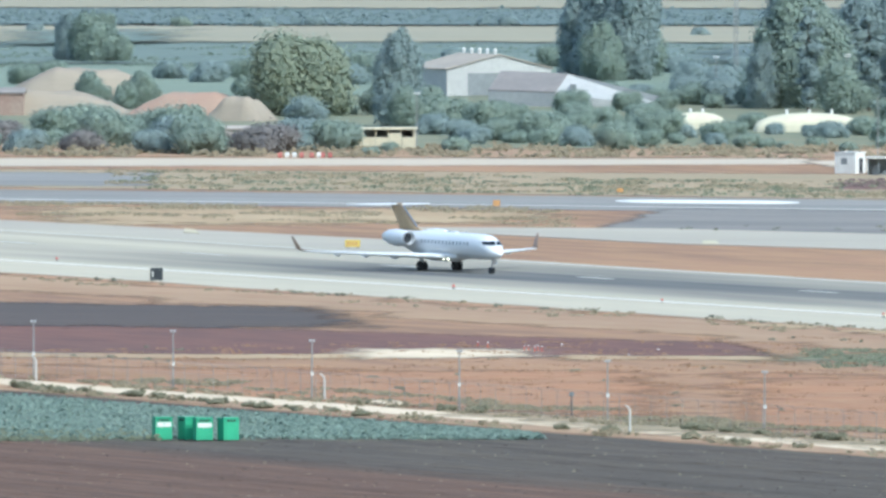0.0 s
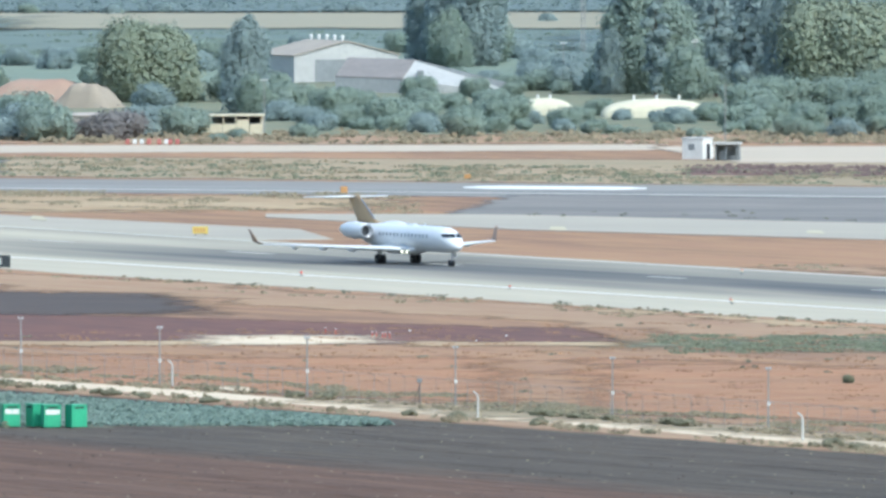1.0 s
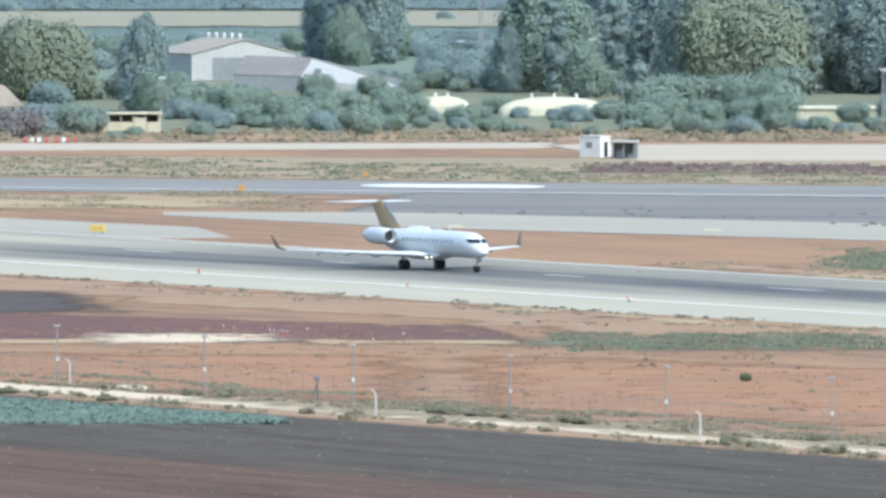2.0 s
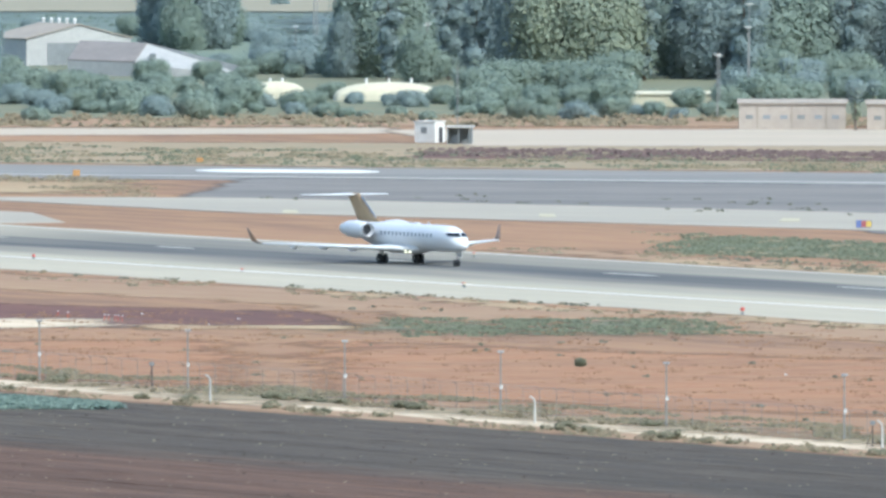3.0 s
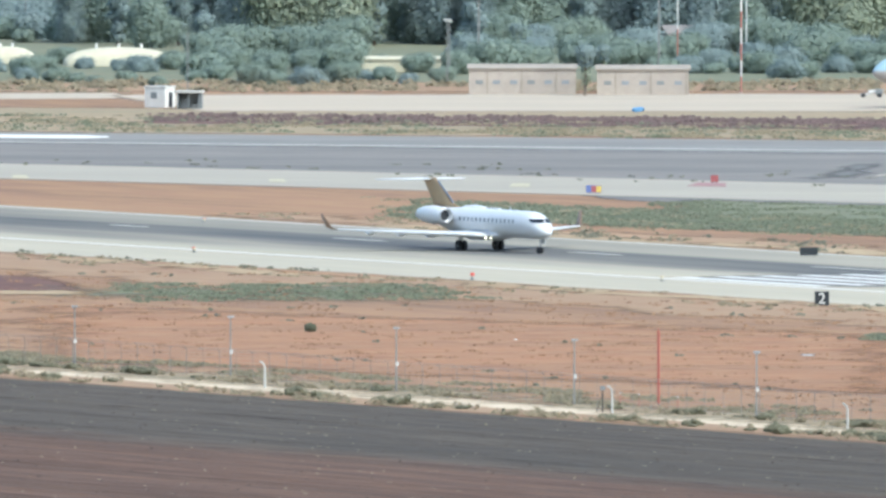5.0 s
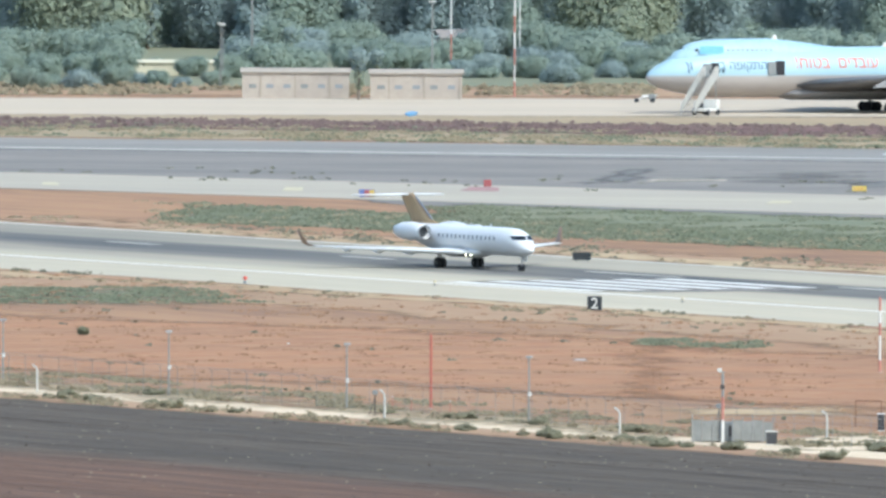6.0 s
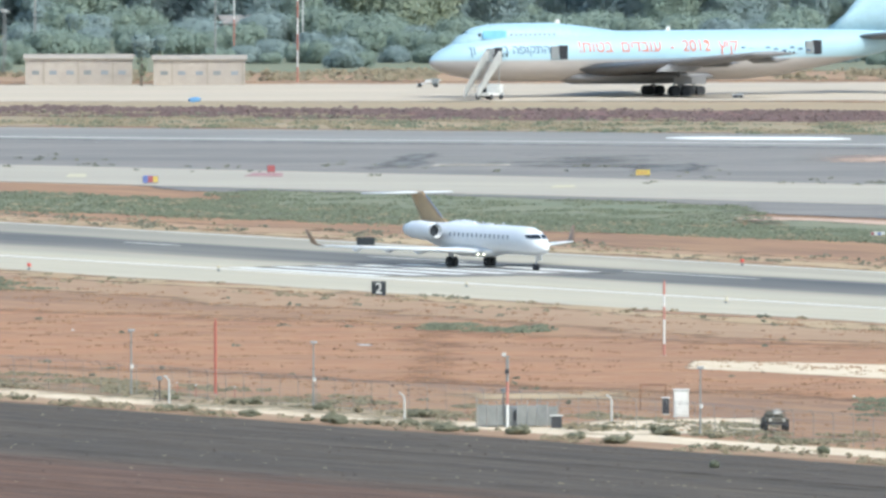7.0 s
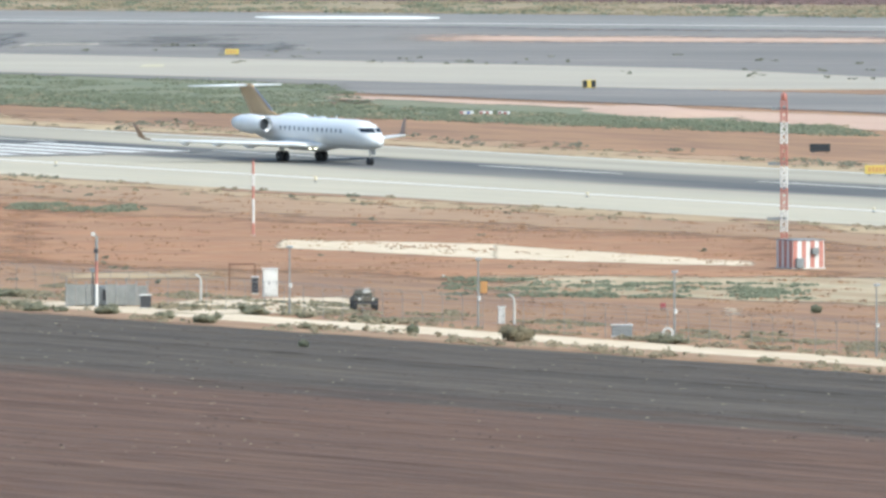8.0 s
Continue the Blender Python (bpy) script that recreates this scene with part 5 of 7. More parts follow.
def striped_hut(x, y):
    t = tagged(new("localizer_hut"), "small equipment hut in red and white stripes", "hut")
    w, d, h = 2.9, 2.6, 2.3
    b = part("body", box(bmesh.new(), -w / 2, w / 2, -d / 2, d / 2, 0.1, h), WHITE_PAINT, t)
    part("roof", box(bmesh.new(), -w / 2 - 0.06, w / 2 + 0.06, -d / 2 - 0.06, d / 2 + 0.06, h, h + 0.08), GREY_BOX, t)
    part("plinth", box(bmesh.new(), -w / 2 - 0.1, w / 2 + 0.1, -d / 2 - 0.1, d / 2 + 0.1, -0.05, 0.12), POST_CONC, t)
    for i in range(4):
        part("stripe", box(bmesh.new(), -w / 2 + 0.02 + i * 0.8, -w / 2 + 0.42 + i * 0.8, -d / 2 - 0.02, -d / 2, 0.14, h - 0.02), RED_PAINT, b)
    for i in range(3):
        part("stripe", box(bmesh.new(), -w / 2 - 0.02, -w / 2, -d / 2 + 0.1 + i * 0.85, -d / 2 + 0.55 + i * 0.85, 0.14, h - 0.02), RED_PAINT, b)
    part("cooler", box(bmesh.new(), 0.2, 0.85, -d / 2 - 0.3, -d / 2 - 0.02, 1.2, 1.7, 0.03), GREY_BOX, b)
    part("box", box(bmesh.new(), -w / 2 + 0.2, -w / 2 + 0.9, -d / 2 - 0.35, -d / 2 - 0.02, 0.1, 0.9, 0.03), GREY_BOX, b)
    t.matrix_basis = pose(x, y, 0, 0, 0, 26)


striped_hut(113.8, 1649.0)


def lattice_tower(name, x, y, height, w, bands, label, arms=()):
    t = tagged(new(name), label, "tower")
    n = len(bands)
    for i, m in enumerate(bands):
        z0, z1 = height * i / n, height * (i + 1) / n
        bm = bmesh.new()
        for sx in (-1, 1):
            for sy in (-1, 1):
                rod(bm, (sx * w, sy * w, z0), (sx * w, sy * w, z1), 0.05, n=5)
        k = max(2, int((z1 - z0) / 0.55))
        for j in range(k):
            a, b = z0 + (z1 - z0) * j / k, z0 + (z1 - z0) * (j + 1) / k
            for sy in (-1, 1):
                rod(bm, (-w, sy * w, a), (w, sy * w, b), 0.035, n=4)
                rod(bm, (w, sy * w, a), (-w, sy * w, b), 0.035, n=4)
                rod(bm, (sy * w, -w, a), (sy * w, w, b), 0.03, n=4)
                rod(bm, (sy * w, w, a), (sy * w, -w, b), 0.03, n=4)
        part("section", bm, m, t)
    for z, r in arms:
        part("crossarm", box(bmesh.new(), -r, 0.2, -0.06, 0.06, z - 0.12, z + 0.12), GREY_BOX, t)
    part("head", hull([(-0.25, 0, height + 0.25, 0.1, 0.2), (0, 0, height + 0.3, 0.28, 0.4), (0.25, 0, height + 0.25, 0.1, 0.2)], 8), bands[-1], t)
    t.matrix_basis = pose(x, y, 0)


lattice_tower("glide_path_tower", 114.6, 1679.9, 12.6, 0.24, (RED_PAINT, WHITE_PAINT, RED_PAINT, WHITE_PAINT, RED_PAINT, WHITE_PAINT, RED_PAINT), "red and white lattice antenna tower", ((11.9, 1.0), (7.4, 1.3), (2.9, 1.4)))
lattice_tower("radio_mast", -28.9, 3161.9, 18.0, 0.3, (GALV,), "tall grey lattice radio mast")
for _x, _y, _w in ((107.8, 2042.7, 1.4), (109.7, 2042.7, 1.3), (111.4, 2040.9, 1.2)):
    panel_sign("road_barrier", _w, 0.35, WHITE_METAL, "low red and white plastic road barrier", _x, _y, -6, 0.1, split=(SIGN_RED, WHITE_METAL, SIGN_BLUE if _w == 1.4 else SIGN_RED, WHITE_METAL))


# ---- apron things ----
def boarding_stairs(x, y):
    t = tagged(new("boarding_stairs"), "white mobile passenger stairs at the airliner's door", "stairs")
    for s in (-1, 1):
        bm = bmesh.new()
        v = [bm.verts.new((px, s * 0.9, pz)) for px, pz in ((-6.4, 0.3), (-6.4, 1.5), (0.6, 6.1), (1.8, 6.1), (1.8, 4.7), (0.6, 4.2))]
        bm.faces.new(v)
        bmesh.ops.solidify(bm, geom=bm.faces[:], thickness=0.12)
        part("side_panel", bm, WHITE_METAL, t)
    for i in range(22):
        z = 0.6 + i * 0.19
        part("step", box(bmesh.new(), -6.3 + i * 0.315, -5.95 + i * 0.315, -0.85, 0.85, z - 0.04, z), GREY_BOX, t)
    part("platform", box(bmesh.new(), 0.6, 1.9, -0.85, 0.85, 4.7, 4.8), GREY_BOX, t)
    ch = part("chassis", box(bmesh.new(), -2.6, 2.2, -0.95, 0.95, 0.5, 0.85, 0.05), WHITE_METAL, t)
    part("cab", box(bmesh.new(), 1.0, 2.3, -0.9, 0.9, 0.85, 1.9, 0.1), WHITE_METAL, t)
    for px in (-1.9, 1.5):
        for s in (-1, 1):
            part("wheel", rod(bmesh.new(), (px, s * 0.9 - 0.13, 0.38), (px, s * 0.9 + 0.13, 0.38), 0.38, n=14), TYRE, ch)
    for s in (-1, 1):
        part("strut", rod(bmesh.new(), (1.2, s * 0.75, 0.8), (1.2, s * 0.75, 4.7), 0.08), GALV, t)
    t.matrix_basis = pose(x, y, 0.05, 0, 0, 66)


boarding_stairs(88.1, 2596.5)


def tow_unit(x, y):
    t = tagged(new("tow_bar_cart"), "small white and grey tow bar cart", "cart")
    part("bar", rod(bmesh.new(), (-1.6, 0, 0.35), (1.4, 0, 0.9), 0.1), WHITE_METAL, t)
    part("motor", box(bmesh.new(), 0.3, 1.2, -0.4, 0.4, 0.4, 1.1, 0.08), GREY_BOX, t)
    part("tank", rod(bmesh.new(), (-0.6, -0.3, 0.7), (0.2, -0.3, 0.8), 0.22), WHITE_METAL, t)
    for px in (-1.3, 0.8):
        for s in (-1, 1):
            part("wheel", rod(bmesh.new(), (px, s * 0.5 - 0.08, 0.28), (px, s * 0.5 + 0.08, 0.28), 0.28, n=12), TYRE, t)
    t.matrix_basis = pose(x, y, 0.05, 0, 0, 5)


tow_unit(82.5, 2661.5)
cabinet(119.6, 2602.2, 1.3, 0.8, 0.45, SHADE_METAL, "low dark crate on the apron", "crate", 1)


def plain_hut(name, x, y, w, d, h, turn, mat, roof, label, opening=True):
    t = tagged(new(name), label, "hut")
    b = part("body", box(bmesh.new(), -w / 2, w / 2, -d / 2, d / 2, 0, h), mat, t)
    part("roof", box(bmesh.new(), -w / 2 - 0.12, w / 2 + 0.12, -d / 2 - 0.12, d / 2 + 0.12, h, h + 0.14, 0.02), roof, t)
    if opening:
        part("doorway", box(bmesh.new(), w / 2 - 0.02, w / 2 + 0.02, -d * 0.1, d * 0.25, 0.05, h * 0.75), DARK_OPENING, b, "dark doorway")
        part("window", box(bmesh.new(), -w * 0.2, w * 0.1, -d / 2 - 0.02, -d / 2 + 0.02, h * 0.45, h * 0.75), GREY_BOX, b)
    t.matrix_basis = pose(x, y, 0, 0, 0, turn)


def open_store(name, x, y, w, d, h, turn, bays, label):
    """A flat-roofed store, open in front between posts, with goods inside."""
    t = tagged(new(name), label, "hut")
    pale, goods = (POST_CONC, GREY_BOX) if bays < 3 else (CREAM, GREY_BOX)
    part("back_wall", box(bmesh.new(), -w / 2, w / 2, d / 2 - 0.15, d / 2, 0, h), GREY_BOX, t)
    for s in (-1, 1):
        part("side_wall", box(bmesh.new(), s * w / 2 - 0.08, s * w / 2 + 0.08, -d * 0.1 if bays < 3 else -d / 2, d / 2 - 0.15, 0, h), GREY_BOX if bays < 3 else pale, t)
    part("roof", box(bmesh.new(), -w / 2 - 0.3, w / 2 + 0.3, -d / 2 - 0.35, d / 2 + 0.2, h, h + 0.28, 0.03), pale, t)
    for i in range(bays + 1):
        px = -w / 2 + 0.12 + i * (w - 0.24) / bays
        part("post", box(bmesh.new(), px - 0.08, px + 0.08, -d / 2, -d / 2 + 0.16, 0, h), pale if bays > 2 else GREY_BOX, t)
    for i in range(bays):
        px = -w / 2 + (i + 0.5) * w / bays
        k = (0.55, 0.3, 0.7, 0.45, 0.62)[i % 5]
        if bays > 2:
            part("low_wall", box(bmesh.new(), px - w / bays / 2 + 0.12, px + w / bays / 2 - 0.12, -d / 2 + 0.02, -d / 2 + 0.15, 0, h * (0.62 if i not in (0, 3) else 0.85)), pale, t)
        part("crate", box(bmesh.new(), px - w / bays * 0.34, px + w / bays * 0.34, d * 0.02, d * 0.35, 0, h * k, 0.03), goods, t, "dark stored crate")
    t.matrix_basis = pose(x, y, 0, 0, 0, turn)


plain_hut("guard_hut", -9.4, 2610.6, 2.9, 2.7, 2.6, -28, WHITE_METAL, WHITE_METAL, "small white guard hut with a dark doorway")
open_store("store_hut", -5.6, 2602.8, 2.9, 2.4, 2.05, -8, 2, "dark open store hut with a pale roof")
banded_pole("thin_mast", -6.0, 2665.1, 8.5, 0.06, (GALV,), "thin grey aerial mast beside the huts")

BEIGE_WALL = material("dusty_beige_plaster", (0.45, 0.39, 0.33), (0.38, 0.33, 0.285), size=4, fine=0.7, rough=0.9, third=(0.33, 0.28, 0.24))
PALE_ROOF = material("pale_dusty_roof", (0.38, 0.325, 0.265), (0.32, 0.28, 0.235), size=5, fine=1.0, rough=0.9, third=(0.28, 0.245, 0.2))
GREY_ROOF = material("grey_brown_roof", (0.26, 0.23, 0.21), (0.22, 0.2, 0.185), size=6, fine=1.2, rough=0.9)
PALE_WALL = material("pale_hangar_sheeting", (0.46, 0.45, 0.42), (0.4, 0.39, 0.37), size=5, fine=0.8, rough=0.7)
CREAM = material("cream_coating", (0.6, 0.55, 0.4), (0.53, 0.48, 0.35), size=5, fine=1.0, rough=0.85)
RED_ROOF = material("dull_red_roof", (0.3, 0.2, 0.16), (0.32, 0.25, 0.2), size=4, rough=0.9)


def building(name, x, y, w, d, h, rise, turn, wall, roof, label, windows=0, vents=0, over=0.25, gate=False):
    """A long low building: four walls, a pitched roof of two slabs, windows and roof vents."""
    t = tagged(new(name), label, "building")
    bm = bmesh.new()
    v = [bm.verts.new(p) for p in ((-w / 2, -d / 2, 0), (w / 2, -d / 2, 0), (w / 2, d / 2, 0), (-w / 2, d / 2, 0), (-w / 2, -d / 2, h), (w / 2, -d / 2, h), (w / 2, d / 2, h), (-w / 2, d / 2, h), (-w / 2, 0, h + rise), (w / 2, 0, h + rise))]
    for q in ((0, 1, 5, 4), (2, 3, 7, 6), (1, 2, 6, 9, 5), (3, 0, 4, 8, 7), (4, 5, 9, 8), (6, 7, 8, 9)):
        bm.faces.new([v[i] for i in q])
    body = part("wall", bm, wall, t)
    for s in (-1, 1):
        bm = bmesh.new()
        e = over
        zz = -e * rise / (d / 2)
        q = [bm.verts.new(p) for p in ((-w / 2 - e, s * (d / 2 + e), h + zz), (w / 2 + e, s * (d / 2 + e), h + zz), (w / 2 + e, 0, h + rise), (-w / 2 - e, 0, h + rise))]
        f = bm.faces.new(q)
        r = bmesh.ops.extrude_face_region(bm, geom=[f])
        for g in r["geom"]:
            if isinstance(g, bmesh.types.BMVert):
                g.co.z += 0.16
        bmesh.ops.recalc_face_normals(bm, faces=bm.faces)
        part("roof", bm, roof, t)
    for i in range(windows):
        px = -w / 2 + (i + 0.6) * w / (windows + 0.2)
        win = part("window", box(bmesh.new(), px - 0.6, px + 0.6, -d / 2 - 0.04, -d / 2 + 0.02, h * 0.33, h * 0.62), wall, body)
        part("pane", box(bmesh.new(), px - 0.48, px + 0.48, -d / 2 - 0.06, -d / 2 - 0.03, h * 0.4, h * 0.56), CABIN_GLASS if i % 3 else GREY_BOX, win)
        if i % 2:
            continue
        part("pilaster", box(bmesh.new(), px + 0.95, px + 1.15, -d / 2 - 0.1, -d / 2, 0, h * 0.92), PALE_ROOF, body)
    for i in range(vents):
        px = -w / 2 + (i + 0.5) * w / vents
        vt = part("roof_vent", rod(bmesh.new(), (px, 0, h + rise), (px, 0, h + rise + 0.7), 0.22, n=8), WHITE_METAL, t)
        part("cowl", rod(bmesh.new(), (px, 0, h + rise + 0.65), (px, 0, h + rise + 0.95), 0.36, 0.1, n=8), WHITE_METAL, vt)
    if gate:
        part("gate", box(bmesh.new(), w / 2 - 0.02, w / 2 + 0.05, -d * 0.3, d * 0.3, 0.1, h * 0.85), GREY_BOX, body)
    t.matrix_basis = pose(x, y, 0, 0, 0, turn)
    return t


building("barracks", 37.5, 2681.4, 13.9, 5, 3.35, 0.45, -1, BEIGE_WALL, PALE_ROOF, "long low beige barrack with small windows", windows=6)
building("barracks", 53.1, 2678.3, 11.9, 5, 3.3, 0.45, -1, BEIGE_WALL, PALE_ROOF, "long low beige barrack with small windows", windows=5)
building("hangar", -66.6, 3086.7, 13, 17.5, 4.0, 2.1, -62, PALE_WALL, PALE_ROOF, "large pale hangar with a low pitched roof", vents=5, gate=True)


def lean_to_hall():
    """A hall whose short grey roof faces the field; its long pale roof runs down the other way."""
    t = tagged(new("grey_roofed_hall"), "hall with a grey brown roof and a long pale lean-to", "building")
    top, left, right = Vector((-52.1, 3010, 4.6)), Vector((-53.8, 3003, 2.0)), Vector((-36.6, 2999, 1.0))
    back = Vector((-9.9, 7.0, 0.2))

    def slab(a, b, c, d, mat, label, name="roof"):
        bm = bmesh.new()
        f = bm.faces.new([bm.verts.new(q) for q in (a, b, c, d)])
        r = bmesh.ops.extrude_face_region(bm, geom=[f])
        for g in r["geom"]:
            if isinstance(g, bmesh.types.BMVert):
                g.co.z += 0.18
        bmesh.ops.recalc_face_normals(bm, faces=bm.faces)
        return part(name, bm, mat, t, label)

    slab(left, top, top + back, left + back, GREY_ROOF, "grey brown roof")
    slab(top, right, right + back * 0.6, top + back * 0.6, PALE_WALL, "pale sheet metal roof")
    bm = bmesh.new()
    foot = [Vector((q.x, q.y, 0)) for q in (left, right, right + back * 0.6, left + back)]
    ring = [left, right, right + back * 0.6, left + back]
    lo = [bm.verts.new(q) for q in foot]
    hi = [bm.verts.new(q - Vector((0, 0, 0.02))) for q in ring]
    tip, tail = bm.verts.new(top), bm.verts.new(top + back)
    bm.faces.new((lo[0], lo[1], hi[1], tip, hi[0]))
    bm.faces.new((lo[1], lo[2], hi[2], hi[1]))
    bm.faces.new((lo[2], lo[3], hi[3], tail, hi[2]))
    bm.faces.new((lo[3], lo[0], hi[0], hi[3]))
    w = part("wall", bm, PALE_WALL, t)
    part("doorway", box(bmesh.new(), -51.6, -50.7, 3003.0, 3005.2, 0, 3.3), GREY_BOX, w, "grey doorway")


lean_to_hall()
open_store("flat_shed", -72.0, 2739.2, 8.6, 4, 2.6, 0, 5, "small pale shed with dark openings between pillars")
building("wall_store", -94.1, 2768.4, 7, 4, 2.0, 0.3, 0, BEIGE_WALL, BEIGE_WALL, "low weathered wall store between bushes")
building("cream_store", 22.0, 2809.4, 12.5, 5, 1.7, 0.3, 0, CREAM, CREAM, "low cream store behind bushes")
for _u, _v in ((1825, 192), (1858, 202)):
    _p = plot((_u, _v))[0]
    cabinet(_p[0], _p[1] - 40, 0.6, 0.5, 2.4, WHITE_METAL, "small white tank box above the bushes", "water_tank", 1)
building("tree_house", 63.7, 2956.2, 4.6, 5, 2.2, 1.0, 15, GREY_ROOF, GREY_ROOF, "small house with a dark roof among trees")
building("roof_block", -130.3, 2942.8, 3.5, 5, 3.2, 0.6, 0, RED_ROOF, GREY_ROOF, "dark reddish block at the field edge")


def arched_shelter(x, y, w, d, h, label, vents=3, turn=0.0):
    t = tagged(new("arched_shelter"), label, "building")
    bm = bmesh.new()
    rings = []
    for k, (yy, sc) in enumerate(((-d / 2, 0.55), (-d / 2 + 0.8, 0.85), (0, 1.0), (d / 2, 0.9))):
        rings.append([bm.verts.new((w / 2 * math.cos(math.pi * i / 18) * (0.75 + 0.25 * sc), yy, h * sc * math.sin(math.pi * i / 18) ** 0.7)) for i in range(19)])
    for a, b in zip(rings, rings[1:]):
        for i in range(18):
            bm.faces.new((a[i], a[i + 1], b[i + 1], b[i]))
    bm.faces.new(rings[0])
    bm.faces.new(rings[-1])
    bmesh.ops.recalc_face_normals(bm, faces=bm.faces)
    part("shell", bm, CREAM, t, smooth=True)
    for i in range(vents):
        px = (i - (vents - 1) / 2) * w * 0.2
        part("vent", rod(bmesh.new(), (px, 0.3, h * 0.9), (px, 0.3, h + 0.45), 0.2, n=8), WHITE_METAL, t)
    t.matrix_basis = pose(x, y, 0, 0, 0, turn)


arched_shelter(-15.9, 2846.0, 15.5, 9, 2.6, "low cream arched shelter with roof vents")
arched_shelter(-31.6, 2859.9, 8.5, 6, 2.4, "cream arched shelter half hidden by bushes", 2)


FADED_RED = material("sun_faded_red_plastic", (0.46, 0.16, 0.14), size=1, rough=0.6)


def barrier(x, y, mat):
    t = tagged(new("plastic_barrier"), "plastic road barrier at the service road", "barrier", "row of red and white barriers")
    part("body", hull([(-0.42, 0, 0.38, 0.26, 0.36), (-0.4, 0, 0.4, 0.28, 0.4), (0.4, 0, 0.4, 0.28, 0.4), (0.42, 0, 0.38, 0.26, 0.36)], 10, 3.5), mat, t)
    part("cap", box(bmesh.new(), -0.3, 0.3, -0.1, 0.1, 0.76, 0.86, 0.02), mat, t)
    t.matrix_basis = pose(x, y, 0.05) @ Matrix.Diagonal((0.66, 0.66, 0.8, 1))


for _i in range(8):
    barrier(-84.0 + _i * 0.93 + (0.4 if _i in (4, 5) else 0), 2688.0, (FADED_RED, WHITE_METAL, WHITE_METAL, FADED_RED, FADED_RED, WHITE_METAL, FADED_RED, FADED_RED)[_i])


def street_pole(x, y, h, label="slim grey pole with a lamp head among the trees"):
    t = tagged(new("street_pole"), label, "lamp post")
    part("pole", rod(bmesh.new(), (0, 0, 0), (0, 0, h), 0.1, 0.06, 6), GALV, t)
    part("head", box(bmesh.new(), -0.5, 0.5, -0.12, 0.12, h, h + 0.14, 0.02), WHITE_METAL, t)
    t.matrix_basis = pose(x, y, 0)


for _x, _y, _h in ((-67.6, 2745.7, 7.2), (-30.9, 3058.4, 6.2), (-11.3, 3038.5, 7.0), (-11.1, 2970.1, 8.0), (29.0, 2776.0, 7.5), (34.0, 2861.0, 13), (28.3, 2737.3, 8.5), (57.8, 2803.0, 11.5), (33.1, 2796.9, 11), (56.9, 2763.8, 11)):
    street_pole(_x, _y, _h)


def camera_post(x, y):
    t = tagged(new("camera_post"), "thin dark post with a camera box at the fence", "post")
    part("shaft", rod(bmesh.new(), (0, 0, 0), (0, 0, 1.9), 0.05, n=6), SHADE_METAL, t)
    part("brace", rod(bmesh.new(), (-0.5, 0, 0), (0, 0, 1.5), 0.03, n=5), SHADE_METAL, t)
    part("camera_box", box(bmesh.new(), -0.22, 0.22, -0.25, 0.15, 1.75, 2.1, 0.04), GREY_BOX, t)
    t.matrix_basis = pose(x, y, 0)


camera_post(29.1, 1627.6)
camera_post(-30.1, 1760.6)
camera_post(55.4, 1601.5)


def stake(x, y, mat, h=0.9):
    t = tagged(new("marker_stake"), "thin painted marker stake in the soil", "stake", "marker stakes")
    part("shaft", rod(bmesh.new(), (0, 0, 0), (0, 0, h), 0.045, 0.035, 6), mat, t)
    part("cap", rod(bmesh.new(), (0, 0, h), (0, 0, h + 0.12), 0.07, 0.05, 6), WHITE_METAL, t)
    t.matrix_basis = pose(x, y, 0)


for _x, _y in ((30.8, 1643.7), (32.2, 1639.1), (35.2, 1634.5)):
    stake(_x, _y, RED_PAINT)
for _x, _y in ((-37.4, 1929.3), (-37.0, 1929.3), (-36.4, 1927.7), (-36.1, 1927.7), (-35.7, 1926.1), (-42.0, 1940.5), (-41.0, 1937.3)):
    stake(_x, _y, RED_LENS, 0.5)
for _x, _y, _s in ((-34.2, 1947.0, 1), (-24.9, 1932.5, 1), (-27.5, 1918.2, 0.8), (24.4, 1786.1, 1), (84.4, 1635.2, 1)):
    t = tagged(new("field_stone"), "small white painted stone on the soil", "stone")
    part("stone", hull([(-0.2, 0, 0.1, 0.05, 0.05), (-0.12, 0, 0.14, 0.15, 0.13), (0.1, 0, 0.13, 0.17, 0.14), (0.2, 0, 0.1, 0.06, 0.06)], 8), WHITE_METAL, t)
    t.matrix_basis = pose(_x, _y, 0, 0, 0, _x) @ Matrix.Diagonal((_s * 0.6, _s * 0.6, _s * 0.6, 1))
sheet("pale_rubble", [(47.7, 1746.9), (49.4, 1745.6), (49.5, 1750.9), (48.0, 1751.5)], 0.12, POST_CONC, "strip of pale rubble on the soil", "rubble", ragged=0.5, step=0.5, kind="stuff", soft=2)
sheet("pale_rubble", [(-48.0, 1787.6), (-45.0, 1784.8), (-45.3, 1793.1), (-48.1, 1795.8)], 0.2, SAND, "pile of pale rubble inside the fence", "rubble", ragged=0.5, step=0.5, kind="stuff")
sheet("sand_heap", plot((3985, 914), (4090, 916), (4070, 896), (4000, 895)), 0.06, SAND, "patch of pale sand", "sand", ragged=0.8, step=1.0, soft=6)


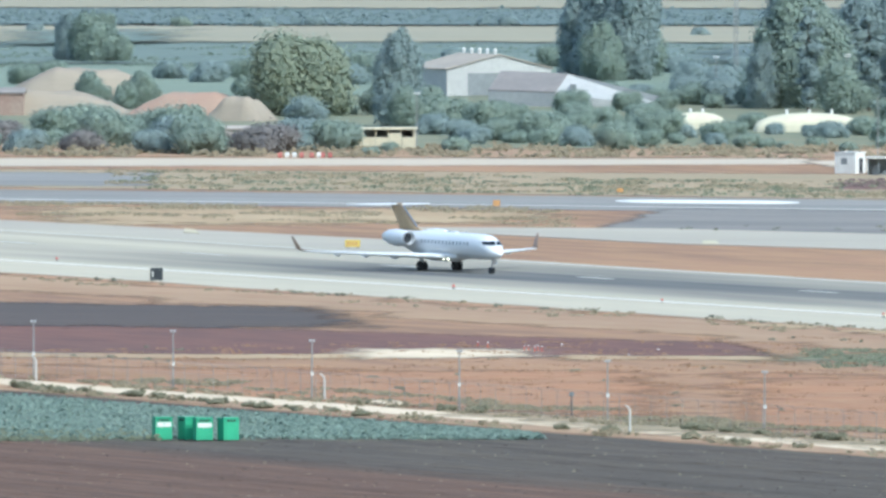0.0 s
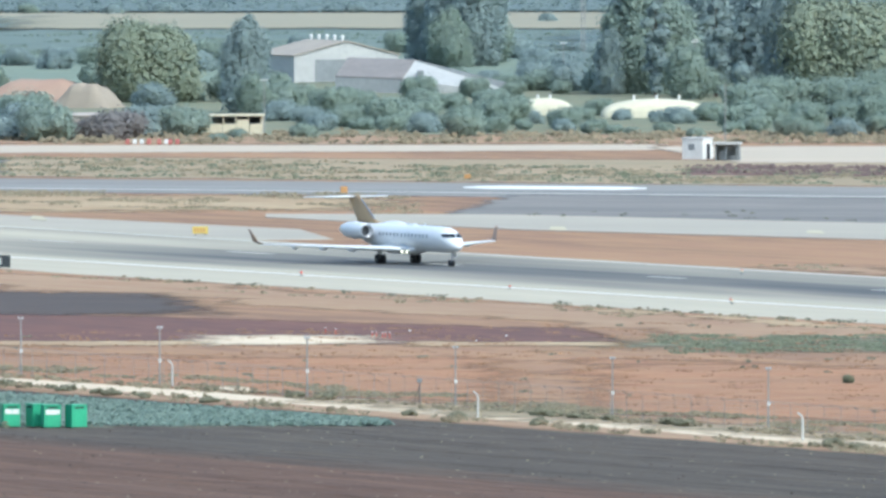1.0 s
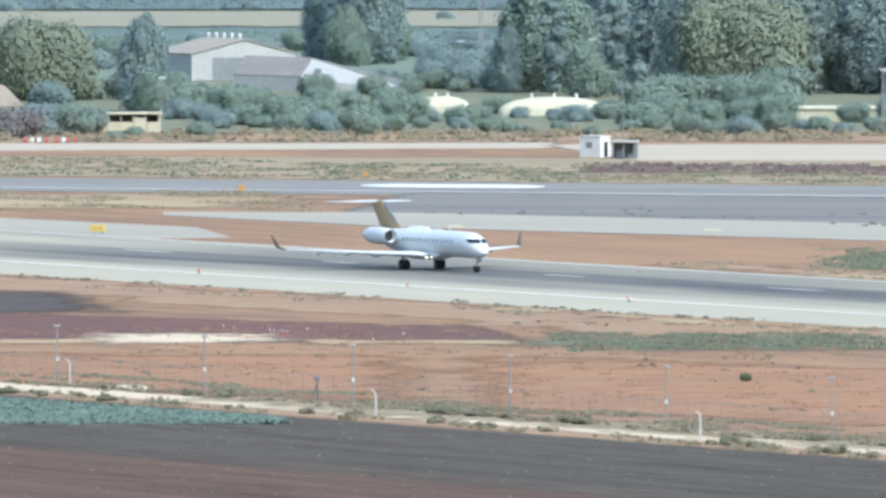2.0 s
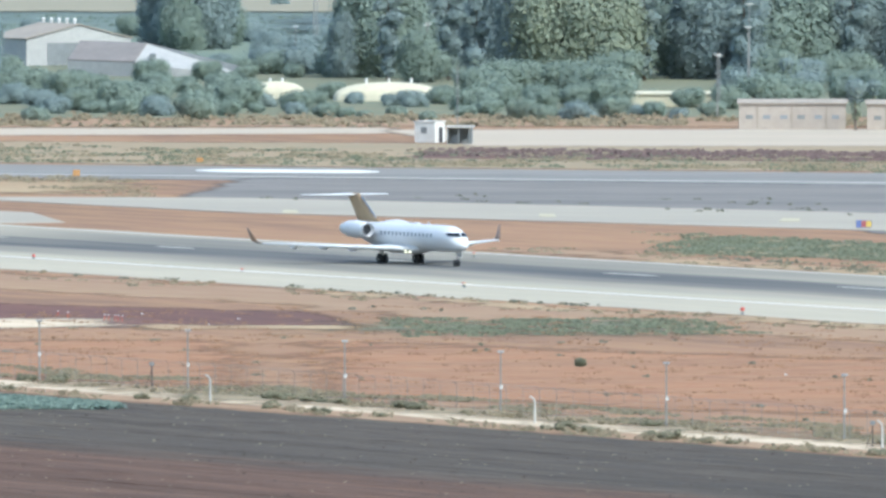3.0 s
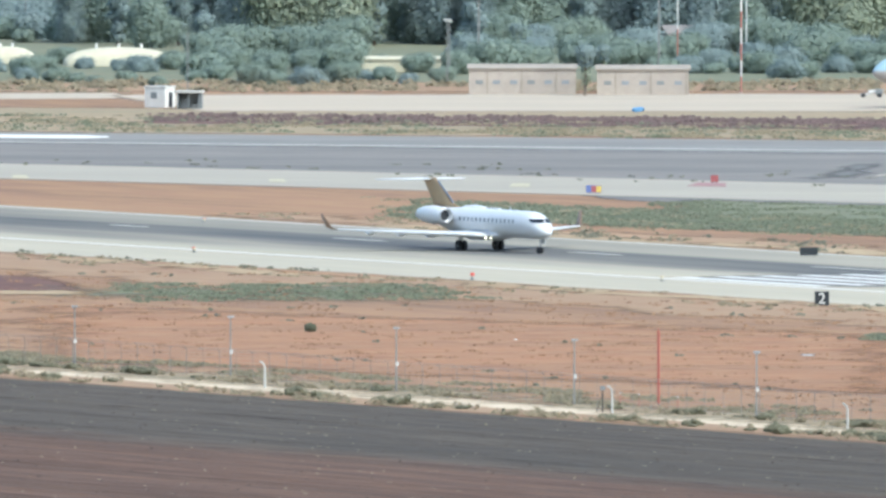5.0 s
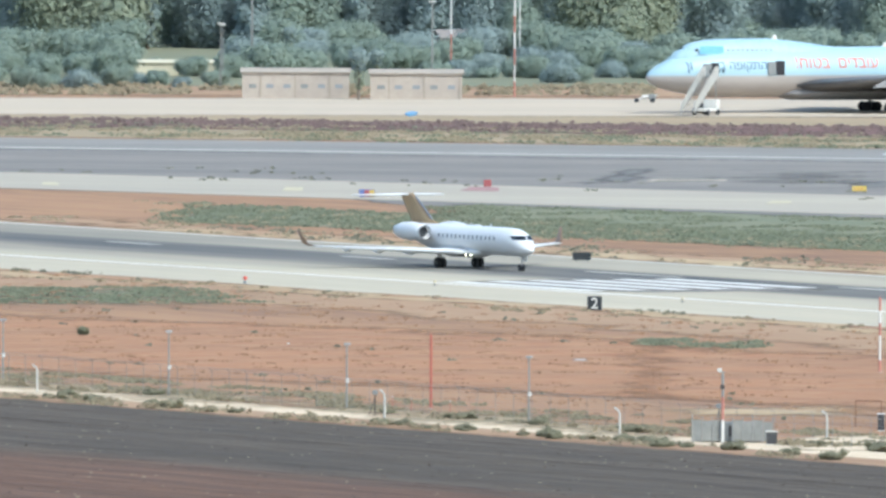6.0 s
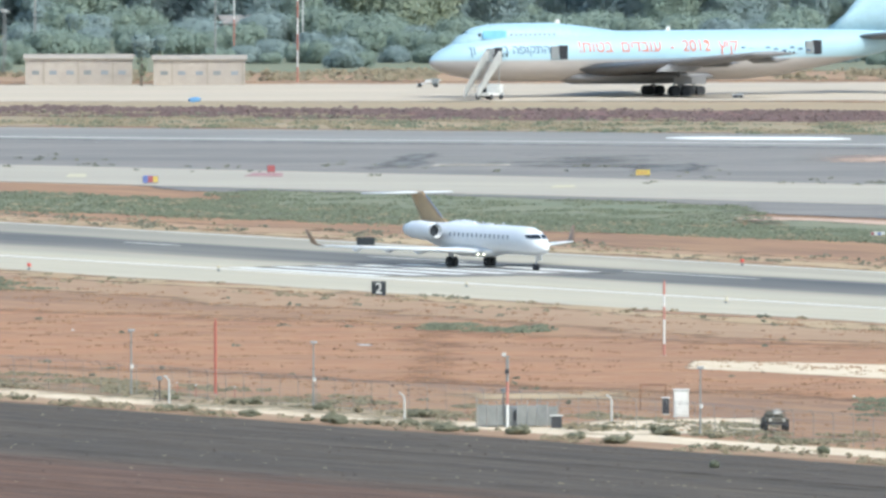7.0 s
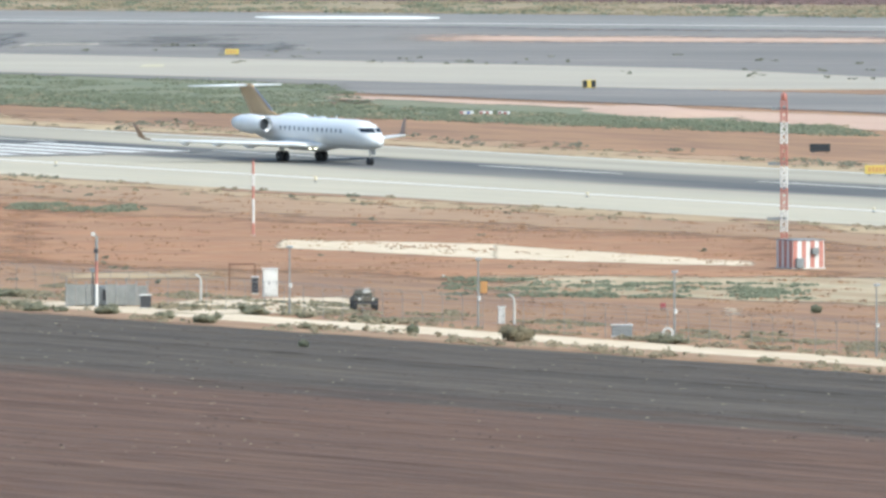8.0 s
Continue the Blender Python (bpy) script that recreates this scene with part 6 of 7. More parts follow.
# ---- plants ----
# Distance haze is put into these leaf colours: all pale, the first bluish.
LEAF_MATS = [
    material("hazy_bluish_foliage", (0.29, 0.352, 0.345), (0.32, 0.375, 0.34), size=5, fine=1.4, third=(0.265, 0.325, 0.325), rough=0.8, island=0.1, spec=0.15, thin=0.35),
    material("hazy_grey_green_foliage", (0.28, 0.34, 0.28), (0.25, 0.31, 0.28), size=5, fine=1.4, third=(0.33, 0.375, 0.29), rough=0.8, island=0.1, spec=0.15, thin=0.35),
    material("olive_foliage", (0.29, 0.335, 0.25), (0.26, 0.31, 0.25), size=4, fine=1.2, third=(0.35, 0.345, 0.22), rough=0.8, island=0.14, spec=0.15, thin=0.35),
    material("dull_purple_scrub", (0.29, 0.265, 0.255), (0.26, 0.245, 0.225), size=3, fine=0.8, rough=0.8, island=0.2, spec=0.15, thin=0.35),
]
BARK = material("grey_brown_bark", (0.2, 0.165, 0.13), (0.15, 0.125, 0.1), size=0.6, rough=0.9, bump=0.03)
STRAW_LEAF = material("dry_straw_blades", (0.42, 0.35, 0.24), (0.33, 0.29, 0.19), size=2, rough=0.85, island=0.3, thin=0.5)
WEED_LEAF = material("green_weed_leaves", (0.235, 0.26, 0.18), (0.265, 0.265, 0.175), size=2, rough=0.85, island=0.3, thin=0.5)
# Orchard leaves carry the same hazed bluish green as the far orchard field.
ORCHARD_LEAF = material("hazy_orchard_leaves", (0.18, 0.225, 0.21), (0.15, 0.19, 0.185), size=8, rough=0.85, island=0.1, thin=0.3)
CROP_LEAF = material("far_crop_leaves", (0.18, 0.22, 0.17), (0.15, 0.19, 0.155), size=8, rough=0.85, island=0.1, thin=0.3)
MAROON_SCRUB = material("dry_maroon_scrub", (0.24, 0.175, 0.16), (0.2, 0.145, 0.135), size=3, rough=0.85, island=0.2, thin=0.4)
FENCE_WEED = material("dusty_olive_weeds", (0.27, 0.25, 0.165), (0.33, 0.26, 0.165), size=2.5, rough=0.85, island=0.2, thin=0.4)
SOIL_STRAW = material("dry_orange_straw", (0.4, 0.25, 0.15), (0.34, 0.2, 0.12), size=3, rough=0.9, island=0.2, thin=0.4)
SOIL_BROWN = material("dry_brown_stalks", (0.3, 0.19, 0.125), (0.26, 0.165, 0.11), size=3, rough=0.9, island=0.2, thin=0.4)
DARK_WEED = material("dark_weed_leaves", (0.24, 0.235, 0.175), (0.25, 0.25, 0.18), size=2, rough=0.85, island=0.3, thin=0.5)
CLOD = material("dark_clod", (0.07, 0.057, 0.05), (0.1, 0.08, 0.066), size=2, rough=0.95)
BRUSH_LEAF = material("olive_brush_leaves", (0.33, 0.31, 0.21), (0.28, 0.28, 0.19), size=1, rough=0.85, island=0.25, thin=0.5)
CABBAGE_LEAF = material("blue_green_cabbage", (0.17, 0.235, 0.19), (0.13, 0.18, 0.14), size=5, fine=1.2, third=(0.3, 0.36, 0.31), rough=0.6, island=0.5, thin=0.3)


def leaves(name, points, outward, size, mat, parent, seed, flat=0.5, core=()):
    """Many small bent leaf sprays at the given points, turned roughly outward: one mesh."""
    rs = np.random.RandomState(seed)
    n = len(points)
    nrm = outward + rs.normal(0, flat, (n, 3))
    nrm /= np.linalg.norm(nrm, axis=1, keepdims=True) + 1e-9
    ref = rs.normal(0, 1, (n, 3))
    u = np.cross(nrm, ref)
    u /= np.linalg.norm(u, axis=1, keepdims=True) + 1e-9
    v = np.cross(nrm, u)
    s = size * rs.uniform(0.55, 1.35, (n, 1))
    quad = np.stack([points - u * s, points - v * s * 0.7 + nrm * s * 0.3, points + u * s, points + v * s * 0.7 + nrm * s * 0.2], 1)
    verts, faces = quad.reshape(-1, 3).tolist(), [(4 * i, 4 * i + 1, 4 * i + 2, 4 * i + 3) for i in range(n)]
    for x, y, z, rx, ry, rz in core:
        # the dense inside of a lump: an uneven closed body a little within its leaves
        start = len(verts)
        for j in range(7):
            for i in range(10):
                t, h = 2 * math.pi * (i + 0.5 * (j % 2)) / 10, math.pi * (j + 0.02) / 6.04
                k = 0.84 * rs.uniform(0.74, 1.16)
                verts.append((x + rx * k * math.sin(h) * math.cos(t), y + ry * k * math.sin(h) * math.sin(t), max(0.02, z + rz * k * math.cos(h))))
        for j in range(6):
            for i in range(10):
                p, q = start + j * 10, start + (j + 1) * 10
                faces.append((p + i, q + i, q + (i + 1) % 10, p + (i + 1) % 10))
    me = bpy.data.meshes.new(name)
    me.from_pydata(verts, [], faces)
    me.materials.append(mat)
    ob = new(name, me)
    ob.parent = parent
    return ob


def lump_points(lumps, per, seed):
    rs = np.random.RandomState(seed)
    pts, out = [], []
    for x, y, z, rx, ry, rz in lumps:
        n = int(per * (rx * ry + ry * rz + rx * rz) / 3) + 6
        d = rs.normal(0, 1, (n, 3))
        d /= np.linalg.norm(d, axis=1, keepdims=True)
        r = rs.uniform(0.55, 1.0, (n, 1)) ** 0.4 * (1 + 0.24 * np.abs(rs.normal(0, 1, (n, 1))) - 0.1)
        pts.append(np.array((x, y, z)) + d * r * np.array((rx, ry, rz)))
        out.append(d)
    return np.concatenate(pts), np.concatenate(out)


def tree(name, height, spread, trunk, mat, seed, label, category="tree", lumps=12, low=0.25, leaf=0.27, per=170, narrow=1.0, hang=1.0):
    """A tapered trunk with limbs to lumps of foliage that fill an uneven crown."""
    rnd = random.Random(seed)
    t = tagged(new(name), label, category)
    lst = []
    for i in range(lumps):
        k = (i + 0.5) / lumps
        z = height * (low + (0.93 - low) * k)
        reach = spread * narrow * (0.35 + 0.65 * math.sin(math.pi * min(1, 0.18 + 0.8 * k)) ** 0.8)
        a = i * 2.4 + rnd.uniform(-0.5, 0.5)
        r = rnd.uniform(0.15, 0.75) * reach
        rad = reach * rnd.uniform(0.36, 0.6)
        lst.append((r * math.cos(a), r * math.sin(a), z, rad * rnd.uniform(0.75, 1.2), rad, rad * rnd.uniform(0.7, 1.2) * hang))
    bm = bmesh.new()
    rod(bm, (0, 0, -0.2), (0.1, 0.05, height * 0.5), trunk, trunk * 0.55, 9)
    rod(bm, (0.1, 0.05, height * 0.49), (0.0, 0.15, height * 0.86), trunk * 0.55, trunk * 0.15, 7)
    for x, y, z, rx, ry, rz in lst[::2]:
        z0 = max(height * 0.12, z - math.hypot(x, y) * 0.9 - 0.6)
        rod(bm, (0.05, 0.03, z0), (x * 0.9, y * 0.9, z), trunk * 0.32, trunk * 0.08, 6)
    part("trunk", bm, BARK, t)
    p, o = lump_points(lst, per, seed)
    p[:, 2] = np.maximum(p[:, 2], 0.1)
    leaves("crown", p, o + np.array((0, 0, 0.35)), leaf, mat, t, seed, 0.28, lst)
    return t


def bush(name, w, h, mat, seed, label, per=200, leaf=0.2):
    rnd = random.Random(seed)
    t = tagged(new(name), label, "bush")
    lst = [(0, 0, h * 0.45, w * 0.36, w * 0.36, h * 0.5)]
    for i in range(8):
        a = i * 0.8 + rnd.uniform(-0.3, 0.3)
        r = w * rnd.uniform(0.16, 0.36)
        rad = w * rnd.uniform(0.13, 0.22)
        z = h * rnd.uniform(0.2, 0.72)
        lst.append((r * math.cos(a), r * math.sin(a), z, rad, rad, min(rad * 0.95, h * 0.33)))
    bm = bmesh.new()
    for x, y, z, *_ in lst[1:]:
        rod(bm, (x * 0.15, y * 0.15, -0.1), (x, y, z), 0.06 * h / 2, 0.02 * h / 2, 5)
    part("stem", bm, BARK, t)
    p, o = lump_points(lst, per, seed)
    p[:, 2] = np.maximum(p[:, 2], 0.03)
    leaves("foliage", p, o + np.array((0, 0, 0.35)), leaf, mat, t, seed, 0.28, lst)
    return t


def palm(name, height, seed, label):
    rnd = random.Random(seed)
    t = tagged(new(name), label, "palm")
    part("trunk", rod(bmesh.new(), (0, 0, -0.2), (0.15, 0, height), 0.3, 0.2, 10), BARK, t)
    for i in range(26):
        a, e = i * 2.39996, rnd.uniform(-0.75, 1.1)
        bm = bmesh.new()
        prev = Vector((0.15, 0, height))
        d = Vector((math.cos(a) * math.cos(e), math.sin(a) * math.cos(e), math.sin(e)))
        side = Vector((-math.sin(a), math.cos(a), 0))
        last = None
        for k in range(6):
            wide = (0.12, 0.42, 0.5, 0.45, 0.3, 0.05)[k]
            row = [bm.verts.new(prev + side * wide - Vector((0, 0, wide * 0.5))), bm.verts.new(prev), bm.verts.new(prev - side * wide - Vector((0, 0, wide * 0.5)))]
            if last:
                bm.faces.new((last[0], last[1], row[1], row[0]))
                bm.faces.new((last[1], last[2], row[2], row[1]))
            last = row
            d = (d + Vector((0, 0, -0.28))).normalized()
            prev = prev + d * 0.5
        part("frond", bm, LEAF_MATS[1 if e > -0.3 else 2], t)
    p, o = lump_points([(0.15, 0, height + 0.1, 2.1, 2.1, 1.6), (0.1, 0, height - 1.6, 1.5, 1.5, 1.6)], 90, seed)
    leaves("head", p, o, 0.4, LEAF_MATS[0], t, seed, 0.5)
    p, o = lump_points([(0.1, 0, height * 0.55, 1.0, 1.0, height * 0.36)], 60, seed + 1)
    leaves("dead_frond_skirt", p, o, 0.4, LEAF_MATS[2], t, seed + 1, 0.5)
    return t


def put(thing, x, y, s=1.0, turn=0.0, sz=None):
    """A copy of a plant at a place, scaled."""
    return copy_thing(thing, pose(x, y, 0, 0, 0, turn) @ Matrix.Diagonal((s, s, sz or s, 1)))


def move(thing, x, y, s=1.0, turn=0.0):
    thing.matrix_basis = pose(x, y, 0, 0, 0, turn) @ Matrix.Diagonal((s, s, s, 1))
    return thing


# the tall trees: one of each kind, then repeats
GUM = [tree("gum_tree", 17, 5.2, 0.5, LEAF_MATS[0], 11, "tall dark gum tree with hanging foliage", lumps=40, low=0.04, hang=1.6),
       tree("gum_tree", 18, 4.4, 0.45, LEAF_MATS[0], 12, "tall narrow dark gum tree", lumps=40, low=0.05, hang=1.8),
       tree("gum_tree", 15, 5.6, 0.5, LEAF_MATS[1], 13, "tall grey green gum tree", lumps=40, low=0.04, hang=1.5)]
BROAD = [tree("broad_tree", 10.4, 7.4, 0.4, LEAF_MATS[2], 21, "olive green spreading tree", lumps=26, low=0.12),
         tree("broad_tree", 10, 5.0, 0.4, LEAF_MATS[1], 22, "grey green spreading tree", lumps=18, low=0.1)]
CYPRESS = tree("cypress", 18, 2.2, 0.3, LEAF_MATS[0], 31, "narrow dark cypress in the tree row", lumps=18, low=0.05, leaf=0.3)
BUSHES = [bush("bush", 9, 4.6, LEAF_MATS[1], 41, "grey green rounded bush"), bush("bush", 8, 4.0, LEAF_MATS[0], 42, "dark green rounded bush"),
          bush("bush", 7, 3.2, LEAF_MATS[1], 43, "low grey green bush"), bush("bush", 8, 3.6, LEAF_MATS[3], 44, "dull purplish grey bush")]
for _b in GUM:
    tagged(_b, group="tall trees behind the apron")
for _b in BUSHES:
    tagged(_b, group="bushes beyond the apron")
PALM = palm("palm_tree", 9, 51, "palm tree with a drooping green head")

# the single trees
move(BROAD[0], -89.3, 2942.8, 1.02, 40)
move(BROAD[1], -134.8, 3333.3, 0.8)
move(GUM[0], -48.4, 3205.3, 1.0, 20)
put(GUM[0], -52.6, 3215.0, 0.85, 120)
put(GUM[1], -45.0, 3200.0, 0.95, 60)
put(GUM[2], -50.0, 3190.0, 0.6, 160)
move(GUM[1], -73.0, 2870.5, 0.76, 70)
put(BROAD[1], -129.8, 3333.3, 0.55, 90)
put(GUM[1], -136.6, 3335.0, 0.56, 30)
put(GUM[0], -139.0, 3345.0, 0.46, 70)
put(GUM[2], -133.0, 3340.0, 0.52, 100)
put(BROAD[1], -71.8, 2859.9, 0.72, 10)
put(GUM[2], -44.7, 3227.4, 0.7, 200)
put(BROAD[1], -121.6, 3007.2, 0.62, 10)
put(BROAD[1], -113.6, 2991.8, 0.66, 50)
put(BROAD[1], -115.6, 2984.2, 0.5, 150)
put(BROAD[1], -101.5, 3070.5, 0.4, 80)
put(BROAD[1], -95.6, 3018.9, 0.6, 120)
move(PALM, 45.5, 2672.2, 0.62)
put(PALM, -4.2, 2861.0, 1.05, 40)
put(PALM, 39.6, 2889.7, 0.75, 90)
put(PALM, 49.5, 2761.6, 0.7, 10)
# rows of tall trees from the gum at the fields to behind the parked airliner
_r = random.Random(5)
move(GUM[2], -16.4, 3046.4, 1.0, 0)
put(GUM[1], -23.0, 2992.0, 0.7, 40)
move(CYPRESS, 33.3, 2868.0, 1.0)
_x = -21.0
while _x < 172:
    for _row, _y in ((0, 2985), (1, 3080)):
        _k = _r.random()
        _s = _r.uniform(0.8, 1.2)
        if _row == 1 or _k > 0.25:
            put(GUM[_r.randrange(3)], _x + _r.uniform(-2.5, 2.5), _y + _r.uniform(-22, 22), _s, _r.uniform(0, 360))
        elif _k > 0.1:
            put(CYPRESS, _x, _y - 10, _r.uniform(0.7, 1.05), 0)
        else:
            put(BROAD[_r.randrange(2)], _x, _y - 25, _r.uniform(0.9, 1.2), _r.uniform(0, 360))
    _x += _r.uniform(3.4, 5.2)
put(BROAD[0], 10.8, 2970.1, 1.25, 10)
# bushes in front of them, in three uneven belts
_i = 0
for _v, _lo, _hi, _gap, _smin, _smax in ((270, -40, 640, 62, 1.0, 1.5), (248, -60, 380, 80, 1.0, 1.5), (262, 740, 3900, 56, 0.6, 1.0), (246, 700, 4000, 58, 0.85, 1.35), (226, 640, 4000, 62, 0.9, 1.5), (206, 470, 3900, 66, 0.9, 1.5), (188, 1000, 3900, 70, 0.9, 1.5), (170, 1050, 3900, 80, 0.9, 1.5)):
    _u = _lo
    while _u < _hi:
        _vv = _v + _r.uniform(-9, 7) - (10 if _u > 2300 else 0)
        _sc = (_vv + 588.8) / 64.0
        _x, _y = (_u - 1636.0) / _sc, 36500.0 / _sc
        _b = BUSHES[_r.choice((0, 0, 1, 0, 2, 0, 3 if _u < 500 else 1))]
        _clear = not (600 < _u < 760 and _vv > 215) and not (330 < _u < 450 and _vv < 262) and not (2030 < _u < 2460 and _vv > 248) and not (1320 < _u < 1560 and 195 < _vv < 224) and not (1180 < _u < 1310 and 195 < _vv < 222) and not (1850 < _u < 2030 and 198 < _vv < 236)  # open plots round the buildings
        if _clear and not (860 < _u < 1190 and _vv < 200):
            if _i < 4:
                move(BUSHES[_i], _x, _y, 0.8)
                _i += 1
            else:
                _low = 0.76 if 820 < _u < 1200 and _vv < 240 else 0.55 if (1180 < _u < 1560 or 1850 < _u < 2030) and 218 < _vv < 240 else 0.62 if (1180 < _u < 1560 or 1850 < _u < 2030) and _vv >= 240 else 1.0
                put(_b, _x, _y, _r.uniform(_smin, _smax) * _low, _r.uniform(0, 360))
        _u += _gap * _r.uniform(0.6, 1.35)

for _u, _v, _s in ((40, 150, 0.7), (95, 138, 0.6), (300, 140, 0.8), (370, 146, 0.9), (430, 138, 0.7), (560, 140, 0.9), (620, 150, 0.9), (640, 128, 0.7), (800, 108, 0.6), (980, 118, 0.8), (1190, 128, 0.9), (1230, 150, 1.0), (1290, 156, 1.0), (1320, 130, 0.8), (60, 60, 0.5), (320, 52, 0.5), (470, 52, 0.6), (560, 50, 0.6), (900, 50, 0.6), (1240, 66, 0.5)):
    _sc = (_v + 588.8) / 64.0
    put(BUSHES[_r.choice((0, 1))], (_u - 1636.0) / _sc, 36500.0 / _sc, _s * 1.2, _u)


for _u in range(1080, 1420, 26):
    _p = plot((_u + _r.uniform(-8, 8), 196 - _r.uniform(0, 26)))[0]
    put(BUSHES[_r.choice((0, 1, 0))], _p[0], _p[1], _r.uniform(0.55, 0.85), _u)


def tufts(name, spots, mat, label, seed, size=0.22, per=9):
    """Grass or weed tufts: each spot is x, y, radius, height."""
    rs = np.random.RandomState(seed)
    pts, out = [], []
    for x, y, r, h in spots:
        n = max(3, int(per * (0.5 + r)))
        q = rs.normal(0, 0.5, (n, 3)) * np.array((r, r, 0))
        q[:, 2] = rs.uniform(0.02, h, n) * np.exp(-(q[:, 0] ** 2 + q[:, 1] ** 2) / (r * r + 0.01))
        pts.append(q + np.array((x, y, 0.05)))
        out.append(np.tile((0.1, -0.35, 0.85), (n, 1)))
    ob = leaves(name, np.concatenate(pts), np.concatenate(out), size, mat, None, seed, 0.3)
    return tagged(ob, label, "grass", kind="stuff")


def belt(a0, a1, c0, c1, n, r, h, seed, clump=0.0):
    rnd = random.Random(seed)
    spots = []
    for _ in range(n):
        a, c = rnd.uniform(a0, a1), rnd.uniform(c0, c1)
        if clump and noise.noise(Vector((a / clump, c / clump * 3, seed))) < 0.02:
            continue
        p = field(a, c)
        spots.append((p.x, p.y, r * rnd.uniform(0.4, 1.4), h * rnd.uniform(0.5, 1.4)))
    return spots


def scatter(corners, n, r, h, seed, clump=0.0):
    """Spots over a four-cornered plot, in clumps."""
    rnd = random.Random(seed)
    p = [Vector((*c, 0)) for c in corners]
    spots = []
    for _ in range(n):
        a, b = rnd.random(), rnd.random()
        q = p[0].lerp(p[1], a).lerp(p[3].lerp(p[2], a), b)
        if clump and noise.noise(q / clump) < 0.0:
            continue
        spots.append((q.x, q.y, r * rnd.uniform(0.4, 1.4), h * rnd.uniform(0.5, 1.4)))
    return spots


tufts("track_grass", belt(150, 620, -197.5, -193, 900, 0.5, 0.45, 1, 9) + belt(150, 620, -186, -183, 700, 0.4, 0.4, 2, 12), STRAW_LEAF, "tufts of dry straw grass along the track", 1)
tufts("fence_weed_tufts", belt(180, 640, -183, -169, 4600, 0.6, 0.12, 3, 14), FENCE_WEED, "dull green weeds along the fence", 2)
tufts("dry_soil_growth", belt(100, 640, -180, -55, 5200, 0.9, 0.08, 31, 13), SOIL_STRAW, "low dry growth on the red soil", 31, 0.13, 8)
tufts("brown_soil_growth", belt(100, 640, -180, -55, 1300, 0.8, 0.04, 32, 9), SOIL_BROWN, "low brown growth and clods on the red soil", 32, 0.12, 8)
tufts("taxiway_straw", scatter([(-124.0, 2420.0), (-40.0, 2350.0), (-42.0, 2440.0), (-128.0, 2470.0)], 1500, 1.0, 0.14, 33, 16), STRAW_LEAF, "dry straw between the taxiways", 33, 0.2, 7)
tufts("soil_weeds", belt(100, 650, -172, -55, 260, 0.4, 0.16, 4, 20), DARK_WEED, "scattered small weeds on the soil", 3)
tufts("runway_edge_weeds", belt(-100, 600, -53, -49, 110, 0.8, 0.2, 5, 16), DARK_WEED, "dark weed clumps along the runway edge", 4)
tufts("runway_edge_straw", belt(-100, 600, -62, -50, 700, 0.6, 0.12, 6, 18) + belt(-60, 600, 20, 34, 700, 0.6, 0.12, 7, 18), STRAW_LEAF, "dry straw grass beside the runway", 5)
tufts("far_margin_weeds", belt(-20, 500, 20, 36, 500, 0.8, 0.3, 8, 20), DARK_WEED, "dark weeds beyond the runway", 6)
tufts("weed_field_tufts", scatter([(14.8, 2140.8), (143.8, 1973.6), (142.6, 2002.4), (20.1, 2209.6)], 2600, 0.9, 0.14, 9), WEED_LEAF, "green weeds between runway and taxiway", 7, 0.22, 8)
tufts("weed_strip_tufts", scatter(plot((2360, 512), (3380, 536), (3360, 500), (2380, 470)), 1800, 0.9, 0.14, 39, 9), WEED_LEAF, "green weeds beside the taxiway", 39, 0.22, 8)
tufts("weed_field_straw", scatter([(14.7, 2132.9), (143.6, 1970.3), (142.9, 2005.8), (14.0, 2213.8)], 900, 0.9, 0.14, 29, 14), STRAW_LEAF, "dry straw among the green weeds", 27, 0.22, 7)
tufts("verge_tufts", scatter([(-100.0, 2536.0), (183.9, 2396.9), (187.7, 2447.1), (-104.0, 2622.0)], 4200, 1.1, 0.24, 10, 14), STRAW_LEAF, "dry grass on the far verge", 8, 0.24, 7)
tufts("verge_weeds", scatter([(-100.0, 2526.0), (183.9, 2396.9), (186.9, 2436.9), (-104.0, 2622.0)], 2000, 1.1, 0.24, 11, 11), WEED_LEAF, "green weeds on the far verge", 9, 0.24, 7)
tufts("apron_weeds", scatter([(-41.1, 2357.7), (164.6, 2145.9), (170.9, 2227.7), (-38.5, 2398.8)], 200, 0.6, 0.22, 12, 18), DARK_WEED, "weeds growing in the old apron", 10, 0.22, 7)
tufts("maroon_scrub", scatter([(-10.3, 2538.0), (188.1, 2452.2), (193.0, 2515.6), (-9.0, 2574.4)], 1700, 1.0, 0.24, 13), MAROON_SCRUB, "dry purplish scrub beside the apron", 11, 0.3, 6)
tufts("tree_margin_scrub", scatter([(-135.1, 2685.7), (207.2, 2701.8), (211.2, 2752.8), (-137.8, 2739.2)], 2600, 1.1, 0.7, 14, 12), STRAW_LEAF, "straw grass at the foot of the trees", 12, 0.4, 7)
tufts("weed_patch_tufts", scatter([(-9.2, 1881.7), (24.0, 1892.4), (17.6, 1933.1), (-11.5, 1934.7)], 1100, 0.8, 0.1, 15, 4)
      + scatter([(82.6, 1595.0), (110.3, 1585.2), (112.4, 1614.8), (84.3, 1632.4)], 800, 0.6, 0.1, 16, 5)
      + scatter([(54.3, 1781.6), (65.9, 1778.9), (65.6, 1798.0), (55.3, 1800.8)], 300, 0.7, 0.1, 17, 5), WEED_LEAF, "patches of green weeds on the soil", 13, 0.2, 9)
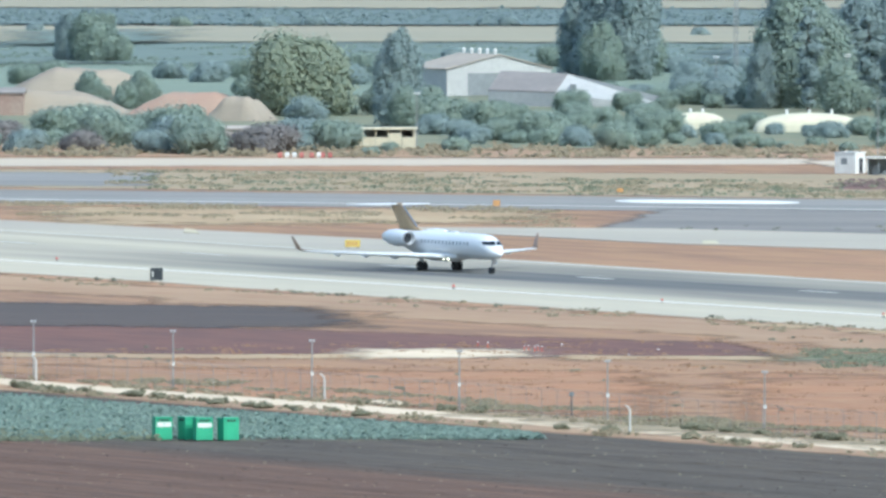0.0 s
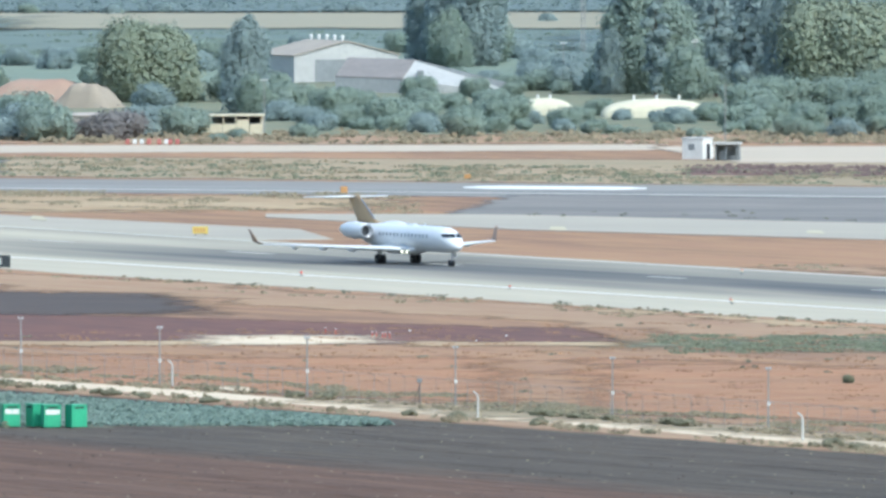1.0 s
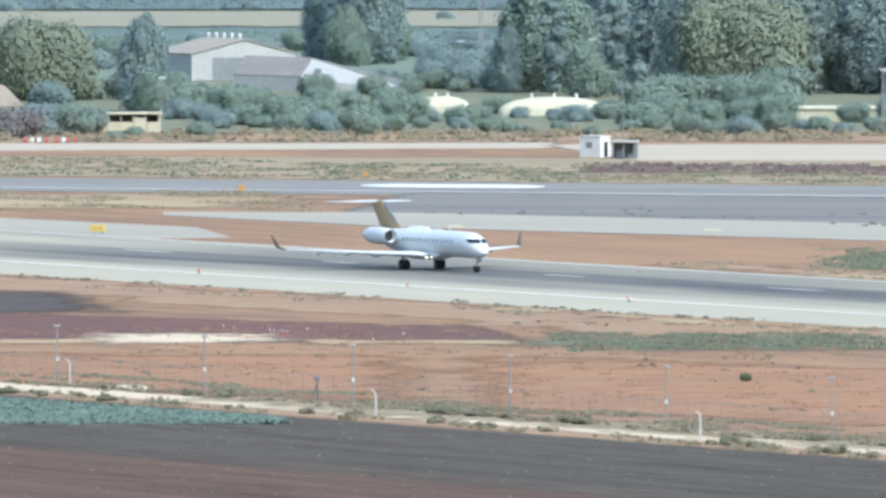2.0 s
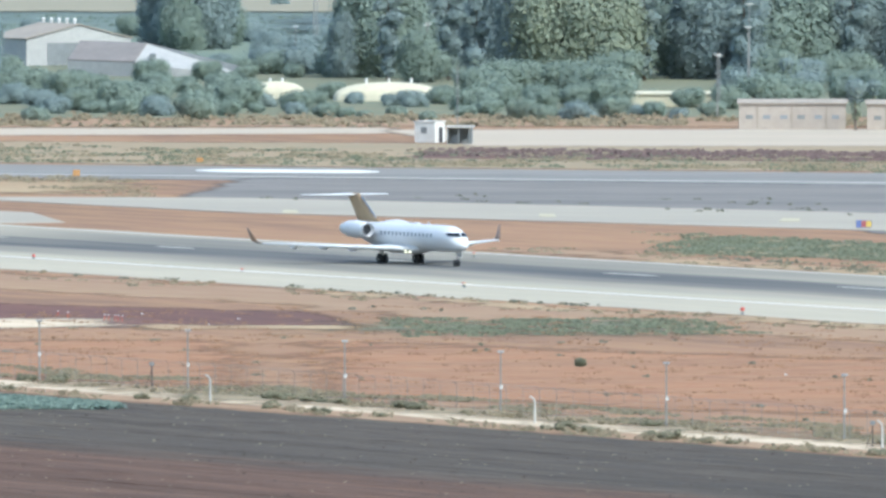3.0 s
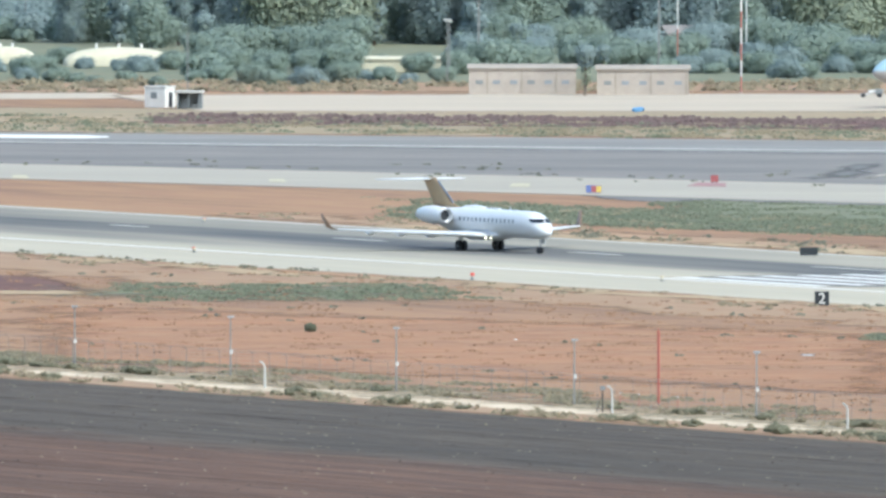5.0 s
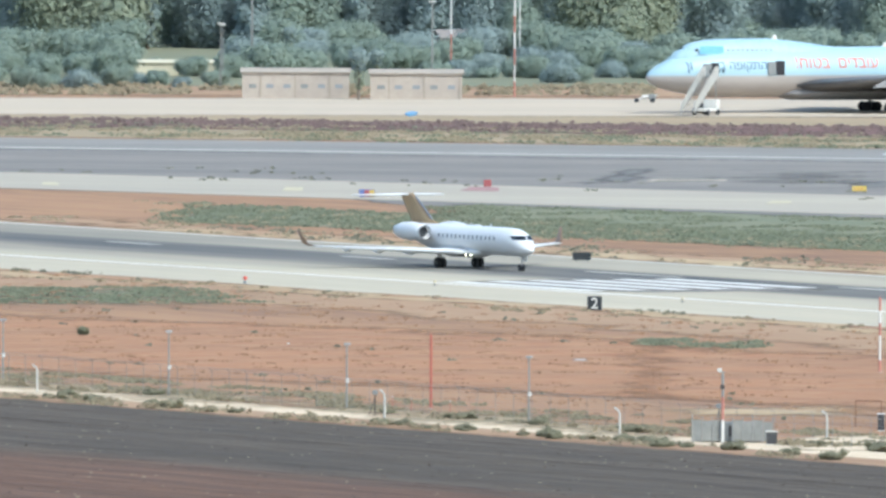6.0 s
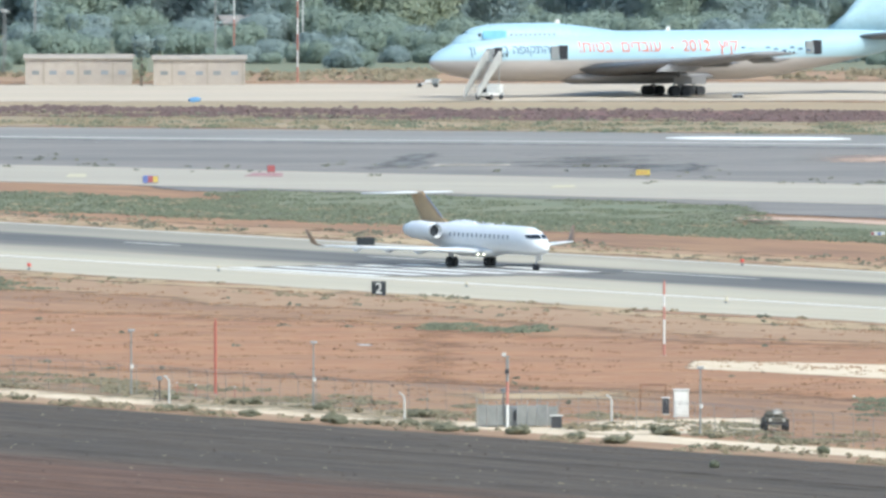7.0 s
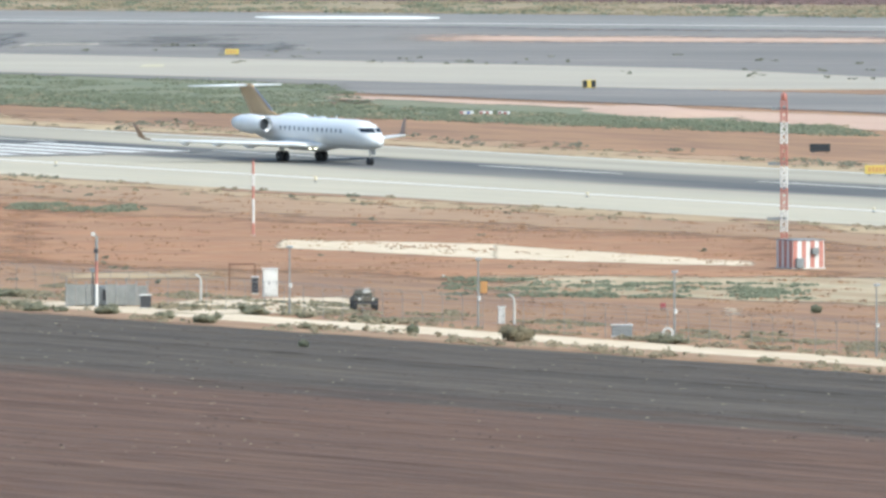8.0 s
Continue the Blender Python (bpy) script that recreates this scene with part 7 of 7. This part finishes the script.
tufts("field_edge_grass", scatter([(-80.8, 1699.2), (-62.3, 1701.6), (-62.8, 1716.6), (-81.9, 1721.7)], 260, 0.5, 0.4, 18), WEED_LEAF, "green grass at the edge of the cabbage bed", 14)


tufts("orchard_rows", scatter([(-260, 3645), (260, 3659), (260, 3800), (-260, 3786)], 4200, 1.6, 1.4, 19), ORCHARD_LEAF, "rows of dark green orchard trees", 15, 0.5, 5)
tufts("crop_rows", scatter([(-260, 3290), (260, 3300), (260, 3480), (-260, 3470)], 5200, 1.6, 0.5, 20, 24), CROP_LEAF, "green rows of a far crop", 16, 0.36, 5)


tufts("field_stubble", belt(120, 700, -360, -199, 1600, 0.25, 0.08, 21), STRAW_LEAF, "pale stubble and stones on the ploughed field", 17, 0.075, 3)
tufts("field_clods", belt(120, 700, -360, -199, 1900, 0.4, 0.1, 22), CLOD, "dark clods on the ploughed field", 18, 0.1, 3)


def cabbages():
    """Rows of cabbages, each a low rosette of four bent leaves, joined."""
    rs = np.random.RandomState(3)
    p = [np.array(c) for c in ((-82.0, 1705.4), (-31.4, 1706.6), (-32.0, 1714.1), (-87.5, 1819.6))]
    pts = []
    for i in range(150):
        for j in range(70):
            a, b = (i + rs.uniform(-0.3, 0.3)) / 150, (j + rs.uniform(-0.25, 0.25)) / 70
            if rs.rand() < 0.12:
                continue
            q = p[0] * (1 - a) * (1 - b) + p[1] * a * (1 - b) + p[2] * a * b + p[3] * (1 - a) * b
            for _ in range(2):
                pts.append((q[0] + rs.normal(0, 0.16), q[1] + rs.normal(0, 0.5), 0.06 + rs.uniform(0.02, 0.32)))
    pts = np.array(pts)
    ob = leaves("cabbages", pts, np.tile((0, -0.4, 0.8), (len(pts), 1)), 0.24, CABBAGE_LEAF, None, 8, 0.35)
    tagged(ob, "rows of blue green cabbages", "cabbages", kind="stuff")


cabbages()
SHRUB = tagged(bush("shrub", 2.6, 0.8, BRUSH_LEAF, 61, "low olive shrub beside the track", 150, 0.11), group="shrubs along the track")
move(SHRUB, -76.5, 1816.8, 0.9)
_q = random.Random(9)
_a = 176.0
while _a < 640:
    if noise.noise(Vector((_a / 17.0, 3.3, 0))) > -0.18:
        _p = field(_a, _q.choice((-193.0, -194.0, -195.0, -183.4)) + _q.uniform(-0.5, 0.5))
        _s = _q.uniform(0.45, 1.05)
        put(SHRUB, _p.x, _p.y, _s, _a * 37, _s * _q.uniform(0.75, 1.15))
    _a += _q.uniform(1.5, 5.5)
GREEN_BUSH = tagged(bush("green_bush", 1.5, 1.0, WEED_LEAF, 62, "small fresh green bush on bare soil", 170, 0.12))
move(GREEN_BUSH, 6.7, 1807.5, 0.9)
for _u, _v in ((690, 268), (655, 276)):
    _p = plot((_u, _v))[0]
    put(BUSHES[2], _p[0], _p[1], 0.5, _u)
put(GREEN_BUSH, 76.5, 1526.2, 0.9)
put(GREEN_BUSH, 109.0, 1561.9, 0.8)
put(GREEN_BUSH, 67.4, 1503.6, 0.7)
move(tagged(bush("dark_bush", 3.0, 1.35, FENCE_WEED, 63, "rounded grey green bush beside the track", 420, 0.1)), 83.6, 1512.4, 0.95)


def motions():
    turn = -63.2
    walk(jet, [(t, pose(x, y, 0.07, 0, 0, turn)) for t, x, y in (
        (0, -45.61, 2174.52), (0.5, -39.69, 2163.57), (1, -33.44, 2151.60), (2.5, -12.53, 2109.85), (3, -4.83, 2094.11), (3.5, 3.28, 2077.51), (4, 11.81, 2060.11), (5.5, 39.61, 2003.47), (6, 49.52, 1983.27), (6.5, 59.74, 1962.48), (7, 70.20, 1941.14), (7.5, 81.2, 1918.8), (8, 91.19, 1897.03))])


motions()
